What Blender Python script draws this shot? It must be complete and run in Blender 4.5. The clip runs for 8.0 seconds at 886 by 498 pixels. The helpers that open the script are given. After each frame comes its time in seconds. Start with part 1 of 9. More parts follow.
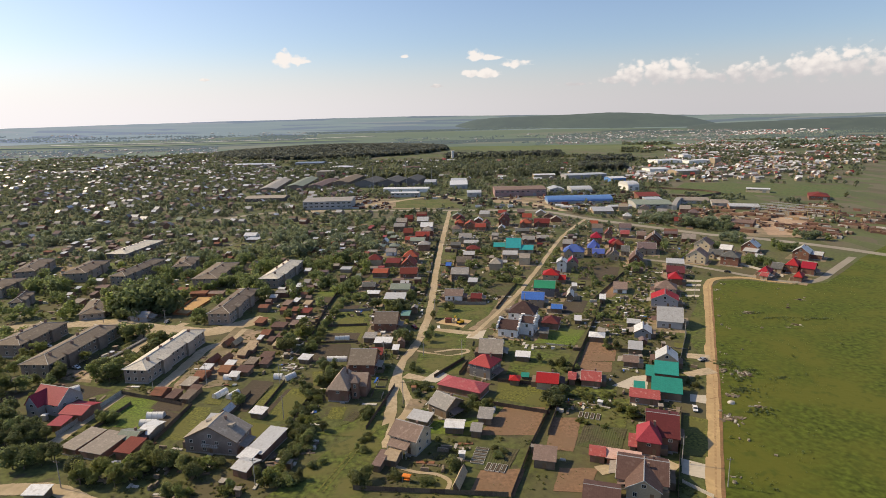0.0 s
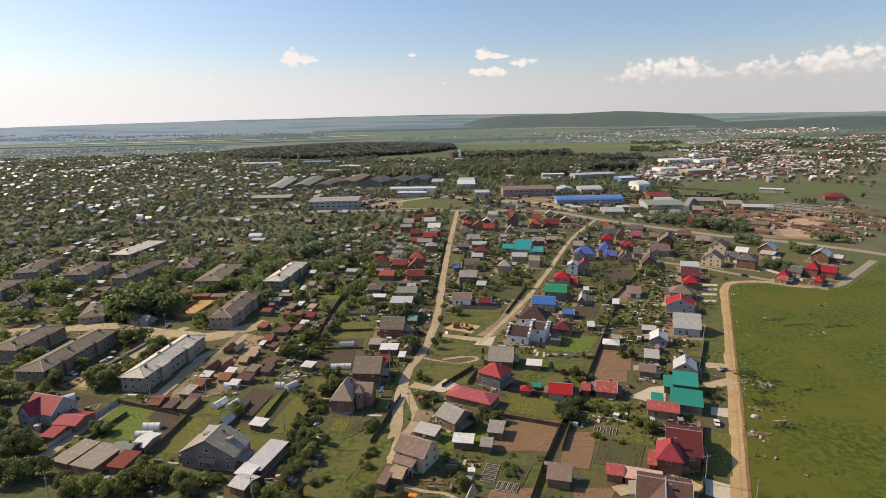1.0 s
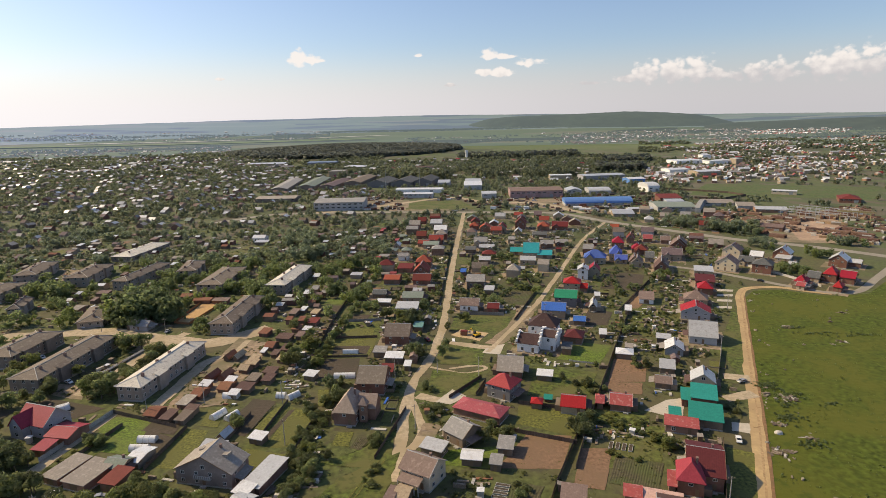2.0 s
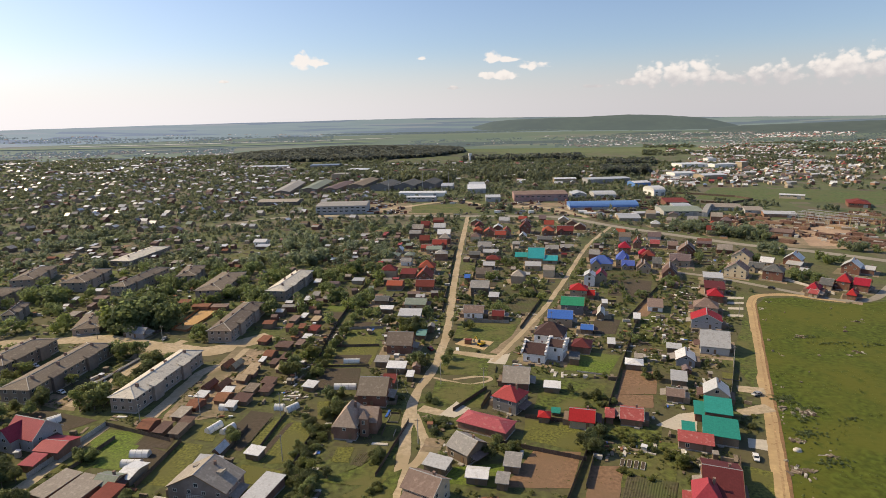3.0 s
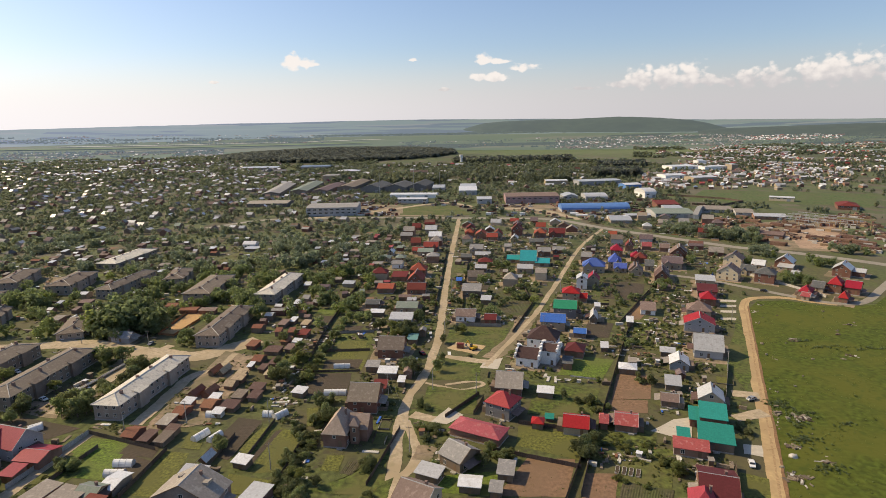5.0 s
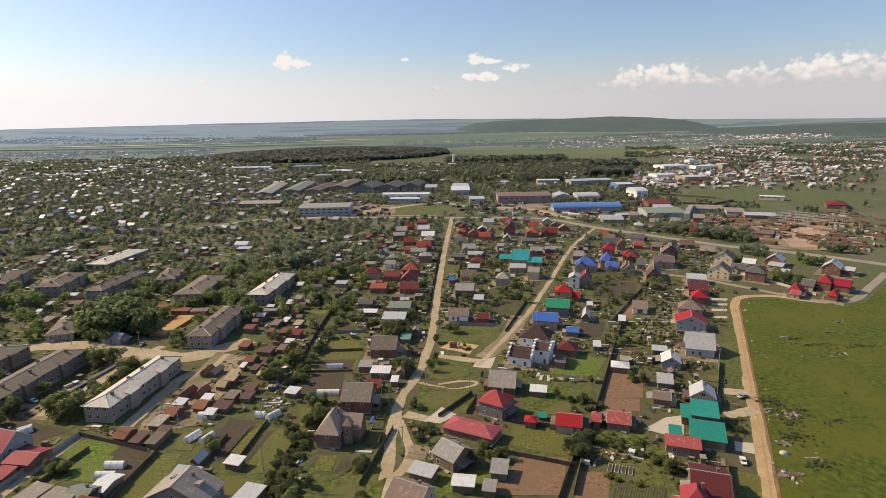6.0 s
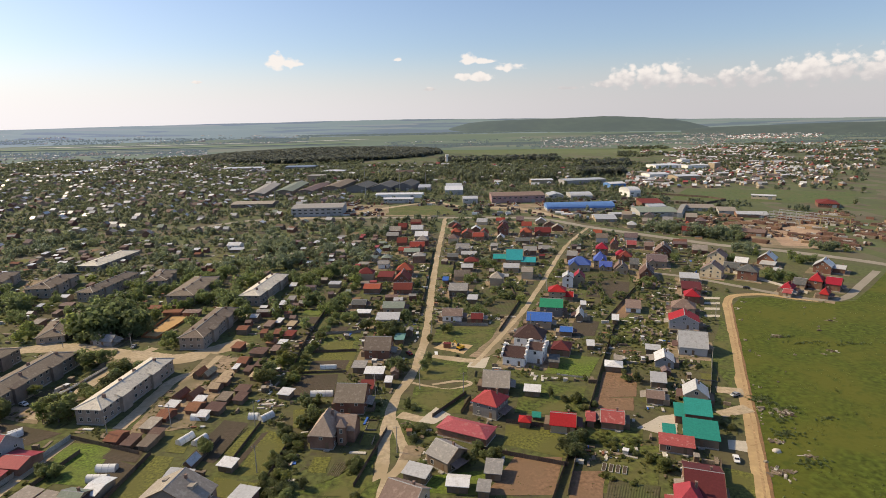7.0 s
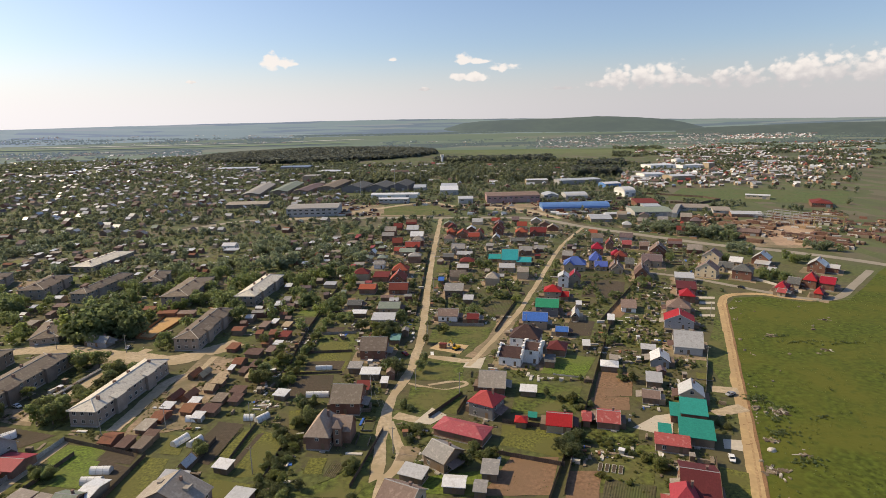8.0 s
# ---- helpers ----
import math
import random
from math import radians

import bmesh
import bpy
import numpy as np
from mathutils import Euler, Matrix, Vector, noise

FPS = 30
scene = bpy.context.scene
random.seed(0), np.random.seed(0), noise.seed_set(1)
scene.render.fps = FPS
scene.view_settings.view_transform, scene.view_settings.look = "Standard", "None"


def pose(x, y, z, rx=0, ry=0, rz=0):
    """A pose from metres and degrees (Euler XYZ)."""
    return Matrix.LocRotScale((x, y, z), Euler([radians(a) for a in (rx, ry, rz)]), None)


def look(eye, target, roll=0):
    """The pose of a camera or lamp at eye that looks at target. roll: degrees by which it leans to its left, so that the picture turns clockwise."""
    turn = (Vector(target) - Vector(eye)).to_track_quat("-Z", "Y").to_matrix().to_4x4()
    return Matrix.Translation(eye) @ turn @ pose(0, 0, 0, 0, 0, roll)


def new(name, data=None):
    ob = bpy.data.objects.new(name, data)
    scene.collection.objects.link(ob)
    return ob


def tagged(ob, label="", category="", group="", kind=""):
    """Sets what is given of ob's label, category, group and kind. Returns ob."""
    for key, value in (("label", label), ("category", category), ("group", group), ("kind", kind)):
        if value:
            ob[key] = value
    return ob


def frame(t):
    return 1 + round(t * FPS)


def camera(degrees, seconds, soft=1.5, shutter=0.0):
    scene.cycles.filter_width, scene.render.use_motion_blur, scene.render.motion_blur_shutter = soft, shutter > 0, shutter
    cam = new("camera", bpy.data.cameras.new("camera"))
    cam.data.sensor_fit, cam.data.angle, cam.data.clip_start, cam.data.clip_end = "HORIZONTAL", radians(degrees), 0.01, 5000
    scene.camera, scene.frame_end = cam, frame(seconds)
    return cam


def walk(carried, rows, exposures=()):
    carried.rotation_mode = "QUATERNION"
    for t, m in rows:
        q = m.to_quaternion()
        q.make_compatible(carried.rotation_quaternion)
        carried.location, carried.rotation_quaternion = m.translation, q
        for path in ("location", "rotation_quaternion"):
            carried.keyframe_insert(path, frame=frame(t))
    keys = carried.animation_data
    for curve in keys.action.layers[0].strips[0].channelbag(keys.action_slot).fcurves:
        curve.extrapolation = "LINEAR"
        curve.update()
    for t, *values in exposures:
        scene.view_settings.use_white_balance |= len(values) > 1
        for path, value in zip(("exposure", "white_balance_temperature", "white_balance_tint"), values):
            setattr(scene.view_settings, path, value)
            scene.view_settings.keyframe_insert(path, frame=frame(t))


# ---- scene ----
cam = camera(74.0, 8.0, soft=0.6)
PATH = [
    (0, (0.580, -30.820, 100.731), (0.710, -28.091, 100.118), -1.4),
    (0.5, (0.594, -25.994, 100.713), (0.707, -23.264, 100.099), -1.4),
    (1, (0.515, -21.151, 100.705), (0.612, -18.421, 100.087), -1.4),
    (1.5, (0.386, -16.580, 100.684), (0.468, -13.850, 100.065), -1.4),
    (3, (0.031, -4.801, 100.822), (0.087, -2.068, 100.219), -1.3),
    (3.5, (-0.042, -2.514, 100.850), (0.017, 0.220, 100.251), -1.2),
    (4, (-0.106, -1.593, 100.870), (-0.043, 1.141, 100.275), -1.1),
    (4.5, (-0.157, -1.414, 100.863), (-0.078, 1.320, 100.267), -1.1),
    (6, (-0.273, -1.469, 100.740), (-0.139, 1.263, 100.141), -1.1),
    (6.5, (-0.223, -1.334, 100.717), (-0.073, 1.396, 100.118), -1.2),
    (7, (-0.160, -1.175, 100.715), (0.004, 1.557, 100.115), -1.2),
    (7.5, (-0.182, -1.042, 100.717), (-0.007, 1.688, 100.118), -1.2),
    (8, (-0.312, -0.934, 100.752), (-0.126, 1.795, 100.152), -1.2),
]
walk(cam, [(t, look(eye, target, roll)) for t, eye, target, roll in PATH], exposures=[(0, 0.0, 8000, 10), (8, 0.0, 8000, 10)])

# ---- light ----
SUN_AZ, SUN_EL = radians(-69), radians(38)      # from +y, to the left of the view; height above the horizon
world = bpy.data.worlds.new("sky")
scene.world = world
world.use_nodes = True
wn, wl = world.node_tree.nodes, world.node_tree.links
wn.clear()


def wnode(kind):
    return wn.new(kind)


def wmath(op, a, b=None, c=None):
    n = wnode("ShaderNodeMath")
    n.operation = op
    for i, v in enumerate((a, b, c)):
        if v is None:
            continue
        if isinstance(v, (int, float)):
            n.inputs[i].default_value = v
        else:
            wl.new(v, n.inputs[i])
    return n.outputs[0]


sky = wnode("ShaderNodeTexSky")
sky.sky_type = "NISHITA"
sky.sun_disc = False
sky.sun_elevation = SUN_EL
sky.sun_rotation = SUN_AZ
sky.air_density = 1.0
sky.dust_density = 1.3
sky.ozone_density = 3.0
sky.altitude = 250
coord = wnode("ShaderNodeTexCoord")
split = wnode("ShaderNodeSeparateXYZ")
wl.new(coord.outputs["Generated"], split.inputs[0])
azim = wmath("ARCTAN2", split.outputs[0], split.outputs[1])
elev = wmath("ARCSINE", split.outputs[2])
lumps = wnode("ShaderNodeTexNoise")
lumps.noise_dimensions = "3D"
lumps.inputs["Scale"].default_value, lumps.inputs["Detail"].default_value, lumps.inputs["Roughness"].default_value = 62, 6, 0.55
squash = wnode("ShaderNodeVectorMath")
squash.operation = "MULTIPLY"
squash.inputs[1].default_value = (1, 1, 1.35)
wl.new(coord.outputs["Generated"], squash.inputs[0])
wl.new(squash.outputs[0], lumps.inputs["Vector"])
billow = wnode("ShaderNodeTexVoronoi")
billow.feature = "SMOOTH_F1"
billow.inputs["Scale"].default_value, billow.inputs["Smoothness"].default_value = 85, 0.35
wl.new(squash.outputs[0], billow.inputs["Vector"])
# cumulus low over the horizon: azimuth, height, half width, half height, in degrees
CLOUDS = [(-11.3, 5.2, 1.3, 1.15), (-10.2, 5.15, 1.2, 0.8), (6.2, 5.3, 1.2, 0.85), (7.6, 5.2, 1.1, 0.55), (5.8, 3.8, 1.3, 0.7), (7.2, 3.7, 1.4, 0.95), (9.8, 4.5, 1.7, 0.6),
          (-18.2, 3.6, 0.6, 0.25), (2.5, 2.8, 0.9, 0.28), (15.3, 2.6, 1.6, 0.35), (-0.4, 5.5, 0.7, 0.25),
          (18.6, 2.8, 1.3, 0.75), (20.3, 3.0, 1.7, 1.7), (22.4, 3.0, 1.8, 1.8), (24.4, 3.0, 1.6, 2.05), (25.9, 2.8, 1.4, 1.0), (27.6, 2.6, 1.1, 0.7), (28.9, 2.7, 1.7, 1.3), (30.7, 2.7, 1.7, 1.45),
          (33.3, 2.8, 1.4, 1.75), (34.8, 2.9, 2.0, 2.1), (36.8, 2.9, 2.2, 2.05), (39.5, 2.9, 2.8, 2.1), (43.0, 2.8, 3.2, 1.9)]
cover = None
for a, e, ra, re in CLOUDS:
    u = wmath("MULTIPLY", wmath("SUBTRACT", azim, radians(a)), 1 / radians(ra))
    v = wmath("MULTIPLY", wmath("SUBTRACT", elev, radians(e)), 1 / radians(re))
    up, down = wmath("MAXIMUM", v, 0), wmath("MINIMUM", v, 0)
    d = wmath("ADD", wmath("SUBTRACT", 1, wmath("SQRT", wmath("ADD", wmath("MULTIPLY", u, u), wmath("MULTIPLY", up, up)))), wmath("MULTIPLY", down, 1.9))
    cover = d if cover is None else wmath("MAXIMUM", cover, d)
puffs = wmath("ADD", wmath("MULTIPLY", wmath("SUBTRACT", lumps.outputs[0], 0.5), 1.5), wmath("MULTIPLY", wmath("SUBTRACT", 0.42, billow.outputs["Distance"]), 0.55))
dense = wmath("ADD", cover, puffs)
edge = wnode("ShaderNodeMapRange")
edge.interpolation_type = "SMOOTHSTEP"
edge.inputs["From Min"].default_value, edge.inputs["From Max"].default_value = 0.05, 0.5
wl.new(dense, edge.inputs["Value"])
inside = wnode("ShaderNodeMapRange")
inside.interpolation_type = "SMOOTHSTEP"
inside.inputs["From Min"].default_value, inside.inputs["From Max"].default_value = -0.35, 0.15
wl.new(cover, inside.inputs["Value"])
cloud_mask = wmath("MULTIPLY", wmath("MULTIPLY", edge.outputs[0], inside.outputs[0]), 0.9)
# cloud bodies: bright crowns, greyer below
height = wnode("ShaderNodeMapRange")
height.interpolation_type = "SMOOTHSTEP"
height.inputs["From Min"].default_value, height.inputs["From Max"].default_value = radians(2.2), radians(4.3)
wl.new(wmath("ADD", elev, wmath("MULTIPLY", puffs, radians(1.6))), height.inputs["Value"])
shade = wnode("ShaderNodeValToRGB")
shade.color_ramp.elements[0].position, shade.color_ramp.elements[0].color = 0.0, (4.15, 4.42, 5.3, 1)
shade.color_ramp.elements[1].position, shade.color_ramp.elements[1].color = 1.0, (6.6, 6.75, 7.5, 1)
wl.new(height.outputs[0], shade.inputs[0])
haze = wnode("ShaderNodeMapRange")
haze.interpolation_type = "SMOOTHERSTEP"
haze.inputs["From Min"].default_value, haze.inputs["From Max"].default_value = radians(0), radians(7.5)
haze.inputs["To Min"].default_value, haze.inputs["To Max"].default_value = 0.92, 0.0
wl.new(elev, haze.inputs["Value"])
veil = wnode("ShaderNodeMix")
veil.data_type = "RGBA"
# the haze is brighter towards the sun
sunward = wnode("ShaderNodeMapRange")
sunward.interpolation_type = "SMOOTHSTEP"
sunward.inputs["From Min"].default_value, sunward.inputs["From Max"].default_value = radians(-50), radians(35)
wl.new(azim, sunward.inputs["Value"])
haze_tone = wnode("ShaderNodeMix")
haze_tone.data_type = "RGBA"
haze_tone.inputs["A"].default_value, haze_tone.inputs["B"].default_value = (6.9, 7.35, 8.9, 1), (4.1, 4.4, 5.4, 1)
wl.new(sunward.outputs[0], haze_tone.inputs["Factor"])
wl.new(haze_tone.outputs["Result"], veil.inputs["B"])
wl.new(haze.outputs[0], veil.inputs["Factor"])
clear = wnode("ShaderNodeVectorMath")
clear.operation = "MULTIPLY"
clear.inputs[1].default_value = (0.92, 1.01, 1.22)
wl.new(sky.outputs[0], clear.inputs[0])
wl.new(clear.outputs[0], veil.inputs["A"])
mix = wnode("ShaderNodeMix")
mix.data_type = "RGBA"
wl.new(cloud_mask, mix.inputs["Factor"])
wl.new(veil.outputs["Result"], mix.inputs["A"])
wl.new(shade.outputs[0], mix.inputs["B"])
back = wnode("ShaderNodeBackground")
back.inputs["Strength"].default_value = 0.135
wl.new(mix.outputs["Result"], back.inputs["Color"])
wl.new(back.outputs[0], wnode("ShaderNodeOutputWorld").inputs["Surface"])

sun_dir = Vector((math.sin(SUN_AZ) * math.cos(SUN_EL), math.cos(SUN_AZ) * math.cos(SUN_EL), math.sin(SUN_EL)))
lamp = bpy.data.lights.new("sun", "SUN")
lamp.energy, lamp.angle, lamp.color = 4.5, radians(0.5), (1.0, 0.87, 0.64)
new("sun", lamp).matrix_world = look(sun_dir * 900, (0, 0, 0))
scene.view_settings.exposure = 0.0


# ---- materials ----
def surface(name, colour, rough=0.8, vary=0.25, grain=1.2, stain=0.12, bump=0.15, spread=0.0, second=None, ribs="", worn=None, gloss=0.3, space="Object"):
    """A worn surface: fine grain and broad stains over colour (towards second), ribs along an axis, patches of wear,
    and a difference from thing to thing (spread)."""
    m = bpy.data.materials.new(name)
    m.use_nodes = True
    n, l = m.node_tree.nodes, m.node_tree.links
    bsdf = n["Principled BSDF"]
    bsdf.inputs["Roughness"].default_value = rough
    bsdf.inputs["Specular IOR Level"].default_value = gloss
    tex = n.new("ShaderNodeTexCoord")
    if space == "World":
        # dust and blades that catch light at a grazing angle; also imitates haze
        bsdf.inputs["Sheen Weight"].default_value, bsdf.inputs["Sheen Roughness"].default_value = 0.045, 0.5
        bsdf.inputs["Sheen Tint"].default_value = (0.85, 0.85, 0.6, 1)
        place = n.new("ShaderNodeNewGeometry").outputs["Position"]
    else:
        place = tex.outputs["Object"]
    info = n.new("ShaderNodeObjectInfo")
    shift = n.new("ShaderNodeVectorMath")
    shift.operation = "ADD"
    wide = n.new("ShaderNodeVectorMath")
    wide.operation = "SCALE"
    wide.inputs[0].default_value = (37.0, 19.0, 7.0)
    l.new(info.outputs["Random"], wide.inputs["Scale"])
    l.new(place, shift.inputs[0])
    if space != "World":
        l.new(wide.outputs[0], shift.inputs[1])

    def noise_of(scale, detail):
        t = n.new("ShaderNodeTexNoise")
        t.inputs["Scale"].default_value, t.inputs["Detail"].default_value = scale, detail
        l.new(shift.outputs[0], t.inputs["Vector"])
        return t.outputs[0]

    def mixed(fac, a, b, low, high, amount=1.0):
        r = n.new("ShaderNodeMapRange")
        r.inputs["From Min"].default_value, r.inputs["From Max"].default_value = low, high
        r.inputs["To Max"].default_value = amount
        l.new(fac, r.inputs["Value"])
        x = n.new("ShaderNodeMix")
        x.data_type = "RGBA"
        l.new(r.outputs[0], x.inputs["Factor"])
        for key, value in (("A", a), ("B", b)):
            if isinstance(value, tuple):
                x.inputs[key].default_value = value
            else:
                l.new(value, x.inputs[key])
        return x.outputs["Result"]

    dark = tuple(c * (1 - vary) for c in colour) + (1,)
    light = tuple(min(1, c * (1 + vary)) for c in colour) + (1,)
    fine, broad = noise_of(grain, 5), noise_of(stain, 4)
    col = mixed(fine, dark, light, 0.3, 0.7)
    if second:
        col = mixed(broad, col, (*second, 1), 0.42, 0.62)
    else:
        col = mixed(broad, col, dark, 0.45, 0.75, 0.6)
    if worn:
        col = mixed(noise_of(grain * 0.45, 6), col, (*worn, 1), 0.56, 0.66, 0.8)
    if spread:
        tint = n.new("ShaderNodeHueSaturation")
        for key, low, high in (("Hue", 0.5 - spread * 0.06, 0.5 + spread * 0.06), ("Value", 1 - spread, 1 + spread)):
            r = n.new("ShaderNodeMapRange")
            r.inputs["To Min"].default_value, r.inputs["To Max"].default_value = low, high
            l.new(info.outputs["Random"], r.inputs["Value"])
            l.new(r.outputs[0], tint.inputs[key])
        l.new(col, tint.inputs["Color"])
        col = tint.outputs[0]
    relief = n.new("ShaderNodeBump")
    relief.inputs["Strength"].default_value = bump
    relief.inputs["Distance"].default_value = 0.15
    if ribs:
        wave = n.new("ShaderNodeTexWave")
        wave.wave_type, wave.bands_direction = "BANDS", ribs
        wave.inputs["Scale"].default_value, wave.inputs["Distortion"].default_value = 0.55, 0.0
        l.new(place, wave.inputs["Vector"])
        col = mixed(wave.outputs["Fac"], col, dark, 0.0, 0.35, 0.0)
        add = n.new("ShaderNodeMath")
        add.operation = "ADD"
        l.new(wave.outputs["Fac"], add.inputs[0])
        l.new(fine, add.inputs[1])
        l.new(add.outputs[0], relief.inputs["Height"])
    else:
        l.new(fine, relief.inputs["Height"])
    l.new(relief.outputs[0], bsdf.inputs["Normal"])
    l.new(col, bsdf.inputs["Base Color"])
    return m


# painted and weathered roof sheets
ROOF = {}
for key, colour, worn, rough in (
        ("red", (0.34, 0.02, 0.029), None, 0.42), ("fadedred", (0.34, 0.075, 0.075), (0.42, 0.19, 0.18), 0.6), ("brownred", (0.17, 0.035, 0.03), None, 0.6),
        ("maroon", (0.11, 0.025, 0.028), None, 0.5), ("pink", (0.52, 0.33, 0.29), (0.4, 0.2, 0.17), 0.6),
        ("brown", (0.2, 0.14, 0.12), (0.28, 0.21, 0.18), 0.65), ("darkbrown", (0.115, 0.068, 0.058), (0.15, 0.1, 0.085), 0.6),
        ("deepbrown", (0.07, 0.04, 0.037), (0.095, 0.06, 0.052), 0.55), ("crimson", (0.32, 0.045, 0.06), None, 0.45), ("fadedcrimson", (0.37, 0.085, 0.1), (0.4, 0.15, 0.15), 0.5), ("purplebrown", (0.15, 0.11, 0.115), (0.22, 0.17, 0.15), 0.7),
        ("grey", (0.27, 0.26, 0.25), (0.38, 0.36, 0.33), 0.6), ("darkgrey", (0.11, 0.115, 0.115), (0.18, 0.17, 0.16), 0.65),
        ("light", (0.46, 0.46, 0.45), (0.34, 0.32, 0.3), 0.45), ("pale", (0.66, 0.66, 0.65), (0.5, 0.48, 0.45), 0.4),
        ("teal", (0.015, 0.23, 0.185), None, 0.42), ("green", (0.02, 0.26, 0.14), None, 0.42), ("blue", (0.045, 0.15, 0.44), None, 0.42),
        ("cyan", (0.02, 0.33, 0.34), None, 0.42), ("violet", (0.07, 0.125, 0.37), None, 0.45), ("skyblue", (0.1, 0.22, 0.47), None, 0.45), ("slategrey", (0.3, 0.265, 0.23), (0.4, 0.36, 0.31), 0.75), ("hiptile", (0.33, 0.25, 0.2), (0.4, 0.32, 0.26), 0.5), ("tilered", (0.3, 0.062, 0.042), (0.24, 0.085, 0.065), 0.65),
        ("tealgrey", (0.12, 0.25, 0.23), None, 0.5), ("greengrey", (0.2, 0.24, 0.2), (0.27, 0.28, 0.25), 0.6), ("bluegrey", (0.16, 0.22, 0.32), None, 0.5),
        ("tanroof", (0.42, 0.33, 0.22), (0.3, 0.22, 0.15), 0.8), ("rust", (0.235, 0.105, 0.066), (0.17, 0.09, 0.06), 0.85),
        ("slatelight", (0.62, 0.58, 0.5), (0.38, 0.35, 0.31), 0.75), ("slatebrown", (0.19, 0.155, 0.125), (0.27, 0.23, 0.19), 0.8)):
    for axis in "XY":
        sheet = key in ("pale", "light")
        ROOF[key, axis] = surface(key + "_roof", colour, 0.3 if sheet else min(0.9, rough + 0.14), vary=0.14, grain=1.6, stain=0.22, bump=0.06 if sheet else 0.11, spread=0.12, ribs=axis, worn=worn, gloss=0.9 if sheet else 0.2)
WALL = {key: surface(key + "_wall", colour, 0.85, vary=0.1, grain=2.5, stain=0.3, bump=0.1, spread=0.08, second=second) for key, colour, second in (
    ("white", (0.8, 0.79, 0.77), None), ("beige", (0.56, 0.47, 0.34), None), ("tan", (0.37, 0.3, 0.22), None), ("brick", (0.23, 0.125, 0.088), (0.29, 0.17, 0.125)),
    ("redbrick", (0.19, 0.088, 0.062), (0.23, 0.115, 0.085)), ("brickgrey", (0.26, 0.21, 0.19), (0.21, 0.165, 0.145)), ("slate", (0.17, 0.167, 0.17), None),
    ("darkwood", (0.165, 0.12, 0.088), (0.22, 0.165, 0.12)), ("greywall", (0.42, 0.42, 0.42), None), ("greyblue", (0.33, 0.33, 0.345), None),
    ("stucco", (0.35, 0.295, 0.25), (0.29, 0.24, 0.2)), ("stuccodark", (0.25, 0.2, 0.165), (0.2, 0.16, 0.13)), ("panelgrey", (0.4, 0.41, 0.42), (0.34, 0.35, 0.36)),
    ("maroonwall", (0.42, 0.29, 0.29), (0.36, 0.23, 0.22)), ("bluewall", (0.1, 0.24, 0.5), None))}
FENCE = {"dark": surface("dark_boards", (0.12, 0.09, 0.07), 0.9, spread=0.25, grain=3), "grey": surface("grey_boards", (0.26, 0.24, 0.22), 0.9, spread=0.2, grain=3),
         "concrete": surface("concrete_slabs", (0.42, 0.4, 0.36), 0.9, spread=0.1, grain=2), "rink": surface("orange_brown_boards", (0.34, 0.15, 0.065), 0.85, spread=0.1, grain=3), "pale": surface("pale_boards", (0.5, 0.47, 0.42), 0.85, spread=0.1, grain=3)}
WHITE_FRAME = surface("white_frame", (0.5, 0.49, 0.46), 0.5, vary=0.05)
BROWN_FRAME = surface("brown_frame", (0.2, 0.13, 0.08), 0.6, vary=0.1)
CHIMNEY = surface("chimney_brick", (0.24, 0.16, 0.13), 0.9, grain=4)
FILM = surface("greenhouse_film", (0.76, 0.76, 0.73), 0.35, vary=0.06, gloss=0.5)
WOOD = surface("weathered_wood", (0.24, 0.19, 0.14), 0.9, grain=3)
LOGS = surface("log_wood", (0.17, 0.1, 0.075), 0.9, grain=2, spread=0.2)
CONCRETE = surface("pole_concrete", (0.36, 0.34, 0.31), 0.9, grain=4)
STEEL = surface("dull_steel", (0.3, 0.31, 0.32), 0.5, grain=3)
RUBBLE = surface("rubble", (0.3, 0.27, 0.21), 0.95, vary=0.5, grain=1.5, second=(0.2, 0.17, 0.13), stain=0.6)
ORANGE = surface("orange_cloth", (0.75, 0.22, 0.04), 0.8, vary=0.1)
TYRE = surface("tyre_rubber", (0.03, 0.03, 0.03), 0.9, vary=0.1)
PAINT = {key: surface(key + "_car_paint", colour, 0.25, vary=0.03, gloss=0.6) for key, colour in (
    ("white", (0.75, 0.75, 0.74)), ("grey", (0.3, 0.31, 0.33)), ("darkred", (0.2, 0.02, 0.02)), ("black", (0.02, 0.02, 0.025)), ("sand", (0.45, 0.38, 0.26)))}
GLASS = bpy.data.materials.new("window_glass")
GLASS.use_nodes = True
for key, value in (("Base Color", (0.03, 0.035, 0.04, 1)), ("Roughness", 0.08), ("Specular IOR Level", 0.7)):
    GLASS.node_tree.nodes["Principled BSDF"].inputs[key].default_value = value


def leaf_material(name, colour, other, spread=0.25, thinness=0.67):
    m = surface(name, colour, 0.62, vary=0.3, grain=0.9, stain=0.35, bump=0.0, spread=spread, second=other, gloss=0.2)
    n, l = m.node_tree.nodes, m.node_tree.links
    bsdf, out = n["Principled BSDF"], n["Material Output"]
    # sheen that lightens the crowns in place of haze
    bsdf.inputs["Sheen Weight"].default_value, bsdf.inputs["Sheen Roughness"].default_value = 0.15, 0.4
    thin = n.new("ShaderNodeBsdfTranslucent")
    l.new(bsdf.inputs["Base Color"].links[0].from_socket, thin.inputs["Color"])
    both = n.new("ShaderNodeMixShader")
    both.inputs[0].default_value = thinness
    l.new(bsdf.outputs[0], both.inputs[1])
    l.new(thin.outputs[0], both.inputs[2])
    l.new(both.outputs[0], out.inputs["Surface"])
    return m


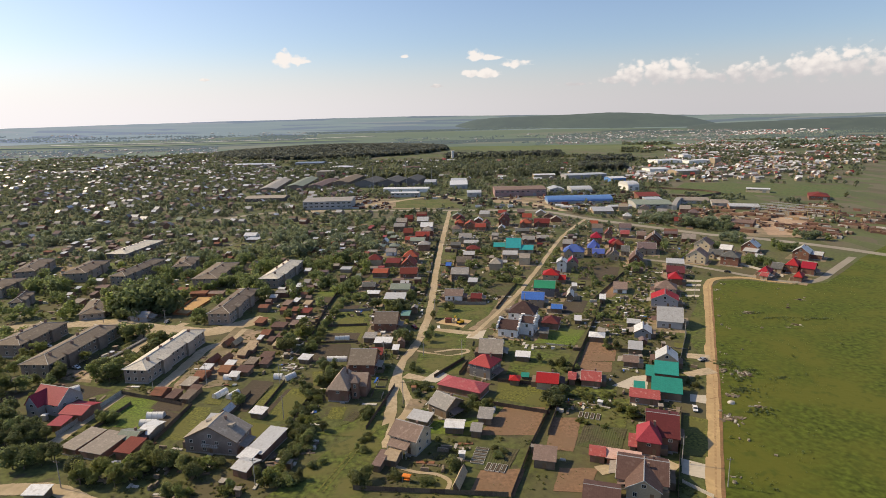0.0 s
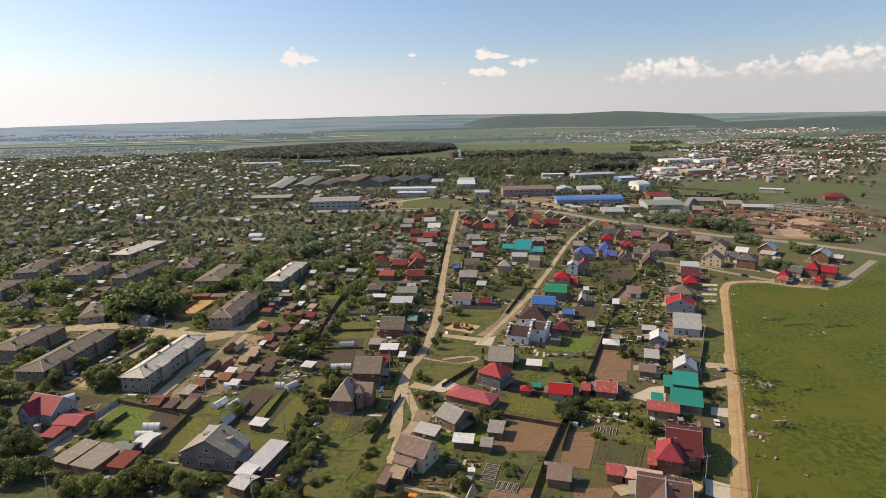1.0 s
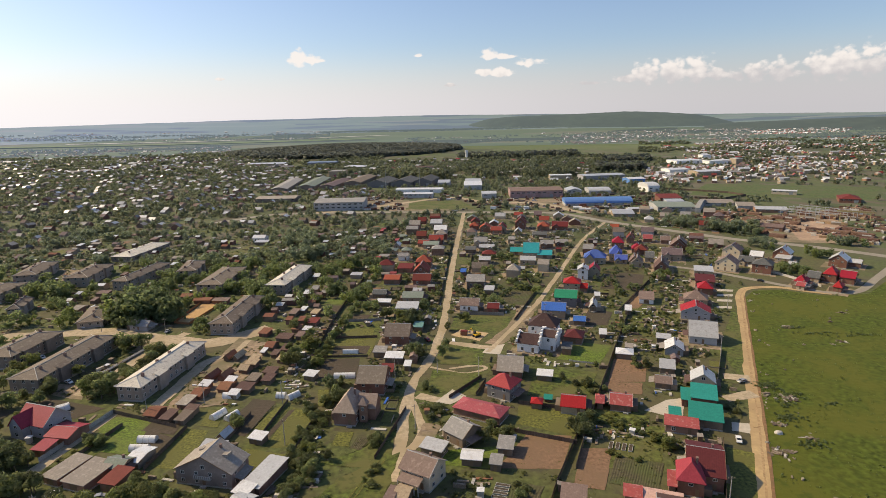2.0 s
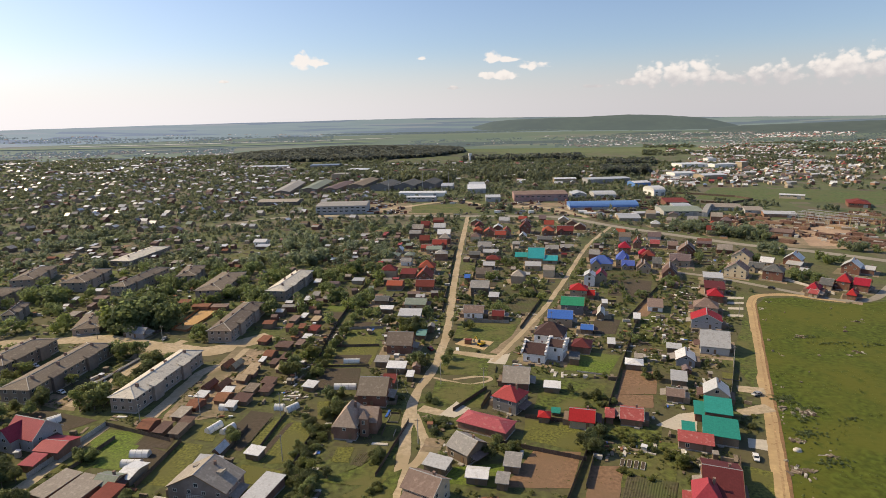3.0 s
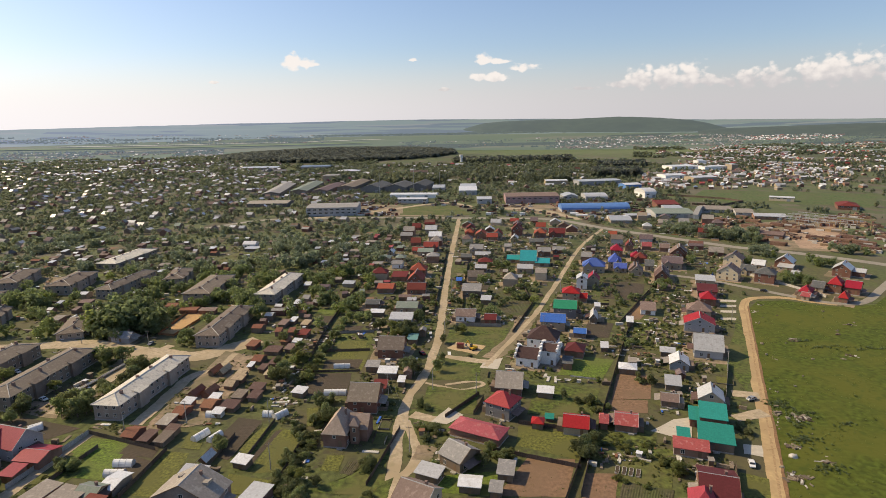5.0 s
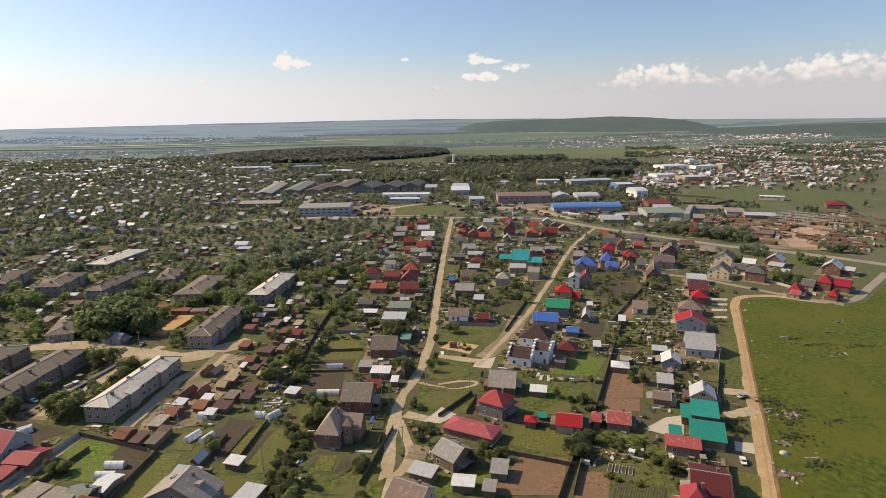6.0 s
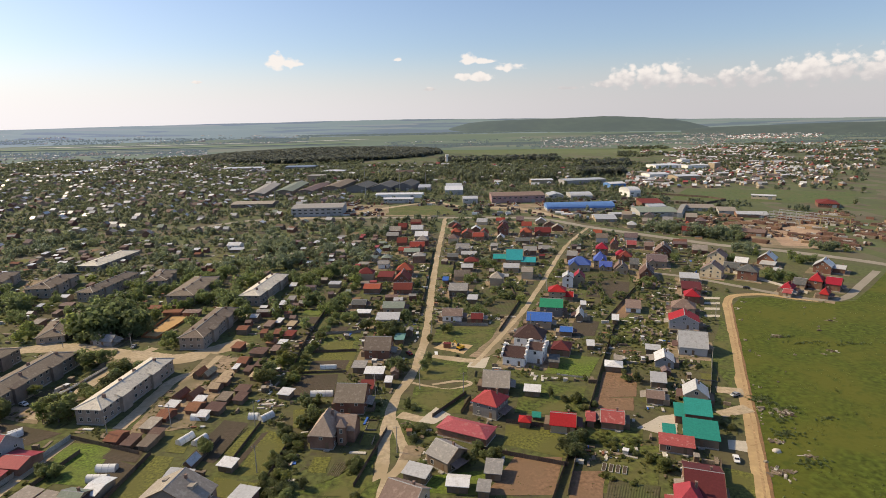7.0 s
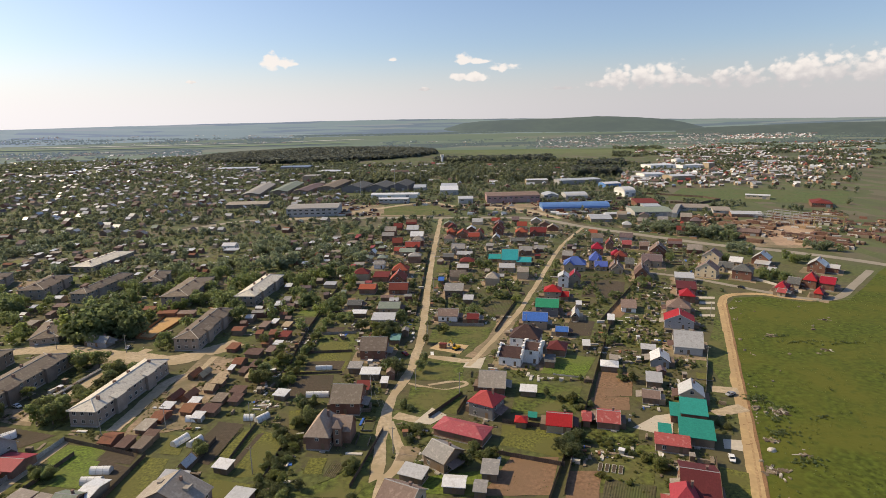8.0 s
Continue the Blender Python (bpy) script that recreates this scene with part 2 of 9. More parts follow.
LEAF = {"broad": leaf_material("broad_leaves", (0.225, 0.256, 0.11), (0.185, 0.215, 0.095)), "fresh": leaf_material("fresh_leaves", (0.245, 0.272, 0.095), (0.205, 0.232, 0.085)),
        "dark": leaf_material("dark_leaves", (0.172, 0.202, 0.095), (0.148, 0.178, 0.085)), "pine": leaf_material("pine_needles", (0.117, 0.144, 0.089), (0.099, 0.126, 0.079))}
BARK = surface("bark", (0.16, 0.13, 0.1), 0.95, grain=4)

SOIL = {"soil": surface("bare_soil", (0.215, 0.128, 0.078), 0.95, vary=0.3, grain=0.9, stain=0.08, bump=0.4, second=(0.2, 0.125, 0.075), space="World"),
        "darksoil": surface("damp_soil", (0.075, 0.056, 0.04), 0.95, vary=0.25, grain=0.9, stain=0.08, bump=0.4, second=(0.064, 0.052, 0.034), space="World"),
        "beds": surface("planted_beds", (0.08, 0.07, 0.038), 0.95, vary=0.35, grain=0.9, stain=0.12, bump=0.5, second=(0.075, 0.088, 0.03), space="World"),
        "lawn": surface("green_lawn", (0.1, 0.152, 0.02), 0.9, vary=0.65, grain=1.1, stain=0.08, bump=0.3, second=(0.12, 0.15, 0.034), worn=(0.08, 0.11, 0.022), space="World"),
        "drylawn": surface("dry_lawn", (0.118, 0.122, 0.026), 0.9, vary=0.65, grain=1.1, stain=0.08, bump=0.3, second=(0.112, 0.112, 0.03), space="World"),
        "grass": surface("rough_grass", (0.084, 0.102, 0.023), 0.95, vary=0.8, grain=0.6, stain=0.07, bump=0.5, second=(0.122, 0.114, 0.04), space="World"),
        "pasture": surface("pasture_grass", (0.072, 0.108, 0.03), 0.95, vary=0.45, grain=0.3, stain=0.05, bump=0.4, second=(0.092, 0.106, 0.038), worn=(0.11, 0.105, 0.05), space="World"),
        "verge": surface("verge_grass", (0.076, 0.1, 0.02), 0.95, vary=0.8, grain=0.6, stain=0.07, bump=0.5, second=(0.12, 0.116, 0.038), worn=(0.06, 0.075, 0.02), space="World"),
        "sand": surface("yellow_sand", (0.48, 0.35, 0.2), 0.95, vary=0.14, grain=1.0, stain=0.12, bump=0.3, space="World"),
        "concrete": surface("concrete_pad", (0.5, 0.45, 0.37), 0.9, vary=0.1, grain=0.8, stain=0.15, bump=0.1, space="World"),
        "millyard": surface("sawdust_yard", (0.42, 0.29, 0.2), 0.95, vary=0.2, grain=0.5, stain=0.04, bump=0.3, second=(0.34, 0.23, 0.16), worn=(0.26, 0.17, 0.12), space="World"),
        "rinksand": surface("orange_sand", (0.5, 0.31, 0.145), 0.95, vary=0.12, grain=0.8, stain=0.1, bump=0.2, space="World"),
        "yard": surface("trodden_yard", (0.29, 0.215, 0.145), 0.95, vary=0.3, grain=0.6, stain=0.06, bump=0.4, second=(0.17, 0.145, 0.085), space="World")}
DIRT = surface("dirt_road", (0.43, 0.345, 0.24), 0.95, vary=0.22, grain=0.7, stain=0.06, bump=0.2, second=(0.37, 0.29, 0.185), worn=(0.31, 0.26, 0.16), space="World")
TRACK = surface("sandy_track", (0.47, 0.33, 0.17), 0.95, vary=0.16, grain=0.7, stain=0.08, bump=0.4, second=(0.4, 0.275, 0.145), space="World")
RUT = surface("reddish_rut", (0.4, 0.265, 0.14), 0.95, vary=0.4, grain=0.9, stain=0.3, bump=0.4, second=(0.36, 0.235, 0.125), space="World")
CLAY = surface("red_clay", (0.25, 0.135, 0.07), 0.95, vary=0.3, grain=0.9, stain=0.2, bump=0.4, second=(0.2, 0.12, 0.06), space="World")
ASPHALT = surface("old_asphalt", (0.27, 0.24, 0.195), 0.9, vary=0.12, grain=0.8, stain=0.05, second=(0.3, 0.27, 0.22), space="World")


# ---- mesh tools ----
def box(bm, x0, x1, y0, y1, z0, z1):
    v = [bm.verts.new(p) for p in ((x0, y0, z0), (x1, y0, z0), (x1, y1, z0), (x0, y1, z0), (x0, y0, z1), (x1, y0, z1), (x1, y1, z1), (x0, y1, z1))]
    for f in ((3, 2, 1, 0), (4, 5, 6, 7), (0, 1, 5, 4), (1, 2, 6, 5), (2, 3, 7, 6), (3, 0, 4, 7)):
        bm.faces.new([v[i] for i in f])


def prism(bm, profile, a0, a1, axis="x"):
    """Extrudes a closed profile of (across, up) from a0 to a1 along an axis."""
    put = (lambda a, s, z: (a, s, z)) if axis == "x" else (lambda a, s, z: (-s, a, z))
    ends = [[bm.verts.new(put(a, s, z)) for s, z in profile] for a in (a0, a1)]
    k = len(profile)
    for i in range(k):
        bm.faces.new((ends[0][i], ends[1][i], ends[1][(i + 1) % k], ends[0][(i + 1) % k]))
    bm.faces.new(ends[0])
    bm.faces.new(ends[1][::-1])


def tube(bm, base, top, r0, r1, sides=6):
    base, top = Vector(base), Vector(top)
    q = (top - base).to_track_quat("Z", "Y")
    rings = [[bm.verts.new(c + q @ Vector((r * math.cos(i * math.tau / sides), r * math.sin(i * math.tau / sides), 0))) for i in range(sides)] for c, r in ((base, r0), (top, r1))]
    for i in range(sides):
        bm.faces.new((rings[0][i], rings[0][(i + 1) % sides], rings[1][(i + 1) % sides], rings[1][i]))
    bm.faces.new(rings[0][::-1])
    bm.faces.new(rings[1])


def mesh_of(name, bm, material):
    bmesh.ops.recalc_face_normals(bm, faces=bm.faces)
    me = bpy.data.meshes.new(name)
    bm.to_mesh(me)
    bm.free()
    me.materials.append(material)
    return me


def part(name, bm, material, parent=None, label=""):
    ob = new(name, mesh_of(name, bm, material) if isinstance(bm, bmesh.types.BMesh) else bm)
    ob.parent = parent
    return tagged(ob, label)


def bulk(name, verts, faces, materials, index=None, smooth=False):
    """One mesh from arrays, for what nobody could count."""
    me = bpy.data.meshes.new(name)
    me.from_pydata(verts, [], faces)
    for m in materials:
        me.materials.append(m)
    if index is not None:
        me.polygons.foreach_set("material_index", index)
    if smooth:
        me.polygons.foreach_set("use_smooth", [True] * len(me.polygons))
    me.update()
    return new(name, me)


# where something stands already, in cells of 2 m
TAKEN = np.zeros((900, 900), bool)
SOFT = np.zeros((900, 900), bool)       # planted plots, on which small things may stand
BARE = np.zeros((900, 900), bool)       # lawns and dug soil, kept clear


def cell(x, y):
    return int((x + 900) // 2), int((y - 60) // 2)


def take(x, y, r, where=TAKEN):
    i, j = cell(x, y)
    k = int(r // 2) + 1
    where[max(0, i - k + 1):max(0, i + k), max(0, j - k + 1):max(0, j + k)] = True


def free(x, y, r=0, trees=False):
    i, j = cell(x, y)
    k = int(r // 2)
    if not (0 <= i - k and i + k < 900 and 0 <= j - k and j + k < 900):
        return not (0 <= i < 900 and 0 <= j < 900)
    near = (slice(i - k, i + k + 1), slice(j - k, j + k + 1))
    return not (TAKEN[near].any() or ((SOFT[near] | BARE[near]).any() and not trees))


def tidy(x, y):
    i, j = cell(x, y)
    return not (0 <= i < 900 and 0 <= j < 900 and BARE[i, j])


def take_rect(x, y, w, d, rot):
    c, s = math.cos(radians(rot)), math.sin(radians(rot))
    for a in np.arange(-w / 2, w / 2 + 1, 1.5):
        for b in np.arange(-d / 2, d / 2 + 1, 1.5):
            take(x + a * c - b * s, y + a * s + b * c, 1)


# ---- ground ----
def ridge(az, r):
    """Height of the land: flat valley, low wooded rise, and hills towards the skyline."""
    def bell(v, c, s):
        return math.exp(-((v - c) / s) ** 2)
    deg = math.degrees(az)
    crest = np.interp(deg, (-180, -60, -37, -28, -20, -10, 0, 12, 27, 37, 60, 180), (80, 84, 90, 97, 104, 108, 111, 98, 70, 60, 66, 80))
    crest += 2.2 * noise.noise((deg * 0.21, 3.0, 0.0)) + 1.0 * noise.noise((deg * 0.9, 7.0, 0.0))
    z = crest * max(0, min(1, (r - 2900) / 1850)) ** 1.15
    z = max(z, 17 * bell(deg, -7.5, 9.0) * bell(r, 1800, 260))
    return z


def land(x, y):
    return ridge(math.atan2(x, y), math.hypot(x, y))


def make_ground():
    az = np.radians(np.concatenate([np.arange(-180, -50, 10.0), np.arange(-50, 50, 0.6), np.arange(50, 180, 10.0)]))
    rr = np.concatenate([[0, 60], np.geomspace(110, 1300, 20), np.arange(1400, 4960, 75)])
    verts = [(math.sin(a) * r, math.cos(a) * r, ridge(a, r)) for r in rr for a in az]
    k = len(az)
    faces = [(i * k + j, i * k + (j + 1) % k, (i + 1) * k + (j + 1) % k, (i + 1) * k + j) for i in range(len(rr) - 1) for j in range(k)]
    m = surface("ground", (0.085, 0.1, 0.03), 0.95, vary=0.45, grain=0.5, stain=0.03, bump=0.5, second=(0.1, 0.086, 0.045), worn=(0.066, 0.058, 0.035), space="World")
    n, l = m.node_tree.nodes, m.node_tree.links
    bsdf = n["Principled BSDF"]
    near = bsdf.inputs["Base Color"].links[0].from_socket
    # far fields: a patchwork of crops, fallow and woods
    geo = n.new("ShaderNodeNewGeometry")
    stretch = n.new("ShaderNodeVectorMath")
    stretch.operation = "MULTIPLY"
    stretch.inputs[1].default_value = (0.0016, 0.0038, 0)
    l.new(geo.outputs["Position"], stretch.inputs[0])
    cells = n.new("ShaderNodeTexVoronoi")
    cells.inputs["Scale"].default_value = 1.0
    l.new(stretch.outputs[0], cells.inputs["Vector"])
    pick = n.new("ShaderNodeValToRGB")
    pick.color_ramp.interpolation = "CONSTANT"
    stops = ((0.0, (0.1, 0.14, 0.045)), (0.3, (0.13, 0.165, 0.06)), (0.5, (0.05, 0.07, 0.035)), (0.62, (0.11, 0.15, 0.05)), (0.8, (0.15, 0.16, 0.075)), (0.9, (0.06, 0.085, 0.04)))
    for i, (at, c) in enumerate(stops):
        e = pick.color_ramp.elements[i] if i < 2 else pick.color_ramp.elements.new(at)
        e.position, e.color = at, (*c, 1)
    sep = n.new("ShaderNodeSeparateColor")
    l.new(cells.outputs["Color"], sep.inputs[0])
    l.new(sep.outputs[0], pick.inputs[0])
    away = n.new("ShaderNodeVectorMath")
    away.operation = "LENGTH"
    l.new(geo.outputs["Position"], away.inputs[0])
    reach = n.new("ShaderNodeMapRange")
    reach.inputs["From Min"].default_value, reach.inputs["From Max"].default_value = 1500, 2000
    l.new(away.outputs["Value"], reach.inputs["Value"])
    # the old quarters: a patchwork of small gardens, yards and grass
    turn = n.new("ShaderNodeMapping")
    turn.inputs["Rotation"].default_value = (0, 0, radians(9))
    turn.inputs["Scale"].default_value = (0.055, 0.03, 0)
    l.new(geo.outputs["Position"], turn.inputs["Vector"])
    beds = n.new("ShaderNodeTexVoronoi")
    beds.distance = "CHEBYCHEV"
    beds.inputs["Scale"].default_value = 1.0
    l.new(turn.outputs[0], beds.inputs["Vector"])
    plots = n.new("ShaderNodeValToRGB")
    plots.color_ramp.interpolation = "CONSTANT"
    for i, c in enumerate(((0.084, 0.108, 0.044), (0.125, 0.104, 0.074), (0.1, 0.125, 0.052), (0.075, 0.096, 0.043), (0.14, 0.126, 0.09), (0.092, 0.112, 0.048), (0.1, 0.086, 0.06))):
        e = plots.color_ramp.elements[i] if i < 2 else plots.color_ramp.elements.new(i / 7)
        e.position, e.color = i / 7, (*c, 1)
    hue = n.new("ShaderNodeSeparateColor")
    l.new(beds.outputs["Color"], hue.inputs[0])
    l.new(hue.outputs[0], plots.inputs[0])
    grow = n.new("ShaderNodeMapRange")
    grow.inputs["From Min"].default_value, grow.inputs["From Max"].default_value, grow.inputs["To Max"].default_value = 380, 560, 0.75
    l.new(away.outputs["Value"], grow.inputs["Value"])
    village = n.new("ShaderNodeMix")
    village.data_type = "RGBA"
    l.new(grow.outputs[0], village.inputs["Factor"])
    l.new(near, village.inputs["A"])
    l.new(plots.outputs[0], village.inputs["B"])
    near = village.outputs["Result"]
    both = n.new("ShaderNodeMix")
    both.data_type = "RGBA"
    l.new(reach.outputs[0], both.inputs["Factor"])
    l.new(near, both.inputs["A"])
    l.new(pick.outputs[0], both.inputs["B"])
    l.new(both.outputs["Result"], bsdf.inputs["Base Color"])
    tagged(bulk("ground", verts, faces, [m], smooth=True), "wide valley floor of rough grass and fields rising to low hills", "ground", kind="structure")


make_ground()


def meadow():
    """The mown green field east of the track."""
    pts = [(58, 60), (71, 86), (82, 108), (99, 139), (128, 199), (150, 245), (173, 291), (184, 303), (200, 303), (214, 291), (224, 289), (242, 291), (270, 314), (304, 344), (420, 430), (520, 430), (520, 60)]
    m = surface("meadow_grass", (0.068, 0.092, 0.014), 0.95, vary=0.55, grain=0.5, stain=0.035, bump=0.8, second=(0.098, 0.107, 0.018), worn=(0.056, 0.078, 0.013), gloss=0.1, space="World")
    bm = bmesh.new()
    bm.faces.new([bm.verts.new((x, y, 0.03)) for x, y in pts])
    tagged(part("meadow", bm, m), "broad green meadow of short grass beside a dirt track", "meadow", kind="structure")
    for x in range(100, 420, 2):
        for y in range(60, 330, 2):
            if x > 82 + (y - 108) * 0.49 and y < 287:
                take(x, y, 1)


meadow()
ROADS = [0]


def smooth_line(pts, step=2.0):
    p = [np.array(q, float) for q in pts]
    p = [2 * p[0] - p[1]] + p + [2 * p[-1] - p[-2]]
    out = []
    for a, b, c, d in zip(p, p[1:], p[2:], p[3:]):
        n = max(2, int(np.linalg.norm(c - b) / step))
        for i in range(n):
            t = i / n
            out.append(0.5 * (2 * b + (c - a) * t + (2 * a - 5 * b + 4 * c - d) * t * t + (3 * b - a - 3 * c + d) * t ** 3))
    return out + [p[-2]]


def ribbon(name, pts, width, material, label, ragged):
    ROADS[0] += 1
    line = smooth_line(pts, 1.2)
    z = 0.06 + 0.004 * ROADS[0]
    bm = bmesh.new()
    rows = []
    for i, q in enumerate(line):
        d = line[min(i + 1, len(line) - 1)] - line[max(i - 1, 0)]
        side = np.array((d[1], -d[0])) / (np.hypot(*d) + 1e-9)
        w = [width / 2 * (1 + ragged * (0.7 * noise.noise((q[0] * 0.09, q[1] * 0.09, s * 9.0 + ROADS[0])) + 0.3 * noise.noise((q[0] * 0.4, q[1] * 0.4, s * 5.0)))) for s in (-1, 1)]
        rows.append([bm.verts.new((*(q - side * w[0]), z)), bm.verts.new((*q, z + 0.012)), bm.verts.new((*(q + side * w[1]), z))])
        take(*q, width / 2 + (4 if name == "road" else 1))
    for a, b in zip(rows, rows[1:]):
        bm.faces.new((a[0], a[1], b[1], b[0]))
        bm.faces.new((a[1], a[2], b[2], b[1]))
    return tagged(part(name, bm, material), label, "road", kind="structure")


def dirt_road(pts, width):
    ribbon("dirt_road", pts, width, DIRT, "pale rutted dirt road with ragged grassy edges", 0.55)


def sandy_track(pts, width):
    ribbon("dirt_track", pts, width, TRACK, "straight orange-tan sandy track with reddish ruts", 0.3)
    ribbon("wheel_rut", [(x + 0.5, y) for x, y in pts], 1.1, RUT, "reddish-brown rut along a sandy track", 0.9)
    # the washed-out reddish shoulder towards the meadow, and cracks washed across the track
    ribbon("track_shoulder", [(x + 2.2, y - 0.6) for x, y in pts[:-4]], 0.9, CLAY, "reddish clay shoulder between track and grass", 0.95)
    line = smooth_line(pts[:-4], 1.2)
    for i in range(70):
        q = random.choice(line[len(line) // 3:])
        if noise.noise((q[0] / 14, q[1] / 14, 3.0)) < 0.0:
            continue
        x, y, a = q[0] + random.uniform(-1.5, 1.4), q[1] + random.uniform(-0.6, 0.6), random.uniform(-0.5, 0.3)
        bm = bmesh.new()
        w = random.uniform(0.35, 0.9)
        ring = [(math.cos(t) * w * random.uniform(0.7, 1.2), math.sin(t) * 0.16 * random.uniform(0.6, 1.3)) for t in (k * math.tau / 9 for k in range(9))]
        bm.faces.new([bm.verts.new((x + u * math.cos(a) - v * math.sin(a), y + u * math.sin(a) + v * math.cos(a), 0.06 + 0.004 * (ROADS[0] + 2))) for u, v in ring])
        tagged(part("pothole", bm, CLAY), "shallow reddish-brown washed-out pothole", "pothole", kind="structure")


def asphalt_road(pts, width):
    ribbon("road", pts, width, ASPHALT, "worn grey asphalt road between grass verges", 0.08)


PLOT_LABEL = {"pasture": "wide green pasture beyond the timber yard", "darksoil": "dark damp dug vegetable plot in rows", "soil": "freshly dug brown vegetable plot in rows", "beds": "green and brown planted garden beds", "lawn": "bright green garden lawn",
              "drylawn": "yellowish dry garden lawn", "grass": "rough grass between garden fences", "verge": "open rough grass beside the dirt road", "sand": "patch of yellow sand and bare earth", "yard": "trodden earth yard", "millyard": "bare reddish earth and sawdust of a timber yard", "rinksand": "orange sand rink surface", "concrete": "pale concrete driveway pad"}
PLOTS = [0]
ROW_PLANTS = []     # where bushes grow in rows on planted beds
EDGES = []          # sides of garden plots, along which low fences run


def plot(q, kind, neat=True):
    """A four-cornered garden plot; dug ones have furrows, which run along its longer side."""
    PLOTS[0] += 1
    q = [Vector((*p, 0)) for p in q]
    if (q[1] - q[0]).length > (q[2] - q[1]).length:
        q = q[1:] + q[:1]
    wide, base = (q[1] - q[0]).length, 0.035 + 0.0004 * PLOTS[0]
    n = max(2, int(wide / 0.7)) * 2 if kind in ("soil", "darksoil", "beds") else max(3, int(wide / 3))
    k = max(4, int((q[2] - q[1]).length / 3))
    tall = {"soil": 0.02, "darksoil": 0.04, "beds": 0.14}.get(kind, 0.0)
    bm = bmesh.new()
    grid = []
    for i in range(n + 1):
        row = []
        for j in range(k + 1):
            u, v = i / n, j / k
            p = q[0] * (1 - u) * (1 - v) + q[1] * u * (1 - v) + q[2] * u * v + q[3] * (1 - u) * v
            edge_on = i in (0, n) or j in (0, k)
            wob = Vector((noise.noise((p.x * 0.2, p.y * 0.2, 1)), noise.noise((p.x * 0.2, p.y * 0.2, 5)), 0)) * ((0.35 if kind in ("soil", "darksoil", "beds", "lawn", "drylawn", "concrete") else 1.1) if edge_on else 0)
            z = base + (tall * (i % 2) * (0.6 + 0.4 * noise.noise((p.x, p.y, 2))) if not edge_on else 0)
            row.append(bm.verts.new((p.x + wob.x, p.y + wob.y, z)))
            take(p.x, p.y, 2, BARE if kind in ("verge", "pasture", "sand", "rinksand", "concrete", "soil", "darksoil", "lawn", "drylawn") or (neat and kind == "beds") else SOFT)
            if kind == "beds" and i % 4 == 1 and not edge_on:
                ROW_PLANTS.append((p.x, p.y))
        grid.append(row)
    for a, b in zip(grid, grid[1:]):
        for j in range(k):
            bm.faces.new((a[j], b[j], b[j + 1], a[j + 1]))
    if not neat and kind != "yard":
        EDGES.extend((q[s], q[(s + 1) % 4]) for s in range(4) if random.random() < 0.55)
    tagged(part("garden_plot", bm, SOIL[kind]), PLOT_LABEL[kind], "garden plot", kind="structure")


# ---- buildings ----
WORD = {"cyan": "bright turquoise metal", "violet": "violet-blue metal", "skyblue": "light blue metal", "hiptile": "light brown tiled", "tilered": "brick-red tiled", "slategrey": "weathered grey-brown slate", "red": "bright red metal", "fadedred": "faded red metal", "brownred": "dark brownish-red", "maroon": "dark maroon metal", "pink": "washed-out pink sheet",
        "brown": "brown corrugated", "darkbrown": "dark brown metal", "deepbrown": "deep brown metal", "crimson": "crimson metal", "fadedcrimson": "faded crimson metal", "purplebrown": "dull purplish-brown", "grey": "weathered grey slate", "darkgrey": "dark grey", "light": "light grey metal",
        "pale": "pale whitish metal", "teal": "teal-green metal", "green": "bright green metal", "blue": "bright blue metal", "tealgrey": "greyish teal",
        "greengrey": "greenish-grey", "bluegrey": "blue-grey", "tanroof": "tan board", "rust": "rusty iron", "slatelight": "light grey slate", "slatebrown": "brown-grey slate"}
WALLWORD = {"white": "white plastered", "beige": "beige plastered", "tan": "tan", "brick": "brick", "redbrick": "dark red brick", "brickgrey": "greyish brick", "slate": "dark grey",
            "darkwood": "dark wooden", "greywall": "grey", "greyblue": "blue-grey", "stucco": "tan stucco", "stuccodark": "dingy brown stucco", "panelgrey": "grey panel",
            "maroonwall": "dull maroon", "bluewall": "blue sheet"}
SHAPE = {"gx": "gabled", "gy": "gabled", "hip": "hipped", "mono": "sloping", "flat": "flat", "arch": "rounded"}


